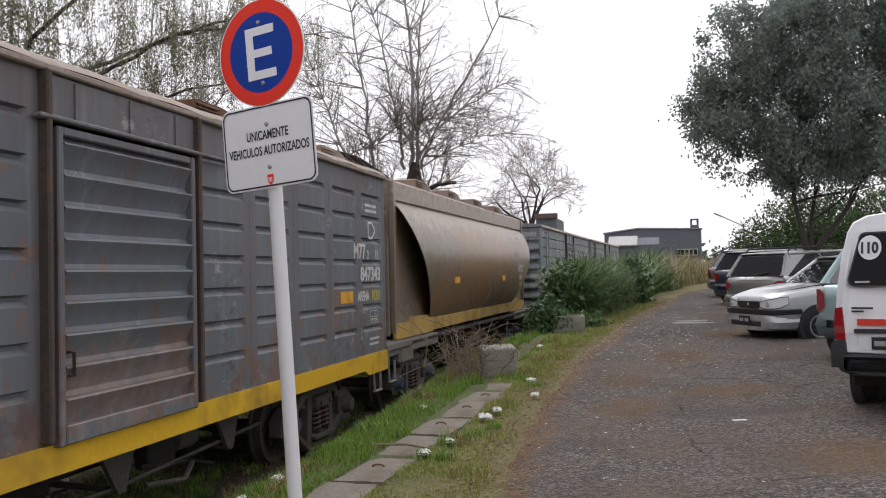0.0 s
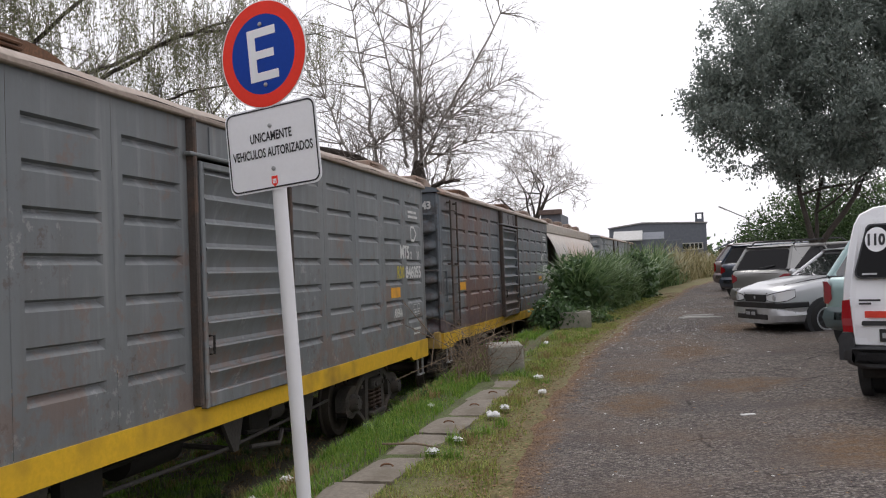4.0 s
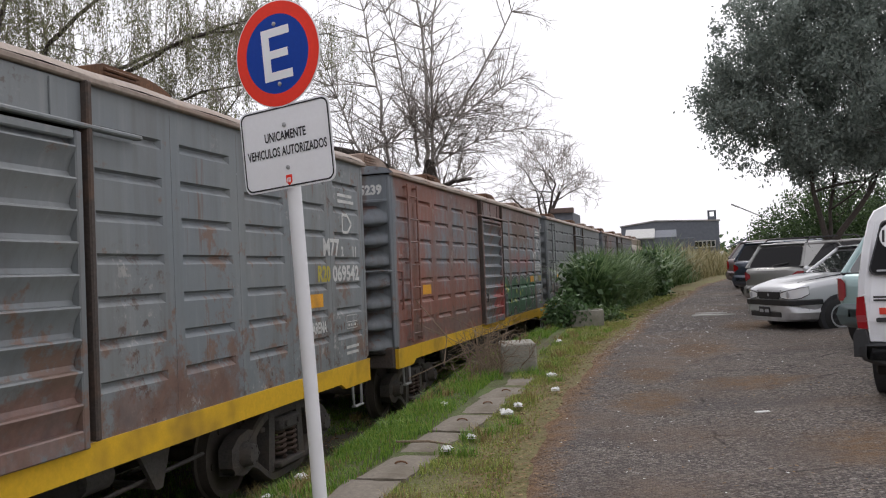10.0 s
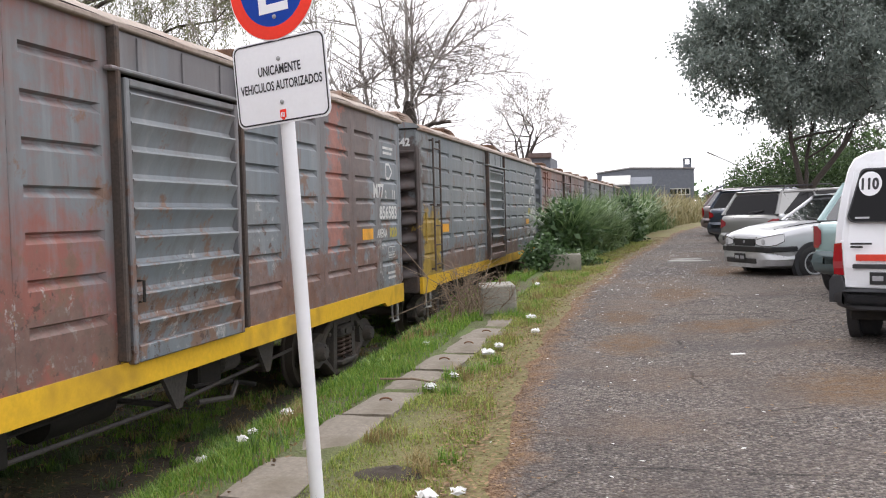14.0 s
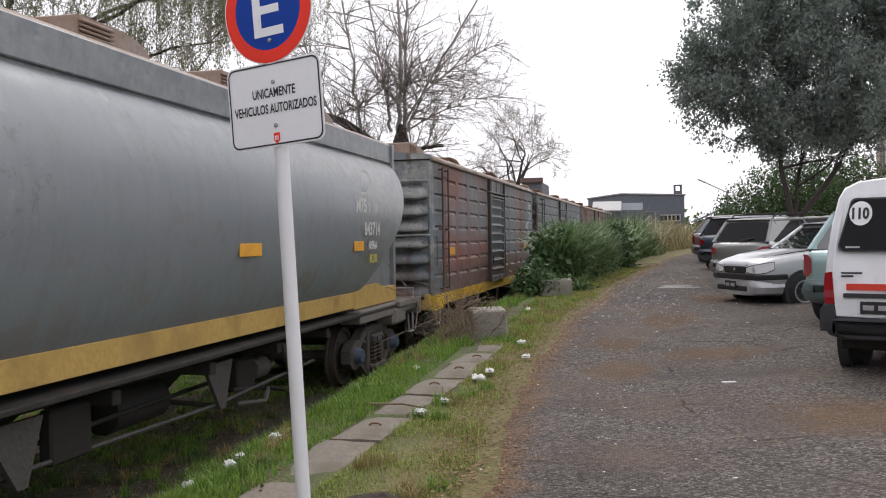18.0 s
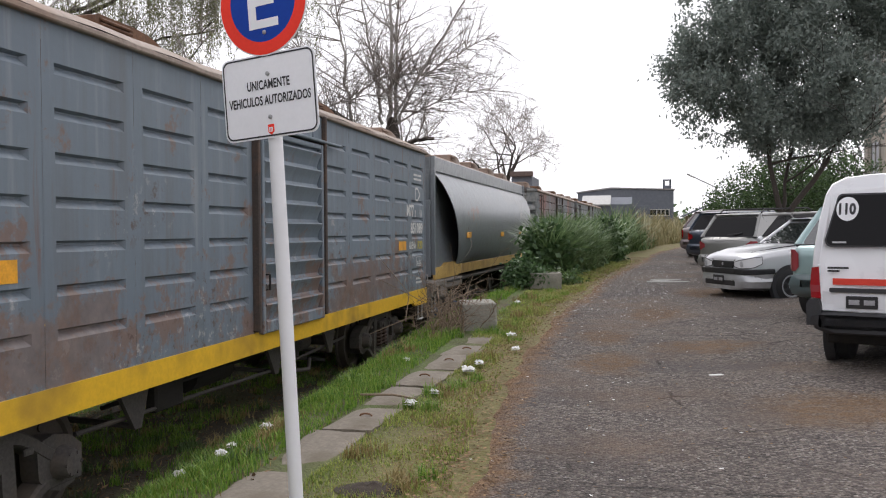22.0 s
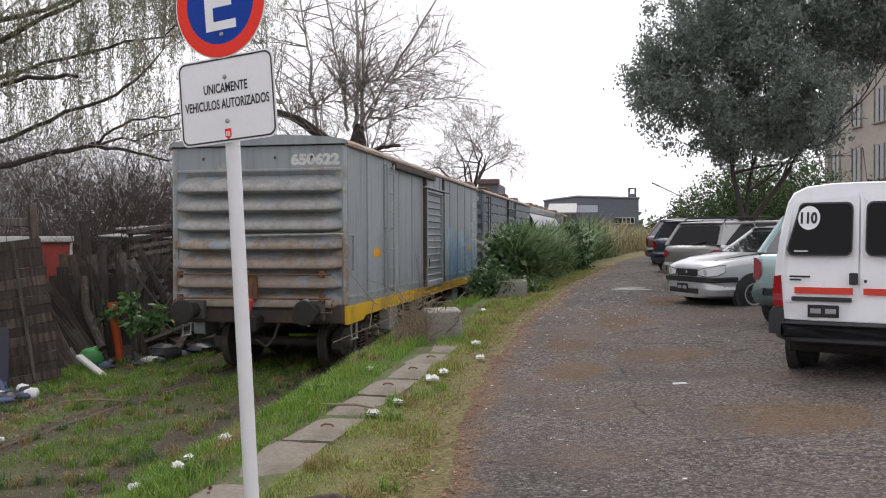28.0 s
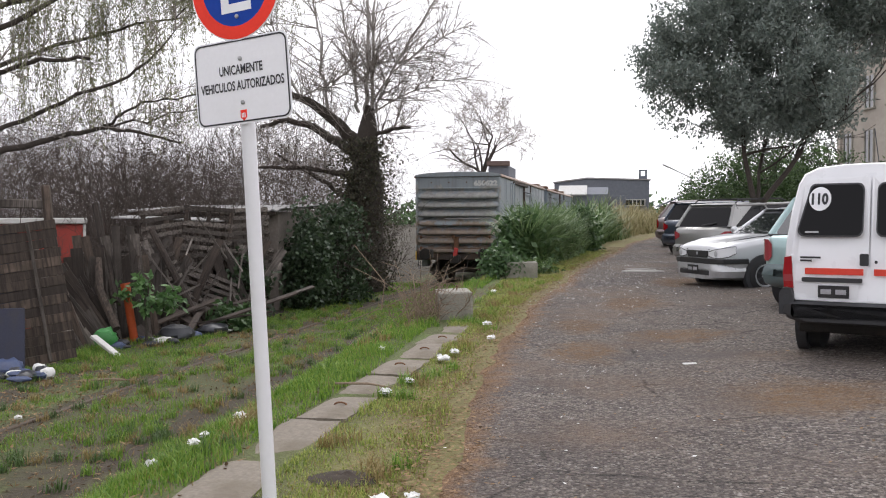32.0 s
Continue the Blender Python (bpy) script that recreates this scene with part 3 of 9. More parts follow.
        c = k.mix(much, c, g)
        if not bold:
            # faded loose strokes round the shapes
            band = k.math("MULTIPLY", k.math("LESS_THAN", k.math("ABSOLUTE", k.math("SUBTRACT", zz, mid)), 0.68), k.math("MULTIPLY", k.math("GREATER_THAN", yy, a - 0.2), k.math("LESS_THAN", yy, b + 0.1)))
            c = k.mix(k.math("MULTIPLY", k.math("MULTIPLY", band, 0.8), k.ramp(k.math("ADD", k.noise(v, 1.1, 5, 0.65), k.math("MULTIPLY", low, 0.16)), [(0.42, 0.0), (0.66, 1.0)])), c, (0.11, 0.235, 0.385))
            for size, col in ((2.6, (0.42, 0.58, 0.68)), (3.4, (0.12, 0.25, 0.42))):
                line_ = k.math("ABSOLUTE", k.math("SUBTRACT", k.noise(k.coords(root, (1, 1, 0.45)), size, 1.5, 0.4, 0.8), 0.5))
                c = k.mix(k.math("MULTIPLY", k.math("MULTIPLY", k.ramp(line_, [(0.016, 0.8), (0.034, 0.0)]), band), much), c, col)
    k.bump(k.math("ADD", k.math("MULTIPLY", fine, 0.4), blot), 0.25, 0.02)
    return k.done(c, k.math("ADD", k.math("MULTIPLY", fine, 0.3), sheen), 0.0)


def panel_shape(w, ribs=True, z0=SILL_TOP, z1=EAVES, rib_zs=None):
    """A pressed side sheet facing +x, with grooves."""
    b = Build()
    if not ribs:
        b.box((-0.01, 0, (z0 + z1) / 2), (0.02, w, z1 - z0), 0.004)
        return b
    a, e, h, d, lip = w / 2, w / 2 - 0.13, 0.040, -0.042, 0.016
    zs = rib_zs or RIB_Z
    prev = z0
    for rz in [*zs, None]:
        top = z1 if rz is None else rz - h
        b.add([(0, -a, prev), (0, a, prev), (0, a, top), (0, -a, top)], [(0, 1, 2, 3)])
        if rz is None:
            break
        lo, hi = rz - h, rz + h
        b.add([(0, -a, lo), (0, -e, lo), (0, -e, hi), (0, -a, hi), (0, e, lo), (0, a, lo), (0, a, hi), (0, e, hi)], [(0, 1, 2, 3), (4, 5, 6, 7)])
        vs = [(0, -e, lo), (0, e, lo), (0, e, hi), (0, -e, hi), (d, -e + 0.04, lo + 0.050), (d, e - 0.04, lo + 0.050), (d, e - 0.04, hi - lip), (d, -e + 0.04, hi - lip)]
        b.add(vs, [(0, 1, 5, 4), (1, 2, 6, 5), (2, 3, 7, 6), (3, 0, 4, 7), (4, 5, 6, 7)])
        prev = hi
    return b


DOOR_LOW, DOOR_TOP, SLATS = SILL_TOP - 0.02, 3.22, 9


def slat_shape(step, w, flat=False):
    """One bowed door slat, facing +x."""
    pts = [(0.0, 0.0), (0.010, step * 0.16), (0.028, step * 0.40), (0.062, step * 0.66), (0.070, step * 0.74), (0.062, step * 0.80), (0.014, step * 0.84), (0.0, step)]
    if flat:
        pts = [(0.0, 0.0), (0.002, step * 0.66), (0.030, step * 0.74), (0.040, step * 0.80), (0.036, step * 0.86), (0.0, step * 0.92), (0.0, step)]
    b = Build().sheet([[(x, -w / 2, z) for x, z in pts], [(x, w / 2, z) for x, z in pts]])
    for y in (-w / 2, w / 2):
        b.add([(x, y, z) for x, z in pts], [tuple(range(len(pts)))])
    return b


def add_door(root, key, mat, m, near, slats=SLATS):
    w = DOOR_W - 0.16
    door = part("door", shared(("door", key), lambda: Build().box((-0.012, 0, (DOOR_LOW + DOOR_TOP) / 2), (0.02, w, DOOR_TOP - DOOR_LOW), 0.004), mat), mat, root, "sliding door of bowed steel slats", m)
    if not near:
        return
    step = (DOOR_TOP - DOOR_LOW - 0.20) / slats
    slat = shared(("slat", key), lambda: slat_shape(step, w - 0.14, slats > SLATS), mat, True)
    for i in range(slats):
        part("slat", slat, mat, door, m=pose(0, 0, DOOR_LOW + 0.14 + i * step))
    stile = shared(("stile", key), lambda: Build().box((0.02, 0, (DOOR_LOW + DOOR_TOP) / 2), (0.09, 0.065, DOOR_TOP - DOOR_LOW), 0.01), mat)
    for y in (-w / 2 + 0.034, w / 2 - 0.034):
        part("stile", stile, mat, door, m=pose(0, y, 0))
    part("rail", shared(("rail", key), lambda: Build().box((0.025, 0, 0), (0.09, w - 0.14, 0.13), 0.01), mat), mat, door, m=pose(0, 0, DOOR_LOW + 0.07))
    part("rail", shared(("rail2", key), lambda: Build().box((0.02, 0, 0), (0.08, w - 0.14, 0.06), 0.01), mat), mat, door, m=pose(0, 0, DOOR_TOP - 0.03))
    part("handle", shared(("handle",), lambda: Build().tube([(0.03, 0, -0.08), (0.085, 0, -0.08), (0.085, 0, 0.08), (0.03, 0, 0.08)], 0.012, 6), UNDER), UNDER, door, m=pose(0, -w / 2 + 0.12, 1.62))


def end_shape(z0=SILL_LOW + 0.1, z1=EAVES, deep=0.17, waves=7):
    """A corrugated end wall facing -y: rounded bulges that taper off towards the corner posts."""
    b = Build()
    span = (z1 - 0.42 - z0 - 0.08) / waves
    profile = ((0.0, 0.0), (0.03, 0.50), (0.07, 0.84), (0.14, 0.98), (0.25, 1.0), (0.38, 0.95), (0.54, 0.76), (0.68, 0.50), (0.80, 0.22), (0.90, 0.04), (0.96, 0.0))
    w = HALF - 0.015
    cols = []
    for x in (-w, -w + 0.05, -w + 0.10, -w + 0.15, -w + 0.21, -w + 0.28, -w + 0.36, 0, w - 0.36, w - 0.28, w - 0.21, w - 0.15, w - 0.10, w - 0.05, w):
        k = smooth(0.0, 0.30, w - abs(x))
        col = [(x, 0.02, z0)]
        for i in range(waves):
            q = z0 + 0.06 + i * span
            for u, out in profile:
                # the bulge narrows to its own middle line as it tapers
                uu = 0.30 + (u - 0.30) * (0.45 + 0.55 * k)
                col.append((x, 0.02 + k * (0.075 - (deep + 0.075) * out), q + span * uu))
        col += [(x, 0.02, z1 - 0.40), (x, 0.005, z1 - 0.385), (x, 0.005, z1 - 0.36), (x, 0.02, z1 - 0.345), (x, 0.02, z1)]
        cols.append(col)
    b.sheet(cols)
    n = 10
    arc = [((w + 0.045) * math.cos(math.pi * i / n), z1 + 0.018 + 0.155 * math.sin(math.pi * i / n) ** 0.7) for i in range(n + 1)]
    b.prism(arc, -0.048, 0.04, axis=1)
    return b


def roof_shape(length=LENGTH):
    b = Build()
    rows = []
    n = 10
    for i in range(25):
        y = -length / 2 - 0.04 + (length + 0.08) * i / 24
        up = 0.012 if i % 2 else 0.0
        row = []
        for k in range(n + 1):
            a = math.pi * k / n
            row.append(((HALF + 0.05) * math.cos(a), y, EAVES + 0.02 + up + 0.15 * math.sin(a) ** 0.7))
        rows.append(row)
    b.sheet(rows)
    for s in (-1, 1):
        b.box((s * (HALF + 0.02), 0, EAVES + 0.0), (0.07, length + 0.06, 0.05), 0.012)
    return b


def hatch_shape(w=1.96, d=1.10, h=0.29):
    """A loading hatch across the roof: an upright vent box whose cover falls away in a round slope, on a low curb."""
    b = Build()
    b.box((0, 0, h * 0.12), (w * 1.03, d * 1.04, h * 0.24), 0.02)
    cover = [(-d / 2, 0.0), (-d / 2, h * 0.94), (-d * 0.46, h)] + [(-0.02 * d + 0.52 * d * math.sin(math.pi * i / 14) ** 1.15, h * (0.30 + 0.70 * math.cos(math.pi * i / 14) ** 0.8) if i < 7 else h * 0.30) for i in range(8)] + [(d / 2, 0.0)]
    b.prism(cover, -w / 2, w / 2, axis=0)
    b.box((0.3, -0.22 * d, h * 1.0), (0.06, d * 0.5, 0.02), 0.004)
    for s in (-1, 1):
        for q in range(5):
            b.box((s * (w / 2 + 0.012), -0.25 * d, h * (0.34 + 0.13 * q)), (0.045, d * 0.40, 0.020), 0.003, Matrix.Rotation(s * 0.5, 3, "Y"))
    return b


def ladder_shape(z0, z1, w=0.46, step=0.34):
    b = Build()
    for y in (-w / 2, w / 2):
        b.box((0.07, y, (z0 + z1) / 2), (0.025, 0.055, z1 - z0), 0.006)
        for z in (z0 + 0.04, (z0 + z1) / 2, z1 - 0.04):
            b.box((0.03, y, z), (0.09, 0.05, 0.03), 0.004)
    z = z0 + 0.12
    while z < z1 - 0.05:
        b.tube([(0.07, -w / 2, z), (0.07, w / 2, z)], 0.013, 6)
        z += step
    return b


def stirrup_shape():
    b = Build()
    b.tube([(0, -0.15, 0.0), (0.01, -0.13, -0.31), (0.01, 0.13, -0.31), (0, 0.15, 0.0)], 0.018, 6)
    b.box((0.01, 0, -0.31), (0.06, 0.28, 0.02), 0.004)
    return b


def sideframe_shape():
    """A cast bogie frame seen from the side: an arched top member, a bellied bottom member, columns beside the springs and journal jaws."""
    b = Build()
    ys = [-1.16 + 2.32 * i / 24 for i in range(25)]

    def top(y):
        return 0.50 + 0.30 * (1 - smooth(0.36, 1.05, abs(y)))

    def low(y):
        return 0.36 - 0.24 * (1 - smooth(0.30, 0.82, abs(y)))
    for line, thick, wide in ((top, 0.125, 0.085), (low, 0.105, 0.085)):
        rows = []
        for y in ys:
            z = line(y)
            rows.append([(wide * 0.7, y, z), (wide, y, z - 0.02), (wide, y, z - thick + 0.02), (wide * 0.7, y, z - thick), (-wide, y, z - thick), (-wide, y, z), (wide * 0.7, y, z)])
        b.sheet(rows)
    for s in (-1, 1):
        b.prism([(s * 0.27, 0.74), (s * 0.40, 0.74), (s * 0.45, 0.12), (s * 0.31, 0.12)], -0.09, 0.09)
        # jaw round the journal box
        jaw = [(s * 0.66, 0.62), (s * 0.84, 0.66), (s * 1.04, 0.62), (s * 1.18, 0.52), (s * 1.18, 0.34), (s * 1.08, 0.25), (s * 0.92, 0.22), (s * 0.76, 0.27), (s * 0.68, 0.36)]
        b.prism(jaw, -0.075, 0.075)
        b.box((0.085, s * 0.56, 0.60), (0.03, 0.10, 0.05), 0.01)
    b.box((0.0, 0, 0.60), (0.32, 0.50, 0.15), 0.03)
    for q in (-0.15, 0.15):
        b.lathe((0.165, q, 0.60), (1, 0, 0), [(0, 0.035), (0.02, 0.032), (0.025, 0.012)], 8)
    b.box((0.02, 0, 0.185), (0.30, 0.64, 0.06), 0.012)
    return b


def springs_shape():
    b = Build()
    for x, y in ((0.05, -0.13), (0.05, 0.13)):
        pts = [(x + 0.075 * math.cos(a), y + 0.075 * math.sin(a), 0.235 + 0.29 * a / (TAU * 5)) for a in [TAU * 5 * i / 60 for i in range(61)]]
        b.tube(pts, 0.021, 5)
    return b


def wheel_shape(r=0.43):
    b = Build()
    b.lathe((0, 0, 0), (1, 0, 0), [(-0.075, 0.10), (-0.075, r + 0.025), (-0.045, r + 0.03), (-0.03, r + 0.004), (0.065, r - 0.004), (0.065, r - 0.06), (0.035, r - 0.075), (0.01, 0.20), (0.05, 0.13), (0.09, 0.12)], 28)
    for i in range(4):
        a = TAU * i / 4
        b.tube([(0.02, 0.25 * math.cos(a), 0.25 * math.sin(a)), (0.036, 0.25 * math.cos(a), 0.25 * math.sin(a))], 0.035, 8)
    return b


def axle_shape():
    b = Build()
    b.lathe((-0.95, 0, 0), (1, 0, 0), [(0, 0.07), (0.2, 0.085), (0.95, 0.075), (1.7, 0.085), (1.9, 0.07)], 12)
    return b


def hub_shape():
    b = Build()
    b.lathe((0, 0, 0), (1, 0, 0), [(-0.10, 0.13), (0.03, 0.13), (0.05, 0.115), (0.10, 0.11), (0.125, 0.09), (0.13, 0.03)], 16)
    for i in range(6):
        a = TAU * i / 6
        b.tube([(0.09, 0.085 * math.cos(a), 0.085 * math.sin(a)), (0.135, 0.085 * math.cos(a), 0.085 * math.sin(a))], 0.014, 6)
    return b


DECK = plain("rust-stained grey steel", (0.20, 0.18, 0.16), 0.8, vary=0.35, scale=3, dirt=(0.11, 0.068, 0.045), dirty=0.85, bumpy=0.4)
CAST = plain("dusty cast steel", (0.095, 0.085, 0.080), 0.8, vary=0.4, scale=5, dirt=(0.13, 0.098, 0.072), dirty=0.7, bumpy=0.4)
RUSTY_COIL = plain("rusty coil steel", (0.10, 0.065, 0.05), 0.8, vary=0.4, dirt=(0.05, 0.04, 0.035), dirty=0.5)
DARK_EDGE = plain("rust-dark door post", (0.075, 0.058, 0.050), 0.8, vary=0.4, dirt=(0.16, 0.085, 0.05), dirty=0.6)
HUB_BLUE = plain("blue bearing cap paint", (0.07, 0.10, 0.17), 0.6, dirty=0.6)
SHAPES = {}


def shared(key, maker, material, rounded=False):
    if key not in SHAPES:
        SHAPES[key] = maker().mesh(key[0], material, rounded, 0.0004 if key[0] in ("side_panel", "end_wall") else 0.0)
    return SHAPES[key]


WHEELS = []
AXLE_GAP = 0.93


def add_bogie(root, y, blue=True):
    bogie = part("bogie", Build().box((0, 0, 0.62), (1.9, 0.34, 0.22), 0.03), UNDER, root, "grimy cast-steel bogie", Matrix.Translation((0, y, 0)))
    for s in (-1, 1):
        turn = pose(s * 1.02, 0, 0) if s > 0 else pose(s * 1.02, 0, 0, 0, 0, 180)
        part("side_frame", shared(("side_frame",), sideframe_shape, CAST, True), CAST, bogie, m=turn)
        part("spring", shared(("spring",), springs_shape, RUSTY_COIL, True), RUSTY_COIL, bogie, m=turn)
        for a in (-AXLE_GAP, AXLE_GAP):
            cap = HUB_BLUE if blue else CAST
            part("bearing_cap", shared(("bearing_cap", blue), hub_shape, cap, True), cap, bogie, m=Matrix.Translation((0, a, 0.43)) @ turn @ pose(0.06, 0, 0))
    for a in (-AXLE_GAP, AXLE_GAP):
        if ("wheelset",) not in SHAPES:
            w = Build()
            for s in (-1, 1):
                one = wheel_shape()
                w.add([(s * (0.845 + p[0]), p[1], p[2]) for p in one.v], one.f)
            ax = axle_shape()
            w.add(ax.v, ax.f)
            SHAPES[("wheelset",)] = w.mesh("wheelset", WHEEL, True)
        ob = part("wheelset", SHAPES[("wheelset",)], WHEEL, bogie, m=Matrix.Translation((0, a, 0.43)))
        WHEELS.append((ob, a))
    return bogie


def under_gear(root, length=LENGTH, beam_x=1.15):
    b = Build()
    b.box((0, 0, 0.86), (0.5, length - 0.6, 0.26), 0.02)
    for s in (-1, 1):
        b.box((s * beam_x, 0, 0.94), (0.12, length - 0.3, 0.16), 0.02)
    for y in np.linspace(-length / 2 + 0.7, length / 2 - 0.7, 9):
        b.box((0, y, 0.92), (2.4, 0.12, 0.12), 0.01)
    b.box((0, 0, 1.06), (2.6, length - 0.1, 0.05), 0.01)
    part("underframe", b, UNDER, root)
    t = Build()
    t.lathe((0.55, -0.9, 0.62), (0, 1, 0), [(0, 0.05), (0.03, 0.19), (0.9, 0.19), (0.93, 0.05)], 14)
    part("air_tank", t, UNDER, root, rounded=True)
    r = Build()
    r.tube([(0.75, -2.6, 0.62), (0.75, 2.4, 0.66)], 0.022, 6)
    r.tube([(0.95, 0.9, 0.55), (0.95, 1.7, 0.45), (1.2, 1.75, 0.42)], 0.025, 6)
    r.box((0.85, 1.3, 0.66), (0.16, 0.45, 0.34), 0.02)
    r.box((0.95, -1.9, 0.70), (0.12, 0.5, 0.42), 0.02)
    part("brake_gear", r, UNDER, root)
    for y in (-2.6, 0.4, 2.3):
        v = Build().prism([(y - 0.30, 0.92), (y + 0.30, 0.92), (y + 0.12, 0.44), (y + 0.02, 0.44)], 1.02, 1.06)
        v.tube([(1.04, y + 0.07, 0.46), (0.3, y + 0.07, 0.50)], 0.03, 6)
        part("bracket", v, CAST, root, "dusty triangular hanger bracket")
    rod = Build().tube([(0.98, -3.3, 0.56), (1.0, 0.4, 0.48), (0.98, 3.2, 0.56)], 0.02, 6)
    rod.tube([(1.0, 0.9, 0.40), (1.12, 1.35, 0.36), (1.0, 1.7, 0.44)], 0.028, 6)
    part("brake_rod", rod, CAST, root)
    v = Build().lathe((0.80, 1.6, 0.66), (0, 1, 0), [(0, 0.04), (0.02, 0.13), (0.36, 0.13), (0.40, 0.04)], 12)
    part("brake_cylinder", v, CAST, root, rounded=True)
    for e in (-1, 1):
        c = Build()
        c.box((0, e * (length / 2 + 0.18), 0.86), (0.22, 0.62, 0.20), 0.03)
        c.box((0, e * (length / 2 + 0.44), 0.86), (0.34, 0.20, 0.30), 0.05)
        part("coupler", c, UNDER, root)
        h = Build()
        h.tube([(0.35, e * (length / 2), 0.85), (0.36, e * (length / 2 + 0.25), 0.62), (0.30, e * (length / 2 + 0.42), 0.50), (0.16, e * (length / 2 + 0.5), 0.62)], 0.025, 6)
        part("brake_hose", h, UNDER, root)


def stencil(root, words, y, z, height, material=WHITE, width=None, x=HALF + 0.004):
    return part("lettering", text_mesh(words, height, material, width, 0.034), material, root, m=Matrix.Translation((x, y, z)) @ SIDE)


def bars(root, y, z, w, h, n, material=WHITE, x=HALF + 0.004):
    b = Build()
    for i in range(n):
        q = z + h / 2 - (i + 0.5) * h / n
        ww = w * (0.75 + 0.25 * random.random())
        b.box((x, y - (w - ww) / 2, q), (0.003, ww, h / n * 0.5))
    part("lettering", b, material, root)


def arrow_mark(root, y, z, s=0.22):
    b = Build()
    x, t = HALF + 0.004, 0.035
    for a, c in (((-s, s * 0.7), (0.1 * s, s * 0.7)), ((-s, -s * 0.7), (0.1 * s, -s * 0.7)), ((-s, -s * 0.7), (-s, s * 0.7)), ((0.1 * s, s * 0.7), (s, 0)), ((0.1 * s, -s * 0.7), (s, 0))):
        d = Vector((0, c[0] - a[0], c[1] - a[1]))
        n = Vector((0, -d.z, d.y)).normalized() * t / 2
        p, q = Vector((x, y + a[0], z + a[1])), Vector((x, y + c[0], z + c[1]))
        b.add([p + n, p - n, q - n, q + n], [(0, 1, 2, 3)])
    part("marking", b, WHITE, root)


def boxcar(label, front, rear, base, second, number, code="M77", rust=0.5, red=None, span=(0, 0), tag=None, smooth_sides=False, hatches=(-5.62, -2.4, 2.4, 5.75), blue=False, goods="ARENA", patches=(), end_number=True, dark_ends=False, seams=None, short=0.17, marks="below", flaky=0.0):
    root = thing("freight_wagon", pose(TRACK_X, (front + rear) / 2, RAIL_Z), label, "freight wagon", "wagons of the train")
    root.scale = (1, (front - rear) / LENGTH, 1)
    paint = wagon_paint("wagon paint " + number, root, base, second, rust, red, span, tag, patches, seams=seams, flaky=flaky)
    edge_mat = DARK_EDGE
    key = number
    near = shared(("side_panel", key), lambda: panel_shape(PANEL_W - 0.003, not smooth_sides), paint)
    for s in (1, -1):
        turn = 0 if s > 0 else 180
        for i in range(5):
            for e in (-1, 1):
                y = e * (DOOR_W / 2 + PANEL_W * (i + 0.5))
                if i == 4 and e < 0 and short:
                    tail = shared(("side_panel", key, "short"), lambda: panel_shape(PANEL_W - 0.003 - short, not smooth_sides), paint)
                    part("side_panel", tail, paint, root, m=pose(s * HALF, y + short / 2, 0, 0, 0, turn))
                    continue
                part("side_panel", near, paint, root, m=pose(s * HALF, y, 0, 0, 0, turn))
        add_door(root, key, paint, pose(s * (HALF + 0.005), 0, 0, 0, 0, turn), s > 0, 13 if smooth_sides else SLATS)
        top = Build()
        top.box((0, 0, 3.42), (0.05, DOOR_W, 0.30), 0.01)
        for y in (-0.66, 0, 0.66):
            top.box((0.03, y, 3.42), (0.02, 0.03, 0.26), 0.004)
        top.box((0.05, 0.25, 3.265), (0.07, DOOR_W + 0.7, 0.035), 0.01)
        part("door_track", top, paint, root, m=pose(s * HALF, 0, 0, 0, 0, turn))
        post = shared(("door_post",), lambda: Build().box((0.035, 0, (SILL_TOP + EAVES) / 2), (0.09, 0.055, EAVES - SILL_TOP - 0.03), 0.012), edge_mat)
        for y in (-DOOR_W / 2, DOOR_W / 2):
            part("door_post", post, edge_mat, root, m=pose(s * HALF, y, 0, 0, 0, turn))
        if smooth_sides:
            def seam_shape():
                b = Build().box((0.006, 0, 2.37), (0.014, 0.05, 2.44), 0.003)
                for z in np.arange(1.25, 3.55, 0.11):
                    b.box((0.016, 0, z), (0.014, 0.016, 0.016), 0.004)
                return b
            for i in range(1, 6):
                for e in (-1, 1):
                    part("seam", shared(("seam",), seam_shape, paint), paint, root, m=pose(s * HALF, s * e * (DOOR_W / 2 + PANEL_W * i), 0, 0, 0, turn))
            row = Build().box((0.004, 0, 1.24), (0.010, LENGTH - 0.1, 0.05), 0.003)
            for q in np.arange(-LENGTH / 2 + 0.1, LENGTH / 2 - 0.05, 0.11):
                row.box((0.012, q, 1.24), (0.012, 0.016, 0.016), 0.004)
            part("rivet_row", row, paint, root, m=pose(s * HALF, 0, 0, 0, 0, turn))
            for q, z, wide, high in ((3.10, 0.68, 0.62, 0.36), (5.62, 0.70, 0.56, 0.26), (-3.4, 0.66, 0.60, 0.40)):
                part("equipment_box", Build().box((s * 1.30, s * q, z), (0.20, wide, high), 0.01), paint, root, "grey steel box under the sill")
            rod = Build().tube([(1.34, 1.0, 0.62), (1.36, 3.6, 0.50), (1.34, 5.2, 0.66)], 0.016, 6)
            part("brake_rod", rod, STEEL, root, m=pose(0, 0, 0) if s > 0 else pose(0, 0, 0, 0, 0, 180))
            beam = Build().box((0.045, -1.9, EAVES - 0.10), (0.10, 3.6, 0.10), 0.01)
            part("door_rail", beam, DARK_EDGE, root, "dark sliding rail of the door", m=pose(s * HALF, 0, 0, 0, 0, turn))
        h, low = LENGTH / 2, SILL_LOW - 0.07
        g = h - short
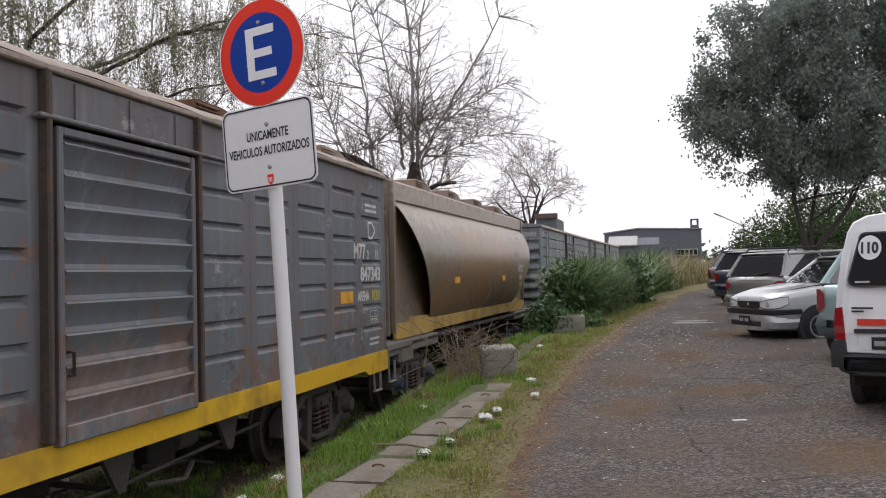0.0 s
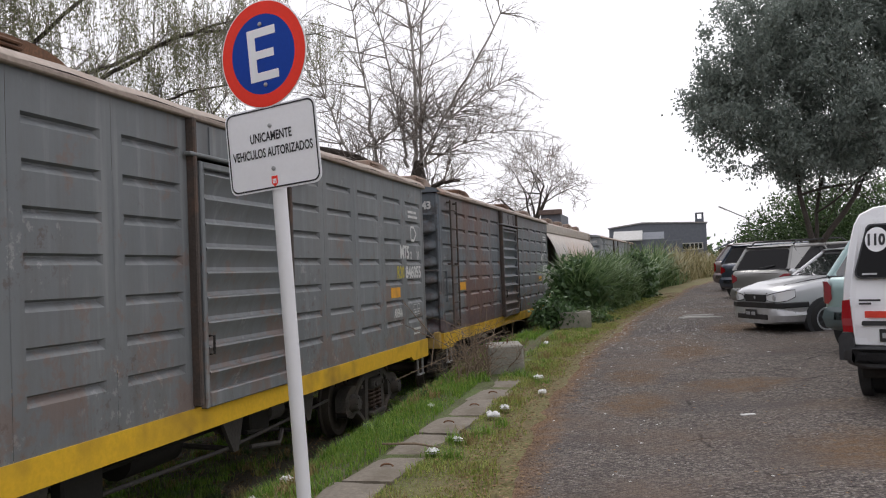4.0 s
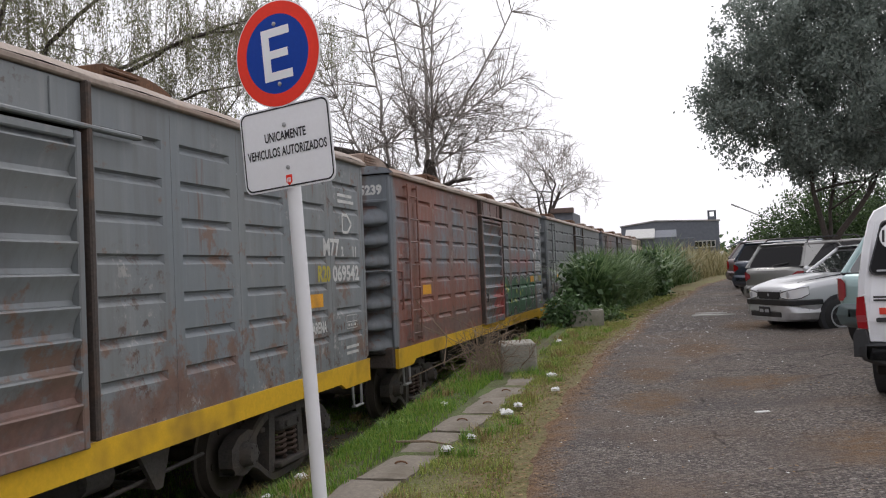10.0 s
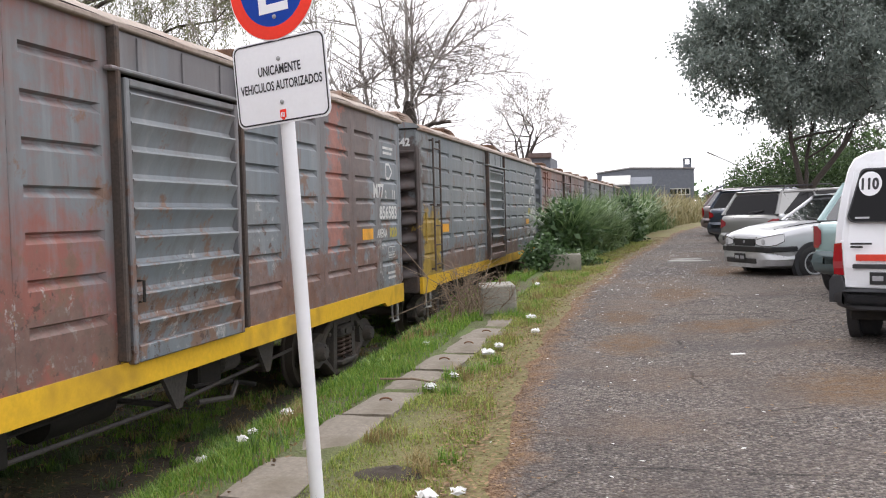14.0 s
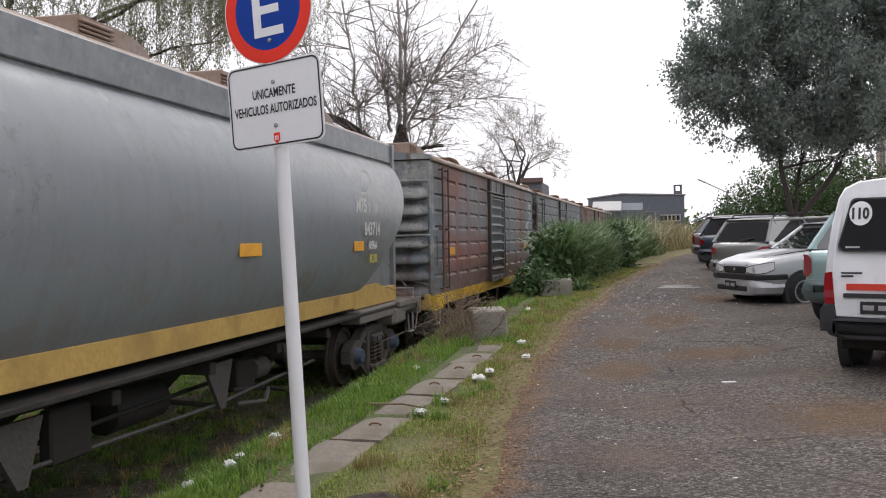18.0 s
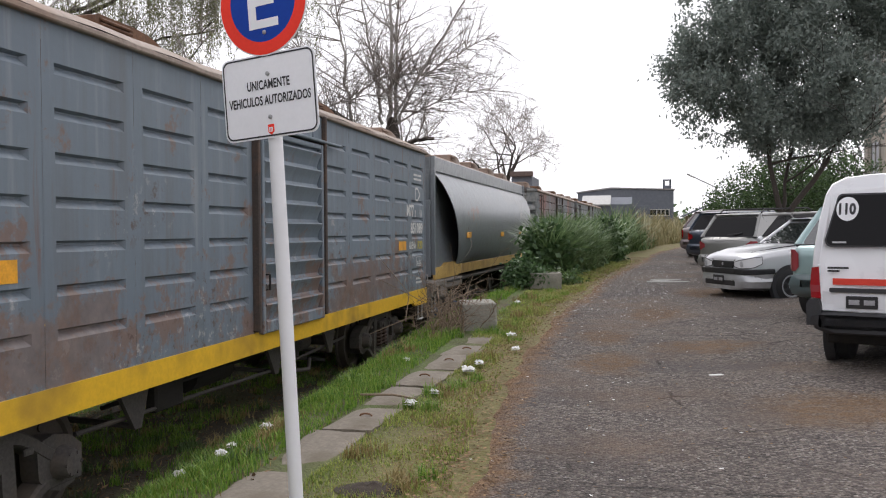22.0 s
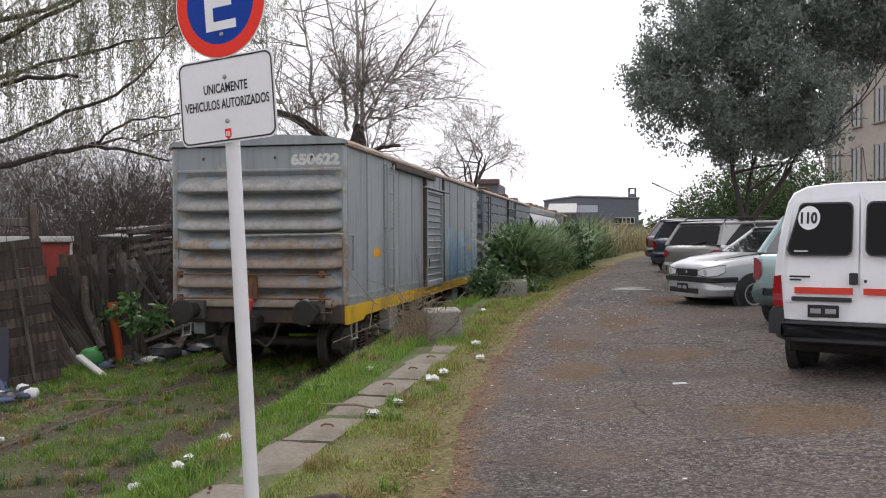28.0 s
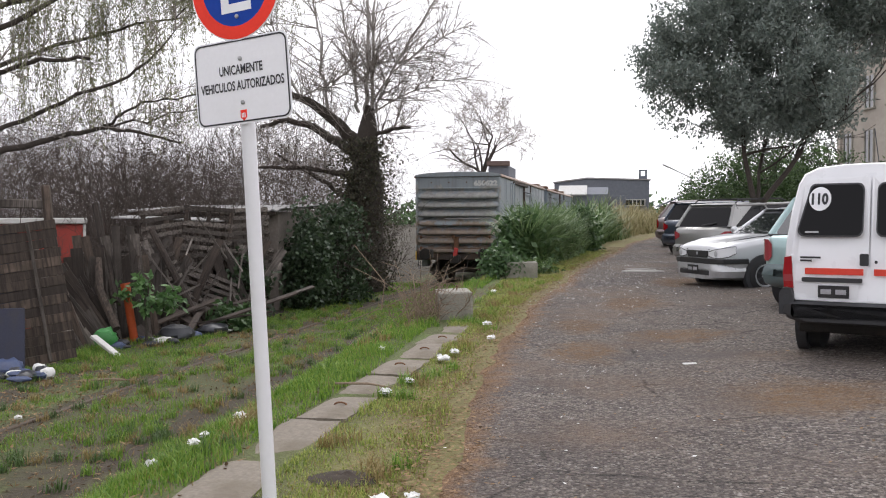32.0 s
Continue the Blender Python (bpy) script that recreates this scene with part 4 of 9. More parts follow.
        sill = Build().prism([(-g, low), (-h + 0.85, low), (-h + 1.0, SILL_LOW), (h - 1.0, SILL_LOW), (h - 0.85, low), (h, low), (h, SILL_TOP), (-g, SILL_TOP)], -0.025, 0.025)
        part("sill", sill, YELLOW, root, "chipped yellow sill", m=pose(s * (HALF - 0.012), 0, 0))
        rung = paint if number in ("846055", "855239", "850092", "650622") else DARK_EDGE
        foot = 1.16
        if number == "851089":
            foot = 2.18
            part("ladder", shared(("ladder", "low"), lambda: ladder_shape(1.16, 2.16), STEEL), STEEL, root, "bare steel lower ladder", m=pose(s * HALF, -s * (LENGTH / 2 - 0.95), 0, 0, 0, turn))
        part("ladder", shared(("ladder", rung.name, foot), lambda: ladder_shape(foot, 3.5), rung), rung, root, m=pose(s * HALF, -s * (LENGTH / 2 - (2.45 if smooth_sides else 0.95)), 0, 0, 0, turn))
        for e in (-1, 1):
            part("step", shared(("step",), stirrup_shape, STEEL), STEEL, root, m=pose(s * (HALF - 0.02), e * (LENGTH / 2 - 0.42) + (short if e < 0 else 0), SILL_LOW - 0.02, 0, 0, turn))
    for e in (-1, 1):
        turn = 0 if e < 0 else 180
        reach = LENGTH / 2 - (short if e < 0 else 0)
        part("end_wall", shared(("end_wall", key), end_shape, paint, True), paint, root, m=pose(0, e * (reach), 0, 0, 0, turn))
        beam = Build().box((0, e * (reach - 0.01), 0.98), (2 * HALF - 0.08, 0.14, 0.30), 0.02)
        part("end_beam", beam, DARK_EDGE if smooth_sides or dark_ends else OLD_YELLOW, root)
        rail = Build()
        y0 = e * (reach + 0.14)
        low = [(1.35, e * (reach - 0.25), 1.62), (1.47, e * (reach - 0.3), 1.66), (1.47, e * (reach - 0.3), 2.2)] if e < 0 else []
        rail.tube([*low, (1.40, y0, 2.22), (-0.4, y0, 2.2)], 0.018, 6)
        part("grab_rail", rail, paint, root)
        for s in (-1, 1):
            corner = Build().box((s * (HALF - 0.038), e * (reach - 0.045), (SILL_TOP + EAVES) / 2), (0.084, 0.13, EAVES - SILL_TOP - 0.01), 0.032)
            part("corner_post", corner, paint, root)
    part("roof", shared(("roof", short), lambda: roof_shape(LENGTH - short), ROOF, True), ROOF, root, "dusty arched roof", m=pose(0, short / 2, 0))
    for y in hatches:
        mat = RUST if abs(y) < 5 else ROOF
        part("roof_hatch", shared(("roof_hatch", mat.name), hatch_shape, mat), mat, root, m=pose(0, y, EAVES + 0.07))
    under_gear(root)
    for y in (-4.56, 4.72):
        add_bogie(root, y, blue)
    # stencilled marks near the front corner, reflector patches
    f = LENGTH / 2
    bars(root, f - 0.60, 3.115, 0.56, 0.15, 2)
    arrow_mark(root, f - 0.60, 2.81, 0.15)
    stencil(root, code, f - 1.12, 2.51, 0.21)
    stencil(root, "2", f - 0.78, 2.47, 0.12)
    stencil(root, "11", f - 0.38, 2.47, 0.13)
    stencil(root, number, f - 0.68, 2.205, 0.20, width=0.86)
    if goods:
        if marks == "left":
            stencil(root, "R20", f - 1.36, 2.205, 0.19, MARK_YELLOW, width=0.36)
            stencil(root, goods, f - 1.55, 1.60, 0.13, width=0.42)
        else:
            stencil(root, goods, f - 1.0, 1.905, 0.13, width=0.48)
            stencil(root, "R20", f - 0.45, 1.905, 0.15, MARK_YELLOW, width=0.36)
    bars(root, f - 0.55, 1.27, 0.42, 0.14, 2)
    box = Build()
    for q in (0, 0.08, 0.16):
        box.box((HALF + 0.003, f - 0.55, 1.53 + q), (0.002, 0.34, 0.008))
    for q in (-0.17, 0.04, 0.17):
        box.box((HALF + 0.003, f - 0.55 + q, 1.61), (0.002, 0.008, 0.16))
    for q in (-0.10, -0.02, 0.10):
        box.box((HALF + 0.003, f - 0.55 + q, 1.57), (0.002, 0.05, 0.03))
    part("marking", box, WHITE, root)
    for y in (f - 1.65, -f + 1.75):
        part("reflector", Build().box((HALF + 0.002, y, 1.905), (0.004, 0.46, 0.15)), ORANGE, root)
    if end_number:
        big = smooth_sides
        part("lettering", text_mesh(number, 0.19 if big else 0.15, WHITE, 0.80 if big else 0.52, 0.06 if big else 0.045), WHITE, root, m=pose(0.94 if big else 1.04, -LENGTH / 2 + short + 0.016, 3.39, 90, 0, 0))
    return root


def hopper(label, middle, base, second, number, rust=0.4, patches=(), plates=((-3.0, 0.42), (1.7, 0.42), (4.1, 0.22)), long=6.1, bogies=(-4.95, 4.95)):
    """A covered hopper: flat inner wall, bulging shell with slanted ends, sloped end sheets, open end platforms."""
    root = thing("hopper_wagon", pose(TRACK_X, middle, RAIL_Z), label, "hopper wagon", "wagons of the train")
    paint = wagon_paint("hopper paint " + number, root, base, second, rust, (0.26, 0.15, 0.085), (-4.6, 4.9) if rust > 0.6 else (0, 0), patches=patches, sheen=0.20)
    L = long
    z0, z1 = 1.24, 3.72
    for s in (1, -1):
        turn = 0 if s > 0 else 180
        wall = Build()
        wall.box((1.10, 0, (z0 + z1) / 2), (0.03, 2 * L, z1 - z0), 0.004)
        wall.box((1.13, 0, z1 - 0.16), (0.05, 2 * L, 0.30), 0.01)
        for e in (-1, 1):
            wall.box((1.13, e * (L - 0.06), (z0 + z1) / 2), (0.12, 0.12, z1 - z0), 0.01)
        part("side_wall", wall, paint, root, m=pose(0, 0, 0, 0, 0, turn))
        shell = Build()
        rows = []
        n = 16
        for i in range(n + 1):
            q = i / n
            a = math.pi * q
            z = 3.38 - 2.06 * q + 0.10 * math.sin(a)
            out = 1.13 + 0.36 * math.sin(a) ** 0.75
            end = L - 0.12 - 1.95 * (q ** 1.25) + 0.25 * math.sin(a)
            rows.append([(out, -end + 2 * end * k / 20, z) for k in range(21)])
        shell.sheet(rows)
        shell.sheet([[(x - 0.02, y * 0.9985, z) for x, y, z in r] for r in rows])
        part("shell", shell, paint, root, "bulging sheet-steel shell", m=pose(0, 0, 0, 0, 0, turn), rounded=True)
        sill = Build()
        for e in (-1, 1):
            sill.prism([(e * (L - 0.02), 1.16), (e * (L - 1.0), 1.46), (e * (L - 1.9), 1.46), (e * (L - 2.2), 1.38), (e * (L - 2.2), 1.14), (e * (L - 0.02), 1.14)], 1.12, 1.192)
        sill.box((1.16, 0, 1.275), (0.06, 2 * L - 0.02, 0.23), 0.006)
        part("sill", sill, OLD_YELLOW, root, "faded yellow sill", m=pose(0, 0, 0, 0, 0, turn))
        for e in (-1, 1):
            beam = Build().box((1.12, e * (L - 0.6), 1.02), (0.34, 3.2, 0.20), 0.02)
            beam.box((1.14, e * (L - 0.2), 0.90), (0.36, 0.7, 0.30), 0.05)
            part("side_beam", beam, DECK, root, m=pose(0, 0, 0, 0, 0, turn))
        for e in (-1, 1):
            part("step", shared(("step",), stirrup_shape, STEEL), STEEL, root, m=pose(s * 1.28, e * (L + 0.55), 0.86, 0, 0, turn))
    for e in (-1, 1):
        slope = Build()
        slope.prism([(e * (L - 0.05), 2.75), (e * (L - 0.05), 3.72), (e * (L - 0.12), 3.72), (e * (L - 2.0), 1.35), (e * (L - 1.95), 1.28)], -1.09, 1.09, axis=0)
        part("end_sheet", slope, paint, root)
        frame_ = Build()
        for x in (-1.05, -0.35, 0.35, 1.05):
            frame_.box((x, e * (L + 0.02), 2.0), (0.09, 0.09, 1.6), 0.01)
        frame_.box((0, e * (L + 0.02), 2.72), (2.2, 0.08, 0.09), 0.01)
        frame_.box((0, e * (L + 0.02), 1.95), (2.2, 0.05, 0.06), 0.01)
        part("end_frame", frame_, paint, root)
        deck = Build().box((0, e * (L + 0.30), 1.08), (2.7, 1.3, 0.10), 0.01)
        deck.box((0, e * (L + 0.93), 0.98), (2.74, 0.10, 0.30), 0.02)
        part("platform", deck, DECK, root, "rusty grey end platform")
        lad = part("ladder", shared(("end_ladder",), lambda: ladder_shape(1.1, 3.6, 0.42), paint), paint, root, m=pose(0.70, e * (L + 0.03), 0, 0, 0, 90 * e))
        bar = Build().tube([(1.25, e * (L + 0.88), 1.12), (1.25, e * (L + 0.88), 1.28), (0.75, e * (L + 0.88), 1.28), (0.75, e * (L + 0.88), 1.12)], 0.018, 6)
        part("grab_rail", bar, STEEL, root)
    roof = Build()
    n = 8
    arc = [(1.15 * math.cos(math.pi * i / n), 3.70 + 0.16 * math.sin(math.pi * i / n)) for i in range(n + 1)]
    roof.prism(arc, -L, L, axis=1)
    part("roof", roof, ROOF, root, rounded=True)
    for y in (-3.6, -1.2, 1.2, 3.6):
        part("roof_hatch", shared(("roof_hatch", ROOF.name), hatch_shape, ROOF), ROOF, root, m=pose(0, y, 3.66))
    chute = Build()
    for y in (-2.6, 0, 2.6):
        chute.add([(-0.9, y - 1.1, 1.3), (0.9, y - 1.1, 1.3), (0.9, y + 1.1, 1.3), (-0.9, y + 1.1, 1.3), (-0.35, y - 0.35, 0.5), (0.35, y - 0.35, 0.5), (0.35, y + 0.35, 0.5), (-0.35, y + 0.35, 0.5)],
                  [(0, 1, 5, 4), (1, 2, 6, 5), (2, 3, 7, 6), (3, 0, 4, 7), (4, 5, 6, 7)])
    part("discharge_chute", chute, UNDER, root)
    under_gear(root, 2 * L + 1.2, 0.45)
    for y in bogies:
        add_bogie(root, y, True)
    x = 1.47
    for y, w in plates:
        part("reflector", Build().box((1.455, y, 2.06), (0.012, w, 0.13), 0.003), ORANGE, root)
    q = L - 2.85
    stencil(root, "M75", q + 0.15, 2.62, 0.20, x=1.488)
    stencil(root, "2", q + 0.50, 2.60, 0.12, x=1.490)
    stencil(root, "11", q + 0.80, 2.60, 0.12, x=1.490)
    stencil(root, number, q + 0.60, 2.30, 0.20, width=0.72, x=1.498)
    stencil(root, "ARENA", q + 0.62, 2.07, 0.12, width=0.42, x=1.492)
    stencil(root, "R20", q + 0.70, 1.88, 0.13, MARK_YELLOW, width=0.36, x=1.475)
    arrow_mark(root, q + 0.45, 2.95)
    end_no = part("lettering", text_mesh(number, 0.24, WHITE, 1.0, 0.01), WHITE, root, m=pose(-0.3, -L + 0.035, 3.45, 90, 0, 0))
    return root


TAIL_RED = plain("red tail lamp paint", (0.55, 0.05, 0.045), 0.4, vary=0.1, dirty=0.3)


def tail_gear(root):
    """Gear on the open rear end of the last wagon."""
    e = -LENGTH / 2 - 0.19
    for z in (1.60, 1.23):
        rail = Build().tube([(-1.24, e + 0.02, z), (-1.24, e - 0.05, z), (1.24, e - 0.05, z), (1.24, e + 0.02, z)], 0.016, 6)
        for x in (-1.22, -0.1, 1.12):
            rail.box((x, e - 0.01, z), (0.07, 0.10, 0.11), 0.012)
        part("grab_rail", rail, RUST, root, "rusty rail bolted across the end wall")
    for s in (-1, 1):
        part("buffer_housing", Build().box((s * 0.98, e + 0.02, 1.04), (0.34, 0.12, 0.30), 0.02), CAST, root)
        stem = Build().lathe((s * 0.98, e - 0.02, 1.04), (0, -1, 0), [(0.0, 0.12), (0.20, 0.11), (0.22, 0.085), (0.36, 0.08), (0.37, 0.185), (0.40, 0.19), (0.42, 0.17), (0.425, 0.05)], 22)
        part("buffer", stem, UNDER, root, "black round buffer", rounded=True)
        part("step_iron", Build().tube([(s * 1.30, e - 0.02, 1.20), (s * 1.30, e - 0.09, 1.16), (s * 1.30, e - 0.09, 1.02), (s * 1.12, e - 0.09, 1.02)], 0.016, 6), RUST, root)
    lamp = part("tail_lamp", Build().box((0.02, e - 0.28, 1.10), (0.13, 0.10, 0.30), 0.02, Matrix.Rotation(0.25, 3, "Y")), TAIL_RED, root, "red tail lamp hung on the coupler")
    part("lamp_bracket", Build().box((0.07, e - 0.25, 1.34), (0.05, 0.05, 0.26), 0.01), RUST, lamp)
    h = Build().tube([(0.75, e + 0.05, 1.20), (0.92, e - 0.12, 1.22), (1.0, e - 0.14, 1.05), (0.93, e - 0.10, 0.82)], 0.024, 6)
    part("brake_hose", h, STEEL, root, rounded=True)
    part("coupler_guide", Build().box((-0.02, e + 0.02, 1.40), (0.16, 0.10, 0.42), 0.03), RUST, root)
    rows = Build()
    for x in (-0.9, -0.3, 0.3, 0.9):
        rows.box((x, e + 0.17, 3.42), (0.04, 0.03, 0.05), 0.01)
    part("bracket", rows, RUST, root)


TRAIN = []


def make_train():
    slate, slate2 = (0.140, 0.158, 0.178), (0.178, 0.188, 0.197)
    pale, pale2 = (0.23, 0.245, 0.255), (0.19, 0.22, 0.24)
    brown = (0.25, 0.085, 0.055)
    TRAIN.append((boxcar("grey corrugated steel boxcar far up the train", 54.6, 41.7, pale, slate2, "850011", rust=0.35, hatches=()), 48.150))
    TRAIN.append((boxcar("pale grey corrugated steel boxcar", 40.7, 27.8, pale, pale2, "850092", rust=0.4, hatches=()), 34.250))
    TRAIN.append((hopper("rust-streaked brown hopper wagon with bulging sides", 19.95, (0.23, 0.175, 0.125), (0.185, 0.155, 0.125), "843720", 0.8, patches=((-1.2, -0.2, 1.5, 3.5, (0.30, 0.135, 0.06), 0.7), (0.9, 1.5, 1.7, 3.5, (0.36, 0.21, 0.11), 0.6), (-4.6, -2.6, 2.5, 3.6, (0.24, 0.20, 0.16), 0.6), (-6.2, 6.2, 3.0, 3.8, (0.34, 0.275, 0.205), 0.7), (-3.0, 2.5, 2.2, 3.2, (0.30, 0.175, 0.09), 0.6), (2.5, 5.8, 1.4, 2.4, (0.28, 0.215, 0.155), 0.6))), 19.95))
    TRAIN.append((boxcar("dark grey steel boxcar with louvred sliding door", 12.53, -0.3, (0.098, 0.115, 0.134), (0.125, 0.138, 0.150), "847343", rust=0.75, flaky=0.3, seams=((0.125, 0.062, 0.048), 0.32), patches=((-9.0, -6.25, 0.4, 3.4, (0.070, 0.060, 0.058), 0.7), (-0.9, 0.9, 1.1, 1.75, (0.22, 0.17, 0.155), 0.7), (-6.6, -1.0, 1.05, 1.42, (0.115, 0.075, 0.075), 0.7), (-3.7, -2.7, 1.7, 3.6, (0.15, 0.075, 0.052), 0.6), (-5.6, -4.2, 2.6, 3.6, (0.13, 0.085, 0.07), 0.5)), red=(0.13, 0.062, 0.050), span=(-4.6, -1.9)), 6.115))
    TRAIN.append((boxcar("grey steel boxcar with closed sliding door", -1.20, -14.05, (0.125, 0.137, 0.145), (0.15, 0.158, 0.162), "846055", code="M75", flaky=0.4, rust=0.5, marks="left", patches=((-5.9, -4.3, 1.15, 1.7, (0.16, 0.11, 0.09), 0.7), (4.4, 6.4, 1.1, 1.35, (0.19, 0.13, 0.10), 0.6))), -7.625))
    TRAIN.append((boxcar("rusty grey boxcar with green sprayed graffiti", -14.95, -27.72, slate, slate2, "855239", rust=0.7, dark_ends=True, red=brown, span=(-6.2, -1.0), seams=((0.19, 0.075, 0.048), 0.68), patches=((-5.9, -1.1, 1.1, 1.5, (0.13, 0.095, 0.085), 0.6), (2.3, 4.9, 2.1, 2.55, (0.30, 0.05, 0.045), 0.4), (2.4, 4.6, 2.7, 3.62, (0.13, 0.068, 0.045), 0.8), (0.0, 1.2, 1.1, 1.9, (0.40, 0.07, 0.06), 0.7)),
                         tag=(1.05, 5.36, 1.55, (0.060, 0.165, 0.085), (0.36, 0.40, 0.37), True)), -21.335))
    TRAIN.append((boxcar("grey steel boxcar with rusty rear corner", -28.75, -42.0, (0.175, 0.188, 0.192), (0.145, 0.168, 0.186), "069542", rust=0.85, flaky=0.5, short=0.05, marks="left", dark_ends=True, patches=((-9.0, -6.15, 0.4, 3.45, (0.060, 0.038, 0.032), 0.85), (-6.3, -5.9, 1.0, 3.5, (0.11, 0.07, 0.055), 0.6), (-6.3, -5.0, 1.0, 2.25, (0.36, 0.24, 0.04), 0.95), (-4.9, -2.2, 1.0, 1.55, (0.17, 0.10, 0.075), 0.8), (-0.9, 0.9, 1.0, 1.55, (0.20, 0.12, 0.10), 0.8), (1.2, 3.2, 1.0, 1.5, (0.16, 0.09, 0.07), 0.7))), -35.375))
    # first patch: grey upper end, painted paler to offset shade between wagons
    TRAIN.append((boxcar("red-brown and grey rusty steel boxcar", -43.10, -56.2, (0.165, 0.18, 0.19), (0.13, 0.158, 0.182), "856583", rust=0.95, flaky=1.4, seams=((0.12, 0.068, 0.055), 0.38), red=(0.26, 0.085, 0.062), span=(-5.6, -1.0), end_number=False, patches=((-7.3, -6.2, 1.9, 3.7, (0.33, 0.325, 0.31), 0.8), (-7.3, -6.2, 1.0, 1.8, (0.13, 0.10, 0.085), 0.6), (3.65, 5.05, 1.5, 3.8, (0.125, 0.080, 0.066), 0.75), (0.9, 5.2, 0.9, 1.75, (0.17, 0.085, 0.062), 0.7), (-5.5, -1.0, 1.0, 1.6, (0.15, 0.105, 0.09), 0.7), (3.35, 3.95, 1.7, 3.9, (0.33, 0.125, 0.09), 0.8))), -49.650))
    # first patch: sky light on the upper shell, put into the paint colour
    TRAIN.append((hopper("dented grey hopper wagon with bulging sides", -64.05, (0.178, 0.194, 0.208), (0.160, 0.177, 0.195), "843714", 0.25, long=6.5, bogies=(-5.3, 5.55), patches=((-6.6, 6.6, 3.3, 3.8, (0.25, 0.262, 0.27), 0.6), (3.6, 6.9, 1.3, 3.6, (0.25, 0.255, 0.252), 0.6), (1.2, 3.6, 2.95, 3.5, (0.27, 0.265, 0.25), 0.4), (1.6, 2.5, 1.4, 1.75, (0.16, 0.13, 0.11), 0.6), (-4.36, -3.09, 2.36, 2.50, (0.30, 0.185, 0.11), 0.8), (-4.46, -3.19, 2.60, 2.72, (0.25, 0.14, 0.085), 0.8)), plates=((-4.28, 0.5), (0.34, 0.5), (3.75, 0.42))), -64.05))
    TRAIN.append((boxcar("slate grey steel boxcar with steel ladder", -72.42, -85.62, (0.128, 0.160, 0.190), (0.118, 0.150, 0.184), "851089", rust=0.75, flaky=1.0, patches=((-5.4, -3.4, 1.0, 1.75, (0.17, 0.12, 0.10), 0.7), (1.4, 4.6, 1.0, 1.75, (0.155, 0.095, 0.07), 0.65), (-7.2, -6.2, 1.0, 2.6, (0.13, 0.10, 0.085), 0.5))), -79.020))
    TRAIN.append((boxcar("pale blue-grey smooth-sided boxcar with blue graffiti", -86.70, -99.95, (0.285, 0.315, 0.330), (0.25, 0.285, 0.31), "650622", code="C3B", rust=0.18, smooth_sides=True, short=0.0, hatches=(), goods="", patches=((-7.2, -6.4, 2.0, 3.3, (0.31, 0.30, 0.275), 0.85), (-7.2, -6.4, 0.9, 2.1, (0.25, 0.18, 0.125), 0.8)),
                         tag=(1.35, 5.9, 1.72, (0.13, 0.24, 0.38), (0.42, 0.52, 0.58), False)), -93.325))
    tail_gear(TRAIN[-1][0])


make_train()

# ---- the sign, the slabs, the block
def plate_outline(w, h, r, n=6):
    out = []
    for cx, cy, a0 in ((w / 2 - r, h / 2 - r, 0), (-w / 2 + r, h / 2 - r, 90), (-w / 2 + r, -h / 2 + r, 180), (w / 2 - r, -h / 2 + r, 270)):
        out += [(cx + r * math.cos(radians(a0 + 90 * i / n)), cy + r * math.sin(radians(a0 + 90 * i / n))) for i in range(n + 1)]
    return out


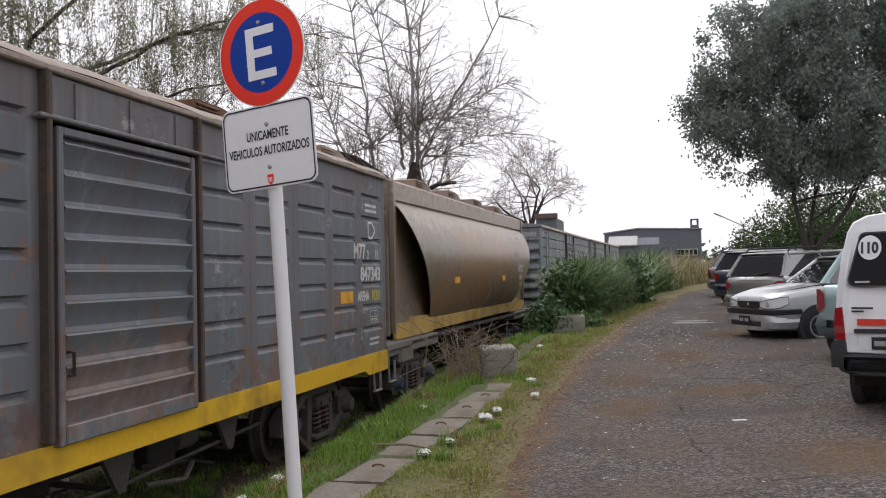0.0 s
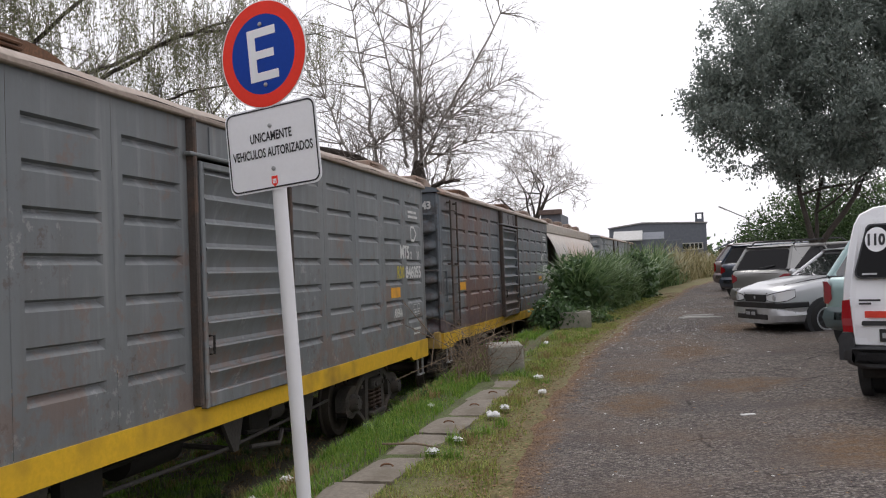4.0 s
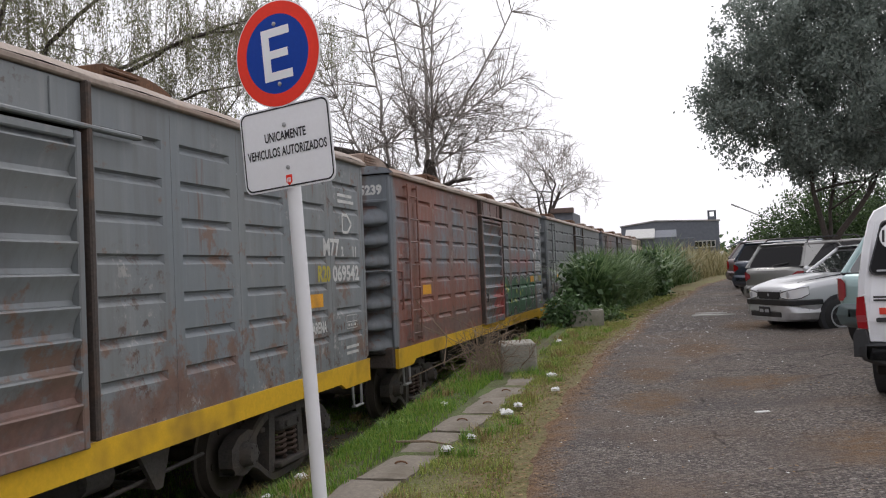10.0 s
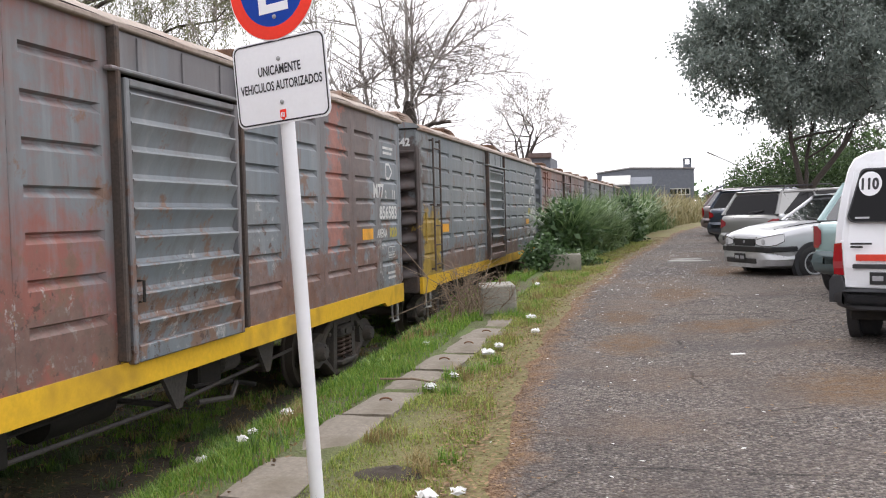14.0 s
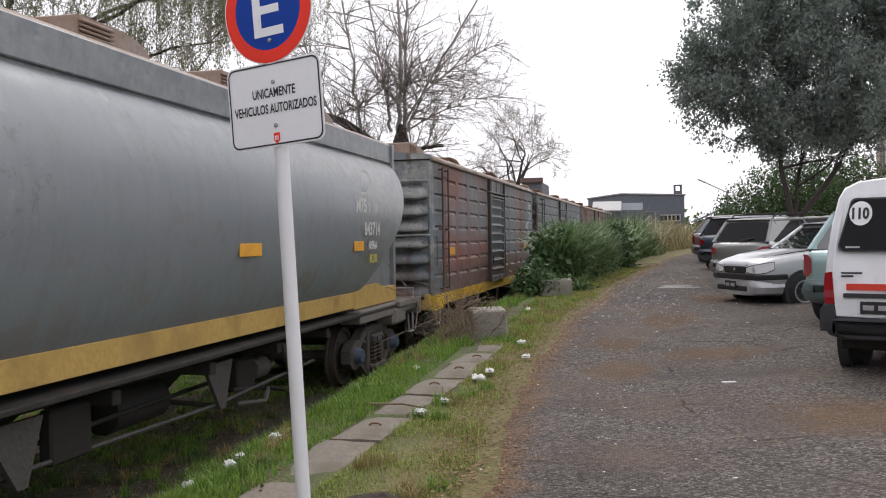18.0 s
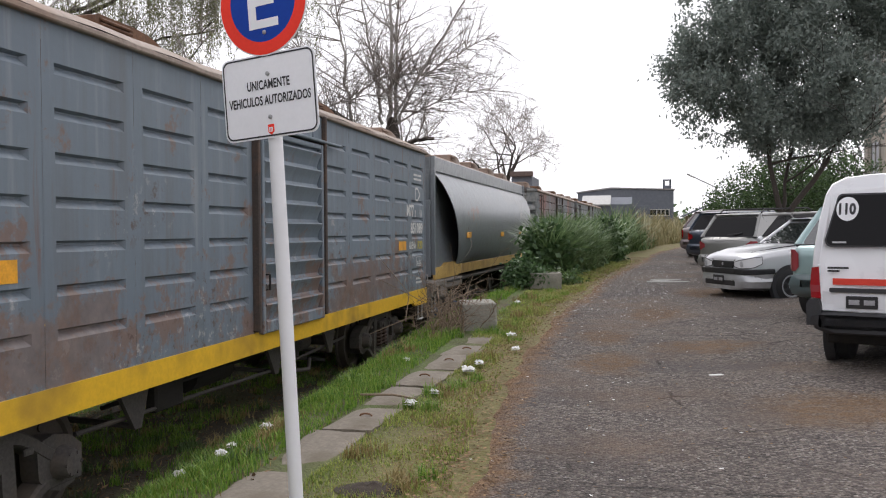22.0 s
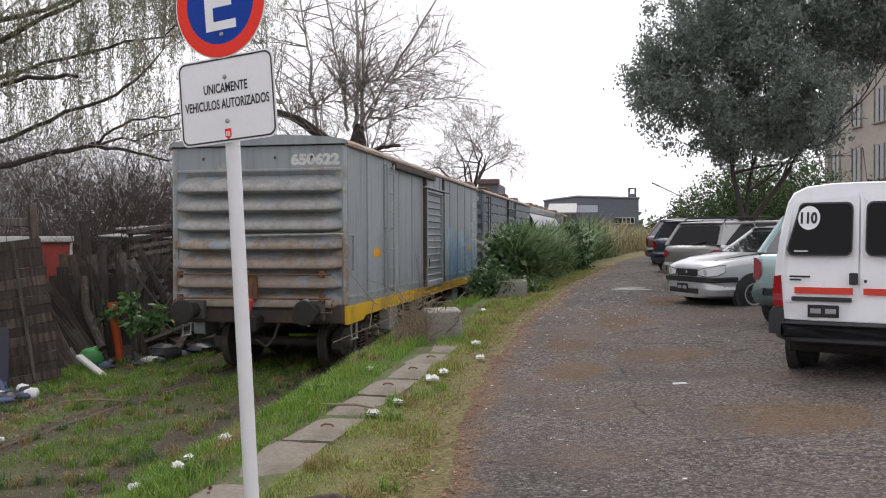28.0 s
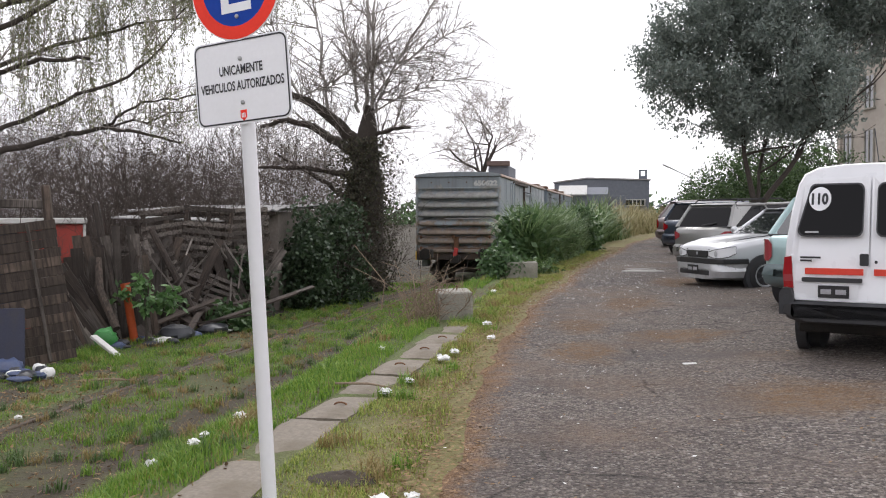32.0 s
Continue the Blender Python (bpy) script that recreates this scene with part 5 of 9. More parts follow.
def make_sign():
    base = (-1.72, 4.33)
    root = thing("parking_sign", pose(base[0], base[1], ground_height(*base) - 0.02, 0.4, -2.7, 0), "white pole with round blue parking sign and white plate", "sign")
    p = Build().lathe((0, 0, -0.3), (0, 0, 1), [(0, 0.037), (2.2, 0.037), (3.3, 0.036), (3.31, 0.03)], 20)
    part("pole", p, POLE, root, rounded=True)
    part("base_band", Build().lathe((0, 0, 0.0), (0, 0, 1), [(0, 0.0385), (0.055, 0.0385), (0.075, 0.0375)], 20), SIGN_BLACK, root, "black worn foot of the pole")
    f = pose(0, -0.052, 2.268, 0, -1.0, -15)
    pl = Build().prism(plate_outline(0.59, 0.43, 0.045), 0.0, 0.004, axis=1)
    plate = part("plate", pl, SIGN_WHITE, root, "white plate with black border", m=f)
    ring_o, ring_i = plate_outline(0.574, 0.414, 0.042), plate_outline(0.558, 0.398, 0.036)
    n = len(ring_o)
    rim = Build().add([(a, -0.002, c) for a, c in ring_o] + [(a, -0.002, c) for a, c in ring_i], [(i, (i + 1) % n, n + (i + 1) % n, n + i) for i in range(n)])
    part("border", rim, SIGN_BLACK, plate)
    for words, w, z in (("UNICAMENTE", 0.27, 0.06), ("VEHICULOS AUTORIZADOS", 0.52, -0.02)):
        part("lettering", text_mesh(words, 0.049, SIGN_BLACK, w, 0.022), SIGN_BLACK, plate, m=pose(0, -0.0022, z, 90, 0, 0))
    badge = Build().prism([(-0.019, 0.026), (0.019, 0.026), (0.019, -0.012), (0, -0.028), (-0.019, -0.012)], -0.002, 0.0, axis=1)
    part("badge", badge, SIGN_RED, plate, "small red shield", m=pose(0, 0, -0.172))
    mark = Build()
    for x in (-0.009, 0, 0.009):
        mark.box((x, -0.0035, -0.174), (0.004, 0.002, 0.02))
    mark.box((0, -0.0035, -0.163), (0.022, 0.002, 0.004))
    part("badge_mark", mark, SIGN_WHITE, plate)
    for z in (0.112, -0.108):
        part("bolt", Build().lathe((0, 0, z), (0, -1, 0), [(0, 0.012), (0.006, 0.011), (0.009, 0.006)], 10), STEEL, plate, rounded=True)
    g = pose(-0.008, -0.052, 2.748, 0, -1.3, -15)
    d = Build().lathe((0, 0, 0), (0, 1, 0), [(0, 0.276), (0.004, 0.276)], 56)
    round_ = part("disc", d, SIGN_WHITE, root, "round parking sign, red ring on blue", m=g)
    ring = Build()
    n = 56
    ring.add([(0.270 * math.cos(TAU * i / n), -0.002, 0.270 * math.sin(TAU * i / n)) for i in range(n)] + [(0.205 * math.cos(TAU * i / n), -0.002, 0.205 * math.sin(TAU * i / n)) for i in range(n)],
             [(i, (i + 1) % n, n + (i + 1) % n, n + i) for i in range(n)])
    part("ring", ring, SIGN_RED, round_)
    blue = Build().add([(0.206 * math.cos(TAU * i / n), -0.0015, 0.206 * math.sin(TAU * i / n)) for i in range(n)], [tuple(range(n))])
    part("field", blue, SIGN_BLUE, round_)
    q = ((-0.093, -0.135), (0.093, -0.135), (0.093, -0.091), (-0.043, -0.091), (-0.043, -0.021), (0.073, -0.021), (0.073, 0.021), (-0.043, 0.021), (-0.043, 0.091), (0.093, 0.091), (0.093, 0.135), (-0.093, 0.135))
    e = Build().add([(a, -0.003, c) for a, c in q], [tuple(range(12))])
    part("letter", e, SIGN_WHITE, round_, "white capital letter E")
    for z in (0.155, -0.158):
        part("bolt", Build().lathe((0, 0, z), (0, -1, 0), [(0, 0.012), (0.006, 0.011), (0.009, 0.006)], 10), STEEL, round_, rounded=True)


def slab_x(y):
    """The middle line of the cover slabs, drawing nearer to the lane."""
    return -2.16 + 0.052 * max(0.0, y - 5.0)


def slab_shape(rng, w, l, h=0.10):
    """A rough-cast slab with worn, uneven edges."""
    b = Build()
    nx, ny = 5, 8
    top = []
    for i in range(nx + 1):
        row = []
        for j in range(ny + 1):
            u, v = i / nx * 2 - 1, j / ny * 2 - 1
            rim = max(abs(u), abs(v)) ** 8
            wx = w / 2 * u + 0.010 * rng.uniform(-1, 1) * (abs(u) > 0.9)
            wy = l / 2 * v + 0.014 * rng.uniform(-1, 1) * (abs(v) > 0.9)
            row.append((wx, wy, h / 2 - 0.016 * rim - 0.004 * rng.random()))
        top.append(row)
    b.sheet(top)
    edge = [top[i][0] for i in range(nx + 1)] + [top[nx][j] for j in range(1, ny + 1)] + [top[i][ny] for i in range(nx - 1, -1, -1)] + [top[0][j] for j in range(ny - 1, 0, -1)]
    n = len(edge)
    b.add([*edge, *[(x * 0.985, y * 0.992, -h / 2) for x, y, z in edge]], [(i, (i + 1) % n, n + (i + 1) % n, n + i) for i in range(n)] + [tuple(range(2 * n - 1, n - 1, -1))])
    return b


def make_slabs():
    rng = random.Random(15)
    y, i = 2.6, 0
    while y < 10.9:
        l = 0.84 + 0.10 * rng.uniform(-1, 1)
        x = slab_x(y + l / 2) + 0.028 * rng.uniform(-1, 1)
        low = 0.030 + 0.006 * max(0.0, y - 7.5)
        z = max(ground_height(x + a, y + b) - 0.03 * (b - l / 2) for a in (-0.2, 0, 0.2) for b in (0, l / 2, l)) - low + 0.012 * rng.uniform(-1, 1)
        root = thing("concrete_slab", pose(x, y + l / 2, z, 1.72 + (1.5 if i % 2 else -1.3) + rng.uniform(-0.8, 0.8), rng.uniform(-3.0, 2.0), -3.0 + rng.uniform(-5.0, 5.0)), "dusty concrete channel cover slab lying in grass", "concrete slab", "row of cover slabs")
        part("slab", slab_shape(rng, 0.39 + 0.03 * rng.uniform(-1, 1), l - 0.03), SLAB, root)
        if i in (4, 6, 7, 8):
            h = [(0.05 * math.cos(math.pi * q / 6), 0.0, 0.048 + 0.02 * math.sin(math.pi * q / 6)) for q in range(7)]
            part("lifting_hook", Build().tube(h, 0.008, 5), RUST, root)
        y += l
        i += 1
    b = Build().box((0, 0, 0.27), (0.47, 0.60, 0.66), 0.02)
    root = thing("concrete_block", pose(-2.08, 11.98, ground_height(-2.12, 11.9) - 0.235, 0.6, -1.2, 15), "square weathered concrete block beside the track", "concrete block")
    part("block", b, CONCRETE, root)
    part("iron_pin", Build().tube([(0.05, 0.05, 0.58), (0.06, 0.05, 0.66)], 0.012, 6), RUST, root)
    t = Build()
    for c, s in (((0, -0.27, 0.2), (0.62, 0.06, 0.42)), ((0, 0.27, 0.2), (0.62, 0.06, 0.42)), ((-0.28, 0, 0.2), (0.06, 0.5, 0.42)), ((0.28, 0, 0.2), (0.06, 0.5, 0.42)), ((0, 0, 0.2), (0.5, 0.5, 0.3))):
        t.box(c, s, 0.01)
    solid("concrete_trough", t, CONCRETE, "small grey concrete trough among weeds", "trough", m=pose(-1.72, 17.8, ground_height(-1.72, 17.8) - 0.10, 0, 0, 8))


make_sign()
make_slabs()

# ---- parked vehicles
def car_paint(name, col, rough=0.28, metal=0.35):
    k = Nodes(name)
    v = k.coords()
    b = k.noise(v, 3.0, 5, 0.6)
    low = k.math("MULTIPLY", k.ramp(k.math("SUBTRACT", 0.55, k.axis(v)[2]), [(0.0, 0.0), (0.4, 0.6)]), k.ramp(k.noise(v, 7.0, 5), [(0.4, 0.2), (0.7, 1.0)]))
    c = k.mix(k.math("MULTIPLY", k.ramp(b, [(0.45, 0.0), (0.8, 1.0)]), 0.25), col, [q * 0.8 for q in col])
    c = k.mix(low, c, (0.14, 0.12, 0.10))
    k.bump(k.noise(v, 1.4, 2), 0.06, 0.05)
    return k.done(c, k.math("ADD", k.math("MULTIPLY", b, 0.2), rough - 0.08), metal, Coat_Weight=0.5)


def glass_mat(name, col=(0.02, 0.022, 0.025), clear=0.35):
    k = Nodes(name)
    return k.done(col, 0.03, 0.0, Transmission_Weight=clear, IOR=1.52, Coat_Weight=1.0, Coat_IOR=1.8, Coat_Roughness=0.03)


GLASS = glass_mat("tinted car glass")
SCREEN = Nodes("sky-mirroring windscreen glass").done((0.02, 0.022, 0.025), 0.03, 0.0, Transmission_Weight=0.35, IOR=1.52, Coat_Weight=1.0, Coat_IOR=2.4, Coat_Roughness=0.03)
DARK_GLASS = Nodes("dark tinted glass").done((0.004, 0.004, 0.005), 0.04, 0.0, Specular_IOR_Level=0.16)
RED_LENS = Nodes("red lamp lens").done((0.30, 0.010, 0.016), 0.15, 0.0, Coat_Weight=0.6)
PINK_LENS = Nodes("faded pink-red lamp lens").done((0.30, 0.045, 0.055), 0.2, 0.0, Coat_Weight=0.6)
CLEAR_LENS = Nodes("clear lamp lens").done((0.80, 0.81, 0.83), 0.15, 0.0, Coat_Weight=1.0)
PLATE_GREY = plain("grey plate print", (0.40, 0.40, 0.42), 0.5)
BLACK_TRIM = plain("black moulded trim", (0.018, 0.018, 0.02), 0.5)
BLACK_PLATE = plain("black number plate", (0.02, 0.02, 0.022), 0.5)
RIM = plain("silver wheel rim", (0.50, 0.51, 0.53), 0.4, 0.2)
SEATS = plain("dark seat cloth", (0.03, 0.03, 0.035), 0.9)
RED_TAPE = plain("red reflective tape", (0.72, 0.06, 0.035), 0.4, vary=0.1, dirty=0.1)


def table(rows, y):
    if y <= rows[0][0]:
        return rows[0][1:]
    for a, b in zip(rows, rows[1:]):
        if y <= b[0]:
            q = (y - a[0]) / (b[0] - a[0])
            q = q * q * (3 - 2 * q) * 0.6 + q * 0.4
            return [u + (w - u) * q for u, w in zip(a[1:], b[1:])]
    return rows[-1][1:]


def loft(rows, ys, section):
    b = Build()
    rings = []
    for y in ys:
        half = section(y, *table(rows, y))
        rings.append([(x, y, z) for x, z in half] + [(-x, y, z) for x, z in reversed(half[1:-1])])
    n = len(rings[0])
    b.add([p for r in rings for p in r], [(i * n + k, i * n + (k + 1) % n, (i + 1) * n + (k + 1) % n, (i + 1) * n + k) for i in range(len(rings) - 1) for k in range(n)]
          + [tuple(range(n)), tuple((len(rings) - 1) * n + k for k in range(n))])
    return b


def lower_section(y, w, lo, hi, crown):
    return [(0, lo), (w * 0.80, lo), (w * 0.95, lo + 0.04), (w, lo + 0.16), (w * 1.01, (lo + hi) / 2), (w * 0.985, hi - 0.10), (w * 0.955, hi - 0.03), (w * 0.90, hi), (w * 0.5, hi + crown), (0, hi + crown)]


def add_wheels(root, ys, half, r=0.29, t=0.10):
    for y in ys:
        for s in (-1, 1):
            # body is uncut: a dark disc stands in for the shaded arch hollow
            arch = Build().lathe((s * (half - 0.10), y, r), (s, 0, 0), [(0, r + 0.055), (0.112, r + 0.055)], 28)
            part("wheel_arch", arch, PLASTIC, root)
            wheel = part("wheel", Build().lathe((0, 0, 0), (s, 0, 0), [(-2 * t + 0.10, r * 0.6), (-2 * t + 0.10, r - 0.03), (-2 * t + 0.125, r), (0.075, r), (0.10, r - 0.03), (0.105, r * 0.66), (0.07, r * 0.62)], 28), RUBBER, root, m=pose(s * (half - 0.07), y, r), rounded=True)
            rim = Build().lathe((0, 0, 0), (s, 0, 0), [(0.06, r * 0.2), (0.075, r * 0.64), (0.095, r * 0.64), (0.098, r * 0.58), (0.07, r * 0.50), (0.082, r * 0.18), (0.088, 0.03)], 24)
            part("rim", rim, RIM, wheel, rounded=True)
            holes = Build()
            for i in range(7):
                a = TAU * i / 7
                holes.tube([(s * 0.068, r * 0.40 * math.cos(a), r * 0.40 * math.sin(a)), (s * 0.0835, r * 0.40 * math.cos(a), r * 0.40 * math.sin(a))], 0.038, 8)
            part("rim_hole", holes, RUBBER, wheel)


def plate_bars(parent, m, w=0.34, h=0.13):
    pl = part("number_plate", Build().box((0, 0, 0), (w, 0.012, h), 0.004), BLACK_PLATE, parent, "black number plate", m=m)
    bar = Build().box((0, -0.008, 0), (w * 0.34, 0.003, h * 0.40)).mesh("plate_mark", PLATE_GREY)
    for q in (-0.24, 0.24):
        part("plate_mark", bar, PLATE_GREY, pl, m=pose(q * w, 0, 0))


def hatchback(name, label, m, col, L=4.0, W=1.64, H=1.45, rack=False, estate=False, metal=0.35, lamp=PINK_LENS, wagon_tail=0.22, back=0.0, rake=0.78, tail_top=0.20, lower=None):
    """A small parked car with its rear at y = 0. Rows of the lower body: y, half width, underside, top, crown."""
    root = thing(name, m, label, "car", "cars parked beside the lane")
    paint = car_paint("car paint " + label[:12], col, metal=metal)
    w = W / 2
    rows = [(0.0, w * 0.80, 0.36, 0.86, 0.01), (0.06, w * 0.90, 0.27, 0.92, 0.01), (0.25, w * 0.975, 0.22, 0.94, 0.01), (0.8, w, 0.20, 0.95, 0.0), (2.2, w, 0.19, 0.93, 0.0),
            (L - 1.15, w, 0.19, 0.93, 0.02), (L - 0.75, w * 0.985, 0.20, 0.90, 0.05), (L - 0.28, w * 0.965, 0.22, 0.83, 0.055), (L - 0.10, w * 0.92, 0.26, 0.775, 0.045), (L - 0.03, w * 0.83, 0.30, 0.74, 0.03), (L, w * 0.70, 0.34, 0.70, 0.02)]
    ys = [0, 0.03, 0.06, 0.14, 0.25, 0.5, 0.8, 1.2, 1.7, 2.2, L - 1.5, L - 1.15, L - 1.0, L - 0.75, L - 0.5, L - 0.3, L - 0.2, L - 0.12, L - 0.06, L - 0.03, L - 0.012, L]
    body = part("body", loft(rows, ys, lower_section), paint, root, rounded=True)
    # cabin: glass box, roof, pillars
    y0, y1 = (0.10, 0.42) if estate else (0.16, 0.60)
    f0, f1 = L - 1.12 - back, L - 1.12 - rake - back
    b0, b1, z0, z1 = w * 0.90, w * 0.73, 0.93, H - 0.07
    corner = [(-b0, y0, z0), (b0, y0, z0), (b0, f0, z0), (-b0, f0, z0), (-b1, y1, z1), (b1, y1, z1), (b1, f1, z1), (-b1, f1, z1)]
    for nm, face, mat in (("side_window", (1, 2, 6, 5), DARK_GLASS if estate else GLASS), ("windscreen", (2, 3, 7, 6), SCREEN), ("side_window", (3, 0, 4, 7), GLASS)):
        part(nm, Build().add([corner[i] for i in face], [(0, 1, 2, 3)]), mat, root, "tinted window" if nm == "side_window" else "windscreen mirroring the sky")
    part("tailgate", Build().add(corner[:2] + [corner[5], corner[4]], [(0, 1, 2, 3)]), paint, root)
    pane = []
    for cu, cv, a0 in ((0.90, 0.14, -90), (0.90, 0.80, 0), (-0.90, 0.80, 90), (-0.90, 0.14, 180)):
        for i in range(6):
            a = radians(a0 + 18 * i)
            u, v = cu * 0.90 + 0.10 * math.cos(a), cv + 0.12 * math.sin(a)
            pane.append((u * (b0 + (b1 - b0) * v), y0 + (y1 - y0) * v - 0.012, z0 + (z1 - z0) * v))
    part("rear_window", Build().add(pane, [tuple(range(len(pane)))]), DARK_GLASS if estate else GLASS, root, "tinted rear window")
    inner = Build()
    for sx in (-0.36, 0.36):
        inner.box((sx, L - 2.25, 0.95), (0.46, 0.16, 0.62), 0.05)
        inner.box((sx, L - 2.27, 1.30), (0.24, 0.09, 0.16), 0.03)
    inner.box((0, 0.95, 0.92), (1.15, 0.14, 0.5), 0.05)
    inner.box((0, f0 - 0.35, 0.92), (1.2, 0.5, 0.16), 0.05)
    part("interior", inner, SEATS, root)
    roof = Build()
    rws = []
    for i in range(13):
        q = i / 12
        y = y1 - 0.05 + (f1 - y1 + 0.10) * q
        drop = 0.05 * (2 * q - 1) ** 4 + (0.03 * q if estate else 0.0)
        rws.append([(b1 * 1.03 * math.sin(radians(a)), y, z1 - 0.005 + 0.075 * math.cos(radians(a)) ** 0.6 - drop * math.cos(radians(a))) for a in (-90, -80, -60, -35, 0, 35, 60, 80, 90)])
    roof.sheet(rws)
    roof.sheet([[(p[0] * 0.99, p[1], min(p[2] - 0.02, z1 - 0.004)) for p in r] for r in rws])
    part("roof", roof, paint, root, rounded=True)
    for s in (-1, 1):
        for nm, a, b, th in (("pillar", (s * b0, y0, z0), (s * b1, y1, z1), 0.035), ("pillar", (s * b0, f0, z0), (s * b1, f1, z1), 0.026), ("pillar", (s * b0, (y0 + f0) * 0.52, z0), (s * b1, (y1 + f1) * 0.50, z1), 0.03)):
            part(nm, Build().tube([a, b], th, 8), paint if nm == "pillar" else PLASTIC, root, rounded=True)
        part("roof_rail", Build().tube([(s * b1, y1, z1), (s * b1, f1, z1)], 0.035, 8), paint, root, rounded=True)
        if estate:
            q = Build()
            q.add([(s * (b0 + 0.012), y0, z0), (s * (b0 + 0.012), y0 + wagon_tail, z0), (s * (b1 + 0.012), y1 + tail_top, z1), (s * (b1 + 0.012), y1, z1)], [(0, 1, 2, 3)])
            part("quarter_panel", q, paint, root)
        mir = Build().box((s * (w + 0.07), f0 - 0.12, 1.0), (0.16, 0.10, 0.13), 0.04)
        part("mirror", mir, paint, root, rounded=True)
        part("side_trim", Build().box((s * (w + 0.006), L / 2, 0.52), (0.02, L - 2.3, 0.07), 0.006), PLASTIC, root)
        part("door_handle", Build().box((s * (w + 0.008), L / 2 - 0.25, 0.82), (0.03, 0.15, 0.035), 0.01), PLASTIC, root)
        tail = Build()
        zt = (0.60, 0.88) if not estate else (0.66, 0.85)
        tail.sheet([[(s * w * (0.68 if estate else 0.77), -0.012, z) for z in (zt[0] + 0.06, zt[1] - 0.06)], [(s * w * 0.83, -0.006, z) for z in zt], [(s * w * 0.925, 0.05, z) for z in zt], [(s * w * 0.99, 0.13, z) for z in (zt[0] + 0.02, zt[1])], [(s * w * 1.012, 0.25, zt[0] + 0.08 if z == zt[0] else z - 0.03) for z in zt]])
        part("tail_lamp", tail, lamp, root, "red tail lamp", rounded=True)
        # lamp outline: share of the half width, set-back, bottom, top
        lamp_rows = ((0.43, 0.014, 0.615, 0.680), (0.60, 0.014, 0.590, 0.712), (0.72, 0.006, 0.585, 0.728), (0.85, -0.030, 0.590, 0.745), (0.945, -0.10, 0.605, 0.765), (0.985, -0.22, 0.660, 0.775))
        head = Build()
        head.sheet([[(s * w * k, L + d, z) for z in (lo, hi)] for k, d, lo, hi in lamp_rows])
        lens = part("headlamp", head, CLEAR_LENS, root, "clear headlamp", rounded=True)
        outline = [(s * w * k, L + d, lo) for k, d, lo, hi in lamp_rows] + [(s * w * k, L + d, hi) for k, d, lo, hi in reversed(lamp_rows)]
        part("lamp_rim", Build().tube(outline + outline[:1], 0.006, 5), PLASTIC, lens)
        part("bulb", Build().lathe((s * w * 0.70, L + 0.008, 0.655), (0, 1, 0), [(0, 0.05), (0.008, 0.045), (0.010, 0.02)], 16), RIM, lens, rounded=True)
    rearb = loft([(-0.09, w * 0.70, 0.34, 0.50, 0), (-0.03, w * 0.93, 0.28, 0.56, 0), (0.10, w * 0.99, 0.25, 0.57, 0), (0.30, w * 1.012, 0.24, 0.50, 0)], [-0.09, -0.06, -0.03, 0.03, 0.10, 0.2, 0.30], lower_section)
    low_paint = car_paint("bumper paint " + label[:12], lower, 0.4, 0.0) if lower else paint
    part("rear_bumper", rearb, low_paint, root, rounded=True)
    plan = [(L - 0.44, w * 1.0), (L - 0.15, w * 0.965), (L - 0.03, w * 0.91), (L + 0.04, w * 0.79), (L + 0.08, w * 0.56)]
    steps = [L - 0.44, L - 0.3, L - 0.15, L - 0.09, L - 0.03, L + 0.01, L + 0.04, L + 0.065, L + 0.08]
    frontb = loft([(y, k, 0.23 + 0.05 * max(0.0, y - L + 0.1), 0.51, 0) for y, k in plan], steps, lower_section)
    part("front_bumper", frontb, low_paint, root, rounded=True)
    strip = loft([(y + 0.008, k + 0.012) for y, k in plan], [y + 0.008 for y in steps], lambda y, k: [(0, 0.492), (k - 0.02, 0.492), (k, 0.505), (k, 0.562), (k - 0.02, 0.576), (0, 0.576)])
    part("bumper_strip", strip, BLACK_TRIM, root, "black bumper strip")
    part("grille", Build().prism([(-w * 0.36, 0.585), (w * 0.36, 0.585), (w * 0.415, 0.65), (w * 0.40, 0.70), (-w * 0.40, 0.70), (-w * 0.415, 0.65)], L - 0.03, L + 0.018, axis=1), BLACK_TRIM, root, "black grille")
    part("badge", Build().lathe((0, L + 0.018, 0.650), (0, 1, 0), [(0, 0.026), (0.008, 0.022)], 16), PLATE_GREY, root)
    part("air_intake", Build().box((0, L + 0.078, 0.345), (w * 1.15, 0.02, 0.085), 0.01), BLACK_TRIM, root)
    for s in (-1, 1):
        gap = Build().tube([(s * w * 0.42, L + 0.004, 0.715), (s * w * 0.64, L - 0.22, 0.84), (s * w * 0.76, L - 0.6, 0.90), (s * w * 0.82, f0 + 0.03, 0.952)], 0.009, 5)
        part("bonnet_gap", gap, BLACK_TRIM, root)
    plate_bars(root, pose(0, L + 0.10, 0.40, 0, 0, 180))
    plate_bars(root, pose(0, -0.105, 0.45))
    wipe = Build().tube([(0.0, y0 - 0.03, 0.97), (0.34, y0 + 0.03, 1.02)], 0.012, 5)
    part("wiper", wipe, PLASTIC, root)
    fw = Build()
    for a in (-0.45, 0.15):
        fw.tube([(a, f0 + 0.02, 0.965), (a + 0.5, f0 - 0.06, 1.0)], 0.011, 5)
    part("wiper", fw, PLASTIC, root)
    part("window_seal", Build().tube([(-b0, y0 - 0.005, z0), (b0, y0 - 0.005, z0)], 0.02, 6), PLASTIC, root)
    part("window_seal", Build().tube([(-b0, f0 + 0.005, z0), (b0, f0 + 0.005, z0)], 0.025, 6), PLASTIC, root)
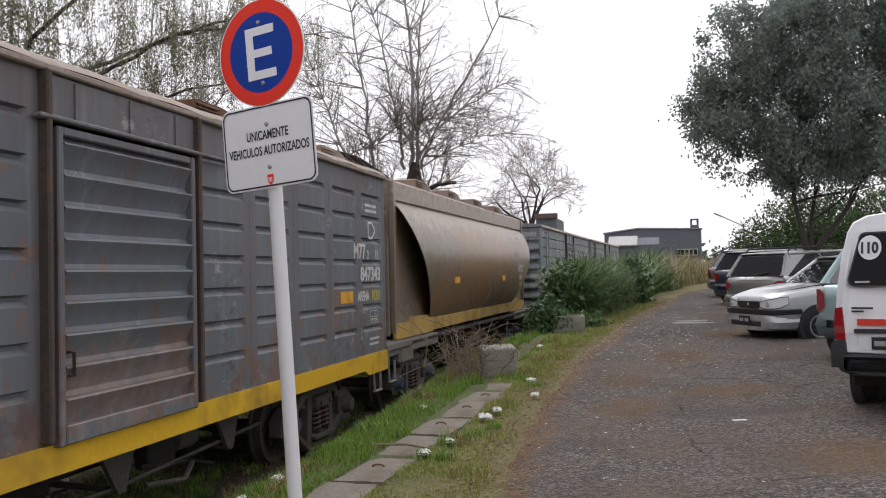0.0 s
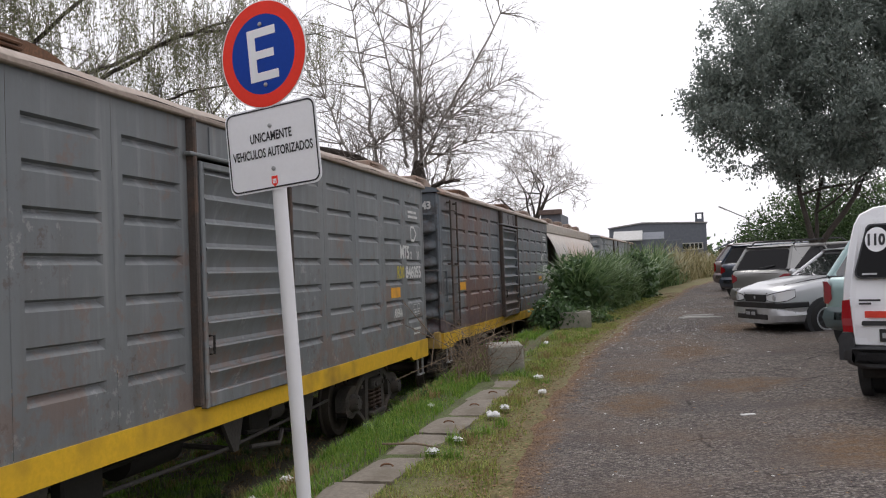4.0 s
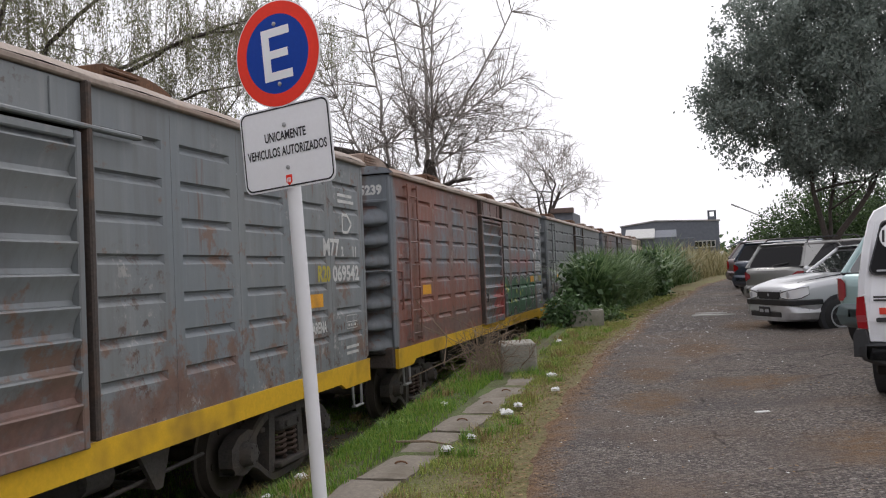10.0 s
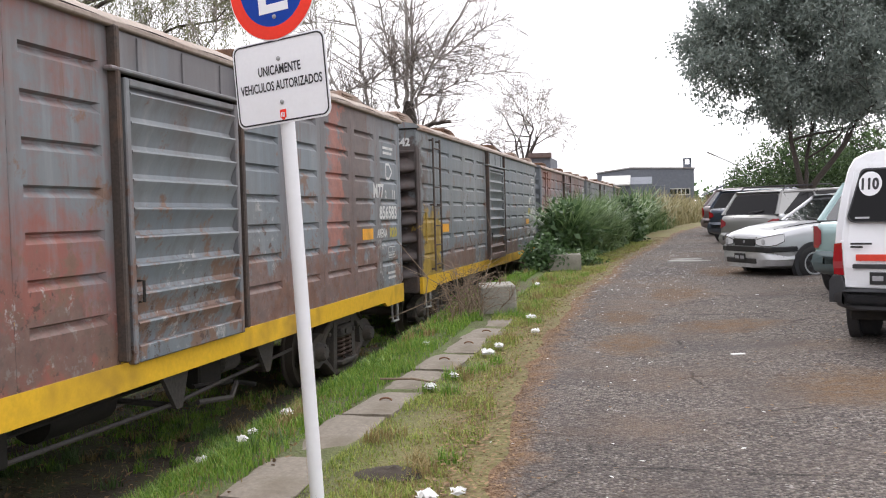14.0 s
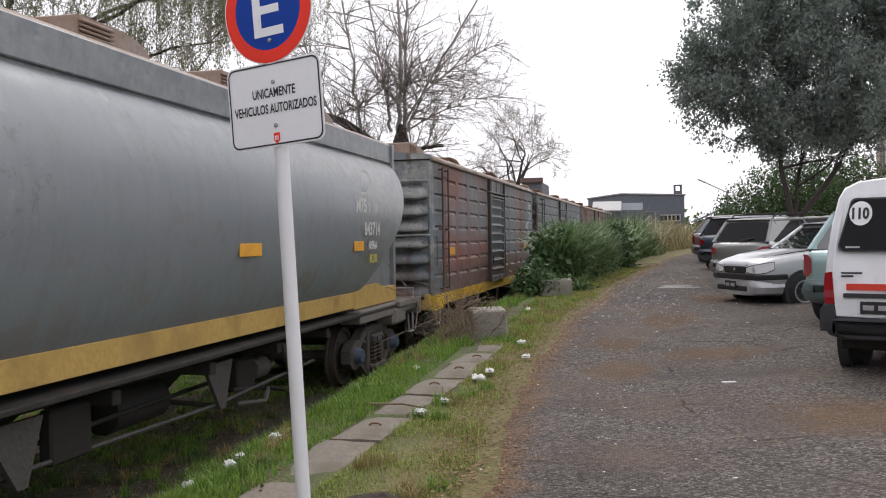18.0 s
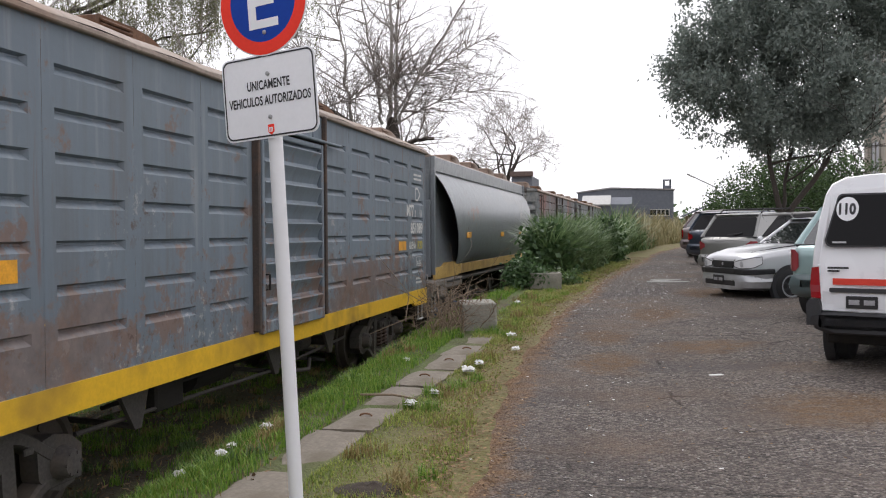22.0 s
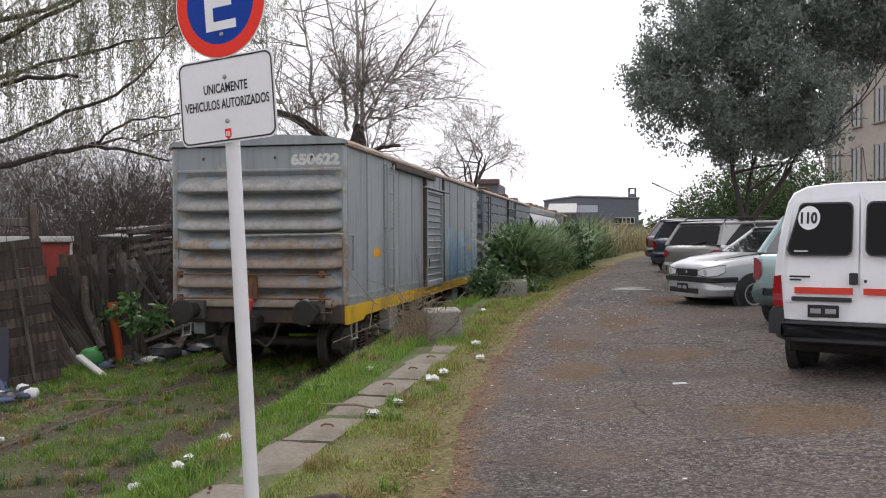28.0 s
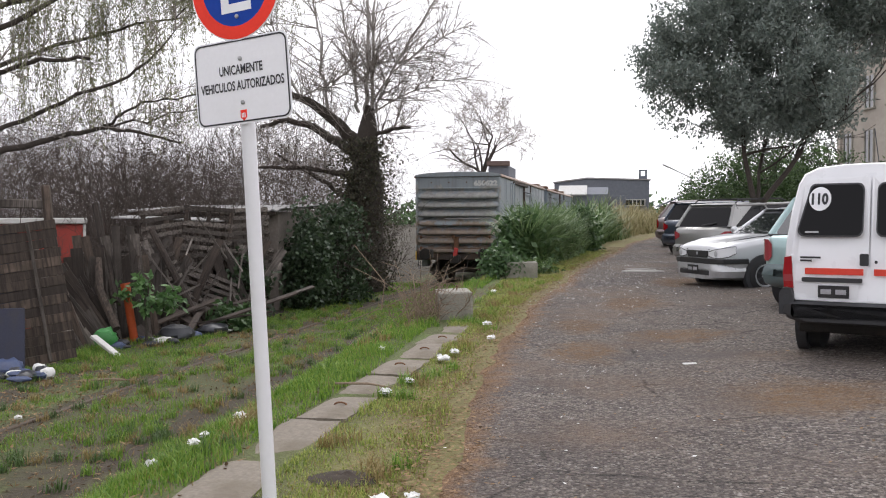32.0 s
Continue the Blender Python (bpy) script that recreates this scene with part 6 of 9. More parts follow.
    if rack:
        for s in (-1, 1):
            part("roof_rack", Build().tube([(s * b1 * 0.93, y1 + 0.1, z1 + 0.05), (s * b1 * 0.93, y1 + 0.2, z1 + 0.12), (s * b1 * 0.93, f1 - 0.3, z1 + 0.12), (s * b1 * 0.93, f1 - 0.15, z1 + 0.06)], 0.018, 6), PLASTIC, root, rounded=True)
        for y in (y1 + 0.5, f1 - 0.6):
            part("rack_bar", Build().box((0, y, z1 + 0.13), (b1 * 1.9, 0.05, 0.025), 0.008), PLASTIC, root)
    add_wheels(root, (0.72, L - 0.72), w)
    return root


def van():
    x, y = 2.27, 8.46
    root = thing("van", pose(x, y, ground_height(2.3, 9.2) - 0.015, 1.6, 0, -23) @ Matrix.Diagonal((0.845, 0.965, 0.965, 1.0)), "white delivery van with red tape stripes on its rear doors", "van", "cars parked beside the lane")
    white = car_paint("white van paint", (0.80, 0.81, 0.835), 0.28, 0.0)
    w, L = 0.86, 4.1

    def lean(z):
        return 0.17 * max(0.0, z - 1.02) / 0.75 + 0.10 * max(0.0, z - 1.70) ** 2 / 0.03

    outline = [(0, 0.40), (0.72, 0.40), (0.80, 0.46), (0.845, 0.62), (0.86, 0.90), (0.845, 1.12), (0.80, 1.43), (0.745, 1.66), (0.69, 1.755), (0.56, 1.815), (0.3, 1.84), (0, 1.845)]
    b = Build()
    rings = []
    for yy, k in ((0.0, 0.965), (0.02, 0.985), (0.06, 0.998), (0.14, 1.0), (0.5, 1.0), (1.2, 1.0), (2.0, 1.0), (2.7, 0.99)):
        q = min(1.0, max(0.0, 1 - yy / 2.0))
        ring = [(px * k, yy + lean(pz) * q, 0.40 + (pz - 0.40) * (0.994 if k < 0.97 else 1)) for px, pz in outline]
        rings.append(ring + [(-a, c, d) for a, c, d in reversed(ring[1:-1])])
    n = len(rings[0])
    b.add([p for r in rings for p in r], [(i * n + k, i * n + (k + 1) % n, (i + 1) * n + (k + 1) % n, (i + 1) * n + k) for i in range(len(rings) - 1) for k in range(n)] + [tuple(range(n)), tuple((len(rings) - 1) * n + k for k in range(n))])
    part("body", b, white, root, rounded=True)
    hood = loft([(2.6, 0.84, 0.30, 1.05, 0.03), (3.5, 0.82, 0.30, 0.98, 0.05), (4.0, 0.74, 0.32, 0.82, 0.03), (4.1, 0.6, 0.36, 0.7, 0.0)], [2.6, 3.0, 3.5, 3.8, 4.0, 4.06, 4.1], lower_section)
    part("bonnet", hood, white, root, rounded=True)
    ws = Build().add([(-0.78, 3.25, 1.05), (0.78, 3.25, 1.05), (0.68, 2.68, 1.70), (-0.68, 2.68, 1.70)], [(0, 1, 2, 3)])
    part("windscreen", ws, GLASS, root)
    for s in (-1, 1):
        part("side_window", Build().add([(s * 0.865, 1.75, 1.10), (s * 0.865, 2.9, 1.10), (s * 0.77, 2.6, 1.58), (s * 0.77, 1.75, 1.58)], [(0, 1, 2, 3)]), DARK_GLASS, root)

    def skin(pts, out, thick=0.008):
        q = Build()
        m = len(pts)
        q.add([(a, lean(c) - out, c) for a, c in pts] + [(a, lean(c) - out + thick, c) for a, c in pts], [(i, (i + 1) % m, m + (i + 1) % m, m + i) for i in range(m)] + [tuple(range(m)), tuple(range(2 * m - 1, m - 1, -1))])
        return q

    def rounded_quad(x0, x1, t0, t1, z0, z1, r=0.07, n=5):
        out = []
        for cx, cz, a0 in ((x1, z0, -90), (t1, z1, 0), (t0, z1, 90), (x0, z0, 180)):
            sx, sz = (-1 if cx > (x0 + x1) / 2 else 1), (1 if cz == z0 else -1)
            for i in range(n + 1):
                a = radians(a0 + 90 * i / n)
                out.append((cx + sx * r + r * math.cos(a), cz + sz * r + r * math.sin(a)))
        return out

    for s in (-1, 1):
        x_in, x_low, x_top = 0.008, 0.735, 0.665
        pts = [(s * x_in, 0.56), (s * x_low, 0.56), (s * 0.755, 0.75), (s * 0.765, 1.05), (s * 0.72, 1.42), (s * x_top, 1.66), (s * 0.60, 1.712), (s * x_in, 1.722)]
        door = part("rear_door", skin(pts, 0.012), white, root, "white rear door")
        a, c = (0.075, 0.70)
        win = rounded_quad(0.075, 0.70, 0.075, 0.60, 1.175, 1.645, 0.06)
        part("door_window", skin([(s * u, v) for u, v in win], 0.020), DARK_GLASS, door, "dark tinted window")
        rim_o = rounded_quad(0.062, 0.717, 0.062, 0.615, 1.16, 1.66, 0.065)
        part("window_seal", skin([(s * u, v) for u, v in rim_o], 0.016), PLASTIC, door)
        tape = [(s * 0.05, 0.805), (s * 0.63, 0.805), (s * 0.63, 0.865), (s * 0.05, 0.865)]
        part("tape_stripe", skin(tape, 0.016, 0.004), RED_TAPE, door, "red reflective tape")
        part("hinge", Build().box((s * 0.765, lean(0.95) - 0.01, 0.95), (0.03, 0.03, 0.09), 0.008), white, door)
        lamp = [(s * 0.745, 0.67), (s * 0.845, 0.68), (s * 0.855, 0.80), (s * 0.84, 0.965), (s * 0.765, 0.975), (s * 0.755, 0.80)]
        lp = part("tail_lamp", skin(lamp, 0.03, 0.09), RED_LENS, root, "tall red tail lamp")
        clear = [(s * 0.755, 0.735), (s * 0.85, 0.735), (s * 0.852, 0.80), (s * 0.757, 0.80)]
        part("lamp_lens", skin(clear, 0.034, 0.01), PINK_LENS, lp)
    part("door_handle", skin(rounded_quad(-0.085, 0.0, -0.085, 0.0, 0.895, 1.005, 0.012), 0.03, 0.02), PLASTIC, root)
    part("lock", Build().lathe((0.07, -0.012, 0.93), (0, -1, 0), [(0, 0.016), (0.006, 0.014)], 10), PLASTIC, root)
    part("plate_lamp_bar", skin(rounded_quad(-0.66, -0.06, -0.66, -0.06, 0.735, 0.775, 0.012), 0.035, 0.03), PLASTIC, root)
    recess = skin(rounded_quad(-0.62, -0.10, -0.62, -0.10, 0.58, 0.735, 0.03), 0.0145, 0.004)
    part("plate_recess", recess, white, root)
    plate_bars(root, pose(-0.34, -0.026, 0.645), 0.31, 0.115)
    part("sticker", skin([(-0.64, 1.195), (-0.50, 1.195), (-0.50, 1.211), (-0.64, 1.211)], 0.024, 0.003), RIM, root)
    for z, w2 in ((0.955, 0.21), (0.925, 0.12)):
        part("maker_mark", skin([(-0.68, z), (-0.68 + w2, z), (-0.68 + w2, z + 0.018), (-0.68, z + 0.018)], 0.018, 0.004), PLASTIC, root)
    n = 32
    ring = [(-0.50 + 0.112 * math.cos(TAU * i / n), 1.515 + 0.112 * math.sin(TAU * i / n)) for i in range(n)]
    circ = part("speed_disc", skin(ring, 0.024, 0.003), SIGN_WHITE, root, "white speed limit disc")
    tilt = math.degrees(math.atan(0.17 / 0.75))
    part("lettering", text_mesh("110", 0.115, SIGN_BLACK, 0.170, 0.045), SIGN_BLACK, circ, m=pose(-0.50, lean(1.515) - 0.0285, 1.515, 90 - tilt, 0, 0))
    bump = loft([(-0.14, 0.74, 0.37, 0.50, 0.0), (-0.10, 0.82, 0.35, 0.53, 0.0), (0.0, 0.865, 0.34, 0.55, 0.0), (0.30, 0.88, 0.34, 0.56, 0.0)], [-0.14, -0.12, -0.10, -0.05, 0.0, 0.1, 0.3], lower_section)
    part("rear_bumper", bump, PLASTIC, root, "dark grey plastic bumper", rounded=True)
    for s in (-1, 1):
        horn = Build().prism([(s * 0.72, 0.42), (s * 0.885, 0.42), (s * 0.885, 0.62), (s * 0.85, 0.672), (s * 0.765, 0.672), (s * 0.74, 0.60)], -0.075, 0.20, axis=1)
        part("bumper_end", horn, PLASTIC, root, "dark grey plastic bumper")
    part("side_strip", Build().box((-0.868, 1.6, 0.60), (0.03, 2.4, 0.10), 0.01), PLASTIC, root)
    part("underside", Build().box((0, 2.0, 0.32), (1.5, 3.6, 0.20), 0.02), UNDER, root)
    part("antenna", Build().tube([(-0.18, 1.9, 1.8), (-0.20, 1.6, 2.25)], 0.006, 5), PLASTIC, root)
    add_wheels(root, (0.72, 3.35), w - 0.05, 0.31, 0.14)
    return root


van()
hatchback("car", "pale mint green hatchback, its rear bumper to the lane", pose(2.62, 11.85, ground_height(2.6, 13) - 0.01, 1.7, 0, -36), (0.33, 0.46, 0.46), H=1.46, metal=0.2, lower=(0.085, 0.125, 0.130))
hatchback("car", "dusty silver hatchback parked nose to the lane", pose(5.24, 17.2, ground_height(3.0, 16.6) - 0.05, -1.2, 0, 114), (0.52, 0.53, 0.545), L=4.1, H=1.41, metal=0.35, back=0.0, rake=0.56)
hatchback("car", "grey estate car with black roof rack", pose(1.95, 19.9, ground_height(2.3, 21.0) - 0.02, 1.7, 0, -45), (0.30, 0.30, 0.29), L=4.3, W=1.60, H=1.46, rack=True, estate=True, metal=0.5, wagon_tail=0.14, tail_top=0.62)
hatchback("car", "dark blue hatchback, its rear bumper to the lane", pose(2.05, 24.8, ground_height(2.4, 26) - 0.01, 1.7, 0, -40), (0.055, 0.07, 0.10), H=1.44, lamp=RED_LENS, estate=True)
hatchback("car", "dark maroon car with pale roof at the row's end", pose(2.05, 28.2, ground_height(2.4, 29) - 0.01, 1.7, 0, -40), (0.20, 0.16, 0.16), H=1.46, lamp=RED_LENS)

# ---- trees, bushes, grass
def quads_mesh(name, corners, material):
    """A mesh of loose four-cornered pieces from an array (n, 4, 3)."""
    n = len(corners)
    me = bpy.data.meshes.new(name)
    me.vertices.add(4 * n)
    me.vertices.foreach_set("co", corners.astype(np.float32).ravel())
    me.loops.add(4 * n)
    me.loops.foreach_set("vertex_index", np.arange(4 * n, dtype=np.int32))
    me.polygons.add(n)
    me.polygons.foreach_set("loop_start", np.arange(0, 4 * n, 4, dtype=np.int32))
    me.update(calc_edges=True)
    me.materials.append(material)
    return me


def unit(v):
    return v / np.maximum(np.linalg.norm(v, axis=-1, keepdims=True), 1e-6)


def leaf_quads(rng, centres, length, width, droop=0.3, spread=1.0):
    """Pointed leaves: a long axis that hangs a little, and a width across it."""
    n = len(centres)
    axis = rng.normal(size=(n, 3)) * spread
    axis[:, 2] -= droop
    axis = unit(axis)
    side = unit(np.cross(axis, rng.normal(size=(n, 3))))
    l = length * rng.uniform(0.6, 1.25, (n, 1))
    w = width * rng.uniform(0.6, 1.25, (n, 1))
    base = centres
    return np.stack([base, base + axis * l * 0.45 + side * w, base + axis * l, base + axis * l * 0.45 - side * w], 1)


def grow(rng, pos, way, length, radius, depth, out, tips, up=0.1, spread=0.6, shrink=0.72, kids=(2, 3), wiggle=0.12, stop=0.004, thin=0.6):
    """A branch of several bends, then its children. out: (points, radii) by depth."""
    n = 4 if depth > 1 else 3
    pts, rad = [pos.copy()], [radius]
    p, d = pos.copy(), way.copy()
    for i in range(n):
        d = unit(d + rng.normal(size=3) * wiggle + np.array([0, 0, up]) * 0.5)
        p = p + d * length / n
        pts.append(p.copy())
        rad.append(radius * (1 - (1 - thin) * (i + 1) / n))
    out.append((depth, pts, rad))
    if depth == 0:
        tips.append((p, d))
        return
    tips.append((p, d)) if depth == 1 else None
    for _ in range(rng.integers(kids[0], kids[1] + 1)):
        k = rng.integers(max(1, n - 2), n + 1)
        away = unit(d + rng.normal(size=3) * spread + np.array([0, 0, up]))
        grow(rng, pts[k], away, length * shrink * rng.uniform(0.75, 1.2), max(stop, rad[k] * rng.uniform(0.55, 0.8)), depth - 1, out, tips, up, spread, shrink, kids, wiggle, stop, thin)


def branches(out, thick):
    """Two meshes' worth of tubes: the thick limbs, and the twigs."""
    a, b = Build(), Build()
    for depth, pts, rad in out:
        if depth >= thick:
            a.tube(pts, rad, 7, cap=False)
        else:
            b.tube(pts, rad, 3 if depth == 0 else 4, cap=False)
    return a, b


def fast_mesh(b, name, material):
    me = bpy.data.meshes.new(name)
    me.from_pydata(b.v, [], b.f)
    me.shade_smooth()
    me.materials.append(material)
    return me


def bare_tree(seed, x, y, height, limbs, label, trunk_r=0.3, trunk_h=0.28, depth=5, spread=0.42, material=PALE_BARK, lean=(0, 0), bark=BARK, up=0.12, z=None, kids=(2, 3), twig=0.006, lo_branches=0, group="bare winter trees"):
    rng = np.random.default_rng(seed)
    z = ground_height(x, y) - 0.1 if z is None else z
    root = thing("tree", pose(x, y, z), label, "tree", group)
    out, tips = [], []
    h = height * trunk_h
    pts = [np.array([lean[0] * q + 0.10 * noise.noise((q * 3, seed, 0)), lean[1] * q + 0.10 * noise.noise((q * 3, seed, 5)), h * q]) for q in np.linspace(0, 1, 7)]
    out.append((99, pts, [trunk_r * (1.35 - 0.5 * q) if q < 0.2 else trunk_r * (1.12 - 0.28 * q) for q in np.linspace(0, 1, 7)]))
    for i in range(limbs):
        a = TAU * (i + rng.uniform(-0.25, 0.25)) / limbs
        out_ = rng.uniform(0.25, 0.95)
        way = unit(np.array([math.cos(a) * out_, math.sin(a) * out_, rng.uniform(0.5, 1.1)]))
        grow(rng, pts[-1] - np.array([0, 0, rng.uniform(0, h * 0.25)]), way, height * rng.uniform(0.20, 0.30), trunk_r * rng.uniform(0.38, 0.6), depth, out, tips, up, spread, 0.74, kids, 0.11, twig)
    for i in range(lo_branches):
        a = TAU * rng.uniform()
        way = unit(np.array([math.cos(a), math.sin(a), rng.uniform(-0.15, 0.35)]))
        grow(rng, pts[rng.integers(3, 6)], way, height * rng.uniform(0.16, 0.26), trunk_r * rng.uniform(0.2, 0.35), depth - 1, out, tips, 0.02, spread * 1.1, 0.74, kids, 0.14, twig)
    a, b = branches(out, depth - 1)
    trunk = part("trunk", fast_mesh(a, "trunk", bark), bark, root)
    tagged(part("twig_crown", fast_mesh(b, "twig_crown", material), material, root, "bare grey twigs"), kind="stuff")
    return root, tips, np.array([x, y, z])


LEAF_DARK = leafy("dark evergreen leaves", (0.150, 0.188, 0.165), (0.265, 0.300, 0.268), 0.45, 0.42)
LEAF_GREEN = leafy("mid green leaves", (0.042, 0.088, 0.025), (0.12, 0.19, 0.055), 0.5, 0.35)
LEAF_CASTOR = leafy("castor leaves", (0.05, 0.11, 0.035), (0.13, 0.24, 0.08), 0.42, 0.3)
LEAF_IVY = leafy("ivy shrub leaves", (0.022, 0.044, 0.020), (0.065, 0.10, 0.048), 0.45, 0.25)
LEAF_BUSH = leafy("broad bush leaves", (0.036, 0.078, 0.028), (0.095, 0.165, 0.060), 0.45, 0.3)
REED = leafy("reed blades", (0.050, 0.105, 0.034), (0.23, 0.32, 0.14), 0.38, 0.3)
REED_DRY = leafy("dry reed blades", (0.20, 0.19, 0.09), (0.33, 0.28, 0.15), 0.7, 0.3)
GRASS = leafy("grass blades", (0.070, 0.180, 0.018), (0.25, 0.36, 0.060), 0.55, 0.4)
LEAF_SHRUB = leafy("dark shrub leaves", (0.030, 0.062, 0.020), (0.088, 0.145, 0.045), 0.5, 0.3)
VERGE_GRASS = leafy("worn verge grass", (0.125, 0.195, 0.032), (0.42, 0.45, 0.13), 0.6, 0.4)
DRY_GRASS = leafy("dry grass blades", (0.20, 0.15, 0.06), (0.34, 0.27, 0.12), 0.8, 0.3)
WILLOW = leafy("willow leaves", (0.125, 0.14, 0.070), (0.27, 0.27, 0.15), 0.6, 0.5)
LITTER = leafy("fallen leaves", (0.11, 0.07, 0.04), (0.32, 0.205, 0.11), 0.9, 0.1)
LOW_GROUND = RAIL_Z - 0.05
TWIG = plain("brown-grey fine twigs", (0.36, 0.32, 0.29), 0.95, vary=0.4, scale=5, dirty=0.3)
IVY = leafy("dark ivy", (0.030, 0.034, 0.018), (0.085, 0.075, 0.045), 0.6, 0.2)
DEAD = plain("dry brown stalks", (0.28, 0.21, 0.15), 0.95, vary=0.4)
THICKET = plain("brown thicket twigs", (0.085, 0.066, 0.056), 0.95, vary=0.4)


def evergreen(x, y):
    rng = np.random.default_rng(5)
    z = ground_height(x, y) - 0.1
    root = thing("tree", pose(x, y, z), "broad evergreen tree with dark glossy leaves", "tree")
    out, tips = [], []
    fork = 1.95 - z
    stem = [np.array([-0.02 - 0.09 * q + 0.03 * math.sin(q * 5), 0, fork * q]) for q in np.linspace(0, 1, 6)]
    out.append((99, stem, [0.14, 0.115, 0.10, 0.098, 0.098, 0.10]))
    for dx, dy, dz, l, r in ((-0.16, 0.1, 1.0, 1.7, 0.070), (0.62, -0.1, 0.75, 2.1, 0.072), (0.18, 0.35, 1.0, 2.0, 0.05)):
        grow(rng, stem[-1] - np.array([0, 0, 0.1]), unit(np.array([dx, dy, dz])), l, r, 5, out, tips, 0.08, 0.5, 0.74, (2, 3), 0.10, 0.008)
    a, b = branches(out, 2)
    part("trunk", fast_mesh(a, "trunk", BARK), BARK, root)
    tagged(part("twig_crown", fast_mesh(b, "twig_crown", BARK), BARK, root), kind="stuff")
    lobes = ((0.3, 0.3, 5.0, 2.1, 2.3, 2.1), (-1.2, 0.2, 4.2, 1.55, 1.6, 1.2), (-0.9, -0.4, 5.9, 1.6, 1.5, 1.2), (2.7, -0.2, 6.2, 1.8, 1.8, 1.2), (1.2, 0.4, 7.1, 2.1, 1.9, 1.3), (3.0, 0.6, 6.3, 1.6, 1.6, 1.3), (0.3, -1.2, 4.1, 1.5, 1.2, 1.1), (-1.9, 0.5, 4.9, 0.9, 1.0, 0.8), (-0.1, 0.3, 3.4, 1.1, 1.2, 0.6), (1.2, 0.2, 3.4, 0.8, 1.0, 0.5))
    clumps = []
    for cx, cy, cz, rx, ry, rz in lobes:
        m = int(62 * rx * rz)
        way = unit(rng.normal(size=(m, 3)))
        clumps.append(np.array([cx, cy, cz]) + way * rng.uniform(0.05, 1, (m, 1)) ** 0.45 * np.array([rx, ry, rz]))
    clumps = np.concatenate(clumps)
    clumps = clumps[clumps[:, 2] > 2.65 + 0.25 * np.maximum(0, clumps[:, 0] - 1.0)]
    # a few real gaps to the sky
    for gx, gz, r in ((-0.35, 4.35, 0.34), (-0.75, 4.75, 0.22), (0.1, 3.9, 0.2), (-1.3, 3.7, 0.25)):
        clumps = clumps[np.hypot(clumps[:, 0] - gx, clumps[:, 2] - gz) > r]
    n = 115
    cs = np.repeat(clumps, n, 0) + rng.normal(size=(len(clumps) * n, 3)) * rng.uniform(0.09, 0.17, (len(clumps), 1)).repeat(n, 0)
    part("crown", quads_mesh("crown", leaf_quads(rng, cs, 0.105, 0.024, 0.75), LEAF_DARK), LEAF_DARK, root, "dense dark green foliage")


def leafy_bush(seed, x, y, rx, ry, rz, n, material, label, leaf=(0.12, 0.035), stems=14, name="bush", lift=0.0):
    rng = np.random.default_rng(seed)
    z = ground_height(x, y) - 0.05 + lift
    root = thing(name, pose(x, y, z), label, "bush")
    b = Build()
    k = max(6, n // 40)
    way = unit(rng.normal(size=(k, 3)))
    way[:, 2] = np.abs(way[:, 2])
    clumps = way * np.array([rx, ry, rz]) * rng.uniform(0.25, 1.0, (k, 1)) ** 0.5
    for p in clumps[rng.permutation(k)[:stems]]:
        b.tube([(p[0] * 0.1, p[1] * 0.1, 0), (p[0] * 0.5, p[1] * 0.5, p[2] * 0.65), tuple(p)], [0.03, 0.018, 0.006], 4, cap=False)
    part("stems", fast_mesh(b, "stems", BARK), BARK, root)
    cs = np.repeat(clumps, 40, 0) + rng.normal(size=(k * 40, 3)) * min(0.15, 0.16 * (rx + rz) / 2)
    cs = cs[cs[:, 2] > 0.02]
    part("leaves", quads_mesh("leaves", leaf_quads(rng, cs, leaf[0], leaf[1], 0.4), material), material, root)
    return root


def blades(rng, base, height, width, bow, seg=3):
    """Arching blades as strips: base (n, 3)."""
    n = len(base)
    a = rng.uniform(0, TAU, n)
    out = np.stack([np.cos(a), np.sin(a), np.zeros(n)], 1)
    side = np.stack([-np.sin(a), np.cos(a), np.zeros(n)], 1)
    h = height * rng.uniform(0.55, 1.2, (n, 1))
    k = bow * rng.uniform(0.3, 1.3, (n, 1))
    w = width * rng.uniform(0.7, 1.3, (n, 1))
    cols = []
    for i in range(seg):
        ps = []
        for q in (i / seg, (i + 1) / seg):
            c = base + np.array([0, 0, 1.0]) * h * (q - 0.35 * k * q * q) + out * h * k * q * q * 0.8
            ww = w * (1 - q) ** 0.6 * (1 if q < 1 else 0)
            ps.append((c - side * ww, c + side * ww))
        cols.append(np.stack([ps[0][0], ps[0][1], ps[1][1], ps[1][0]], 1))
    return np.concatenate(cols)


def foot_x(y):
    """The foot of the reeds beside the lane."""
    return road_left(y) - 0.62 - 0.25 * smooth(24, 17, y)


def reed_back(y):
    """Where the reeds end towards the track."""
    return max(TRACK_X + bend(y) + 1.75, -0.105 * y + 0.12)


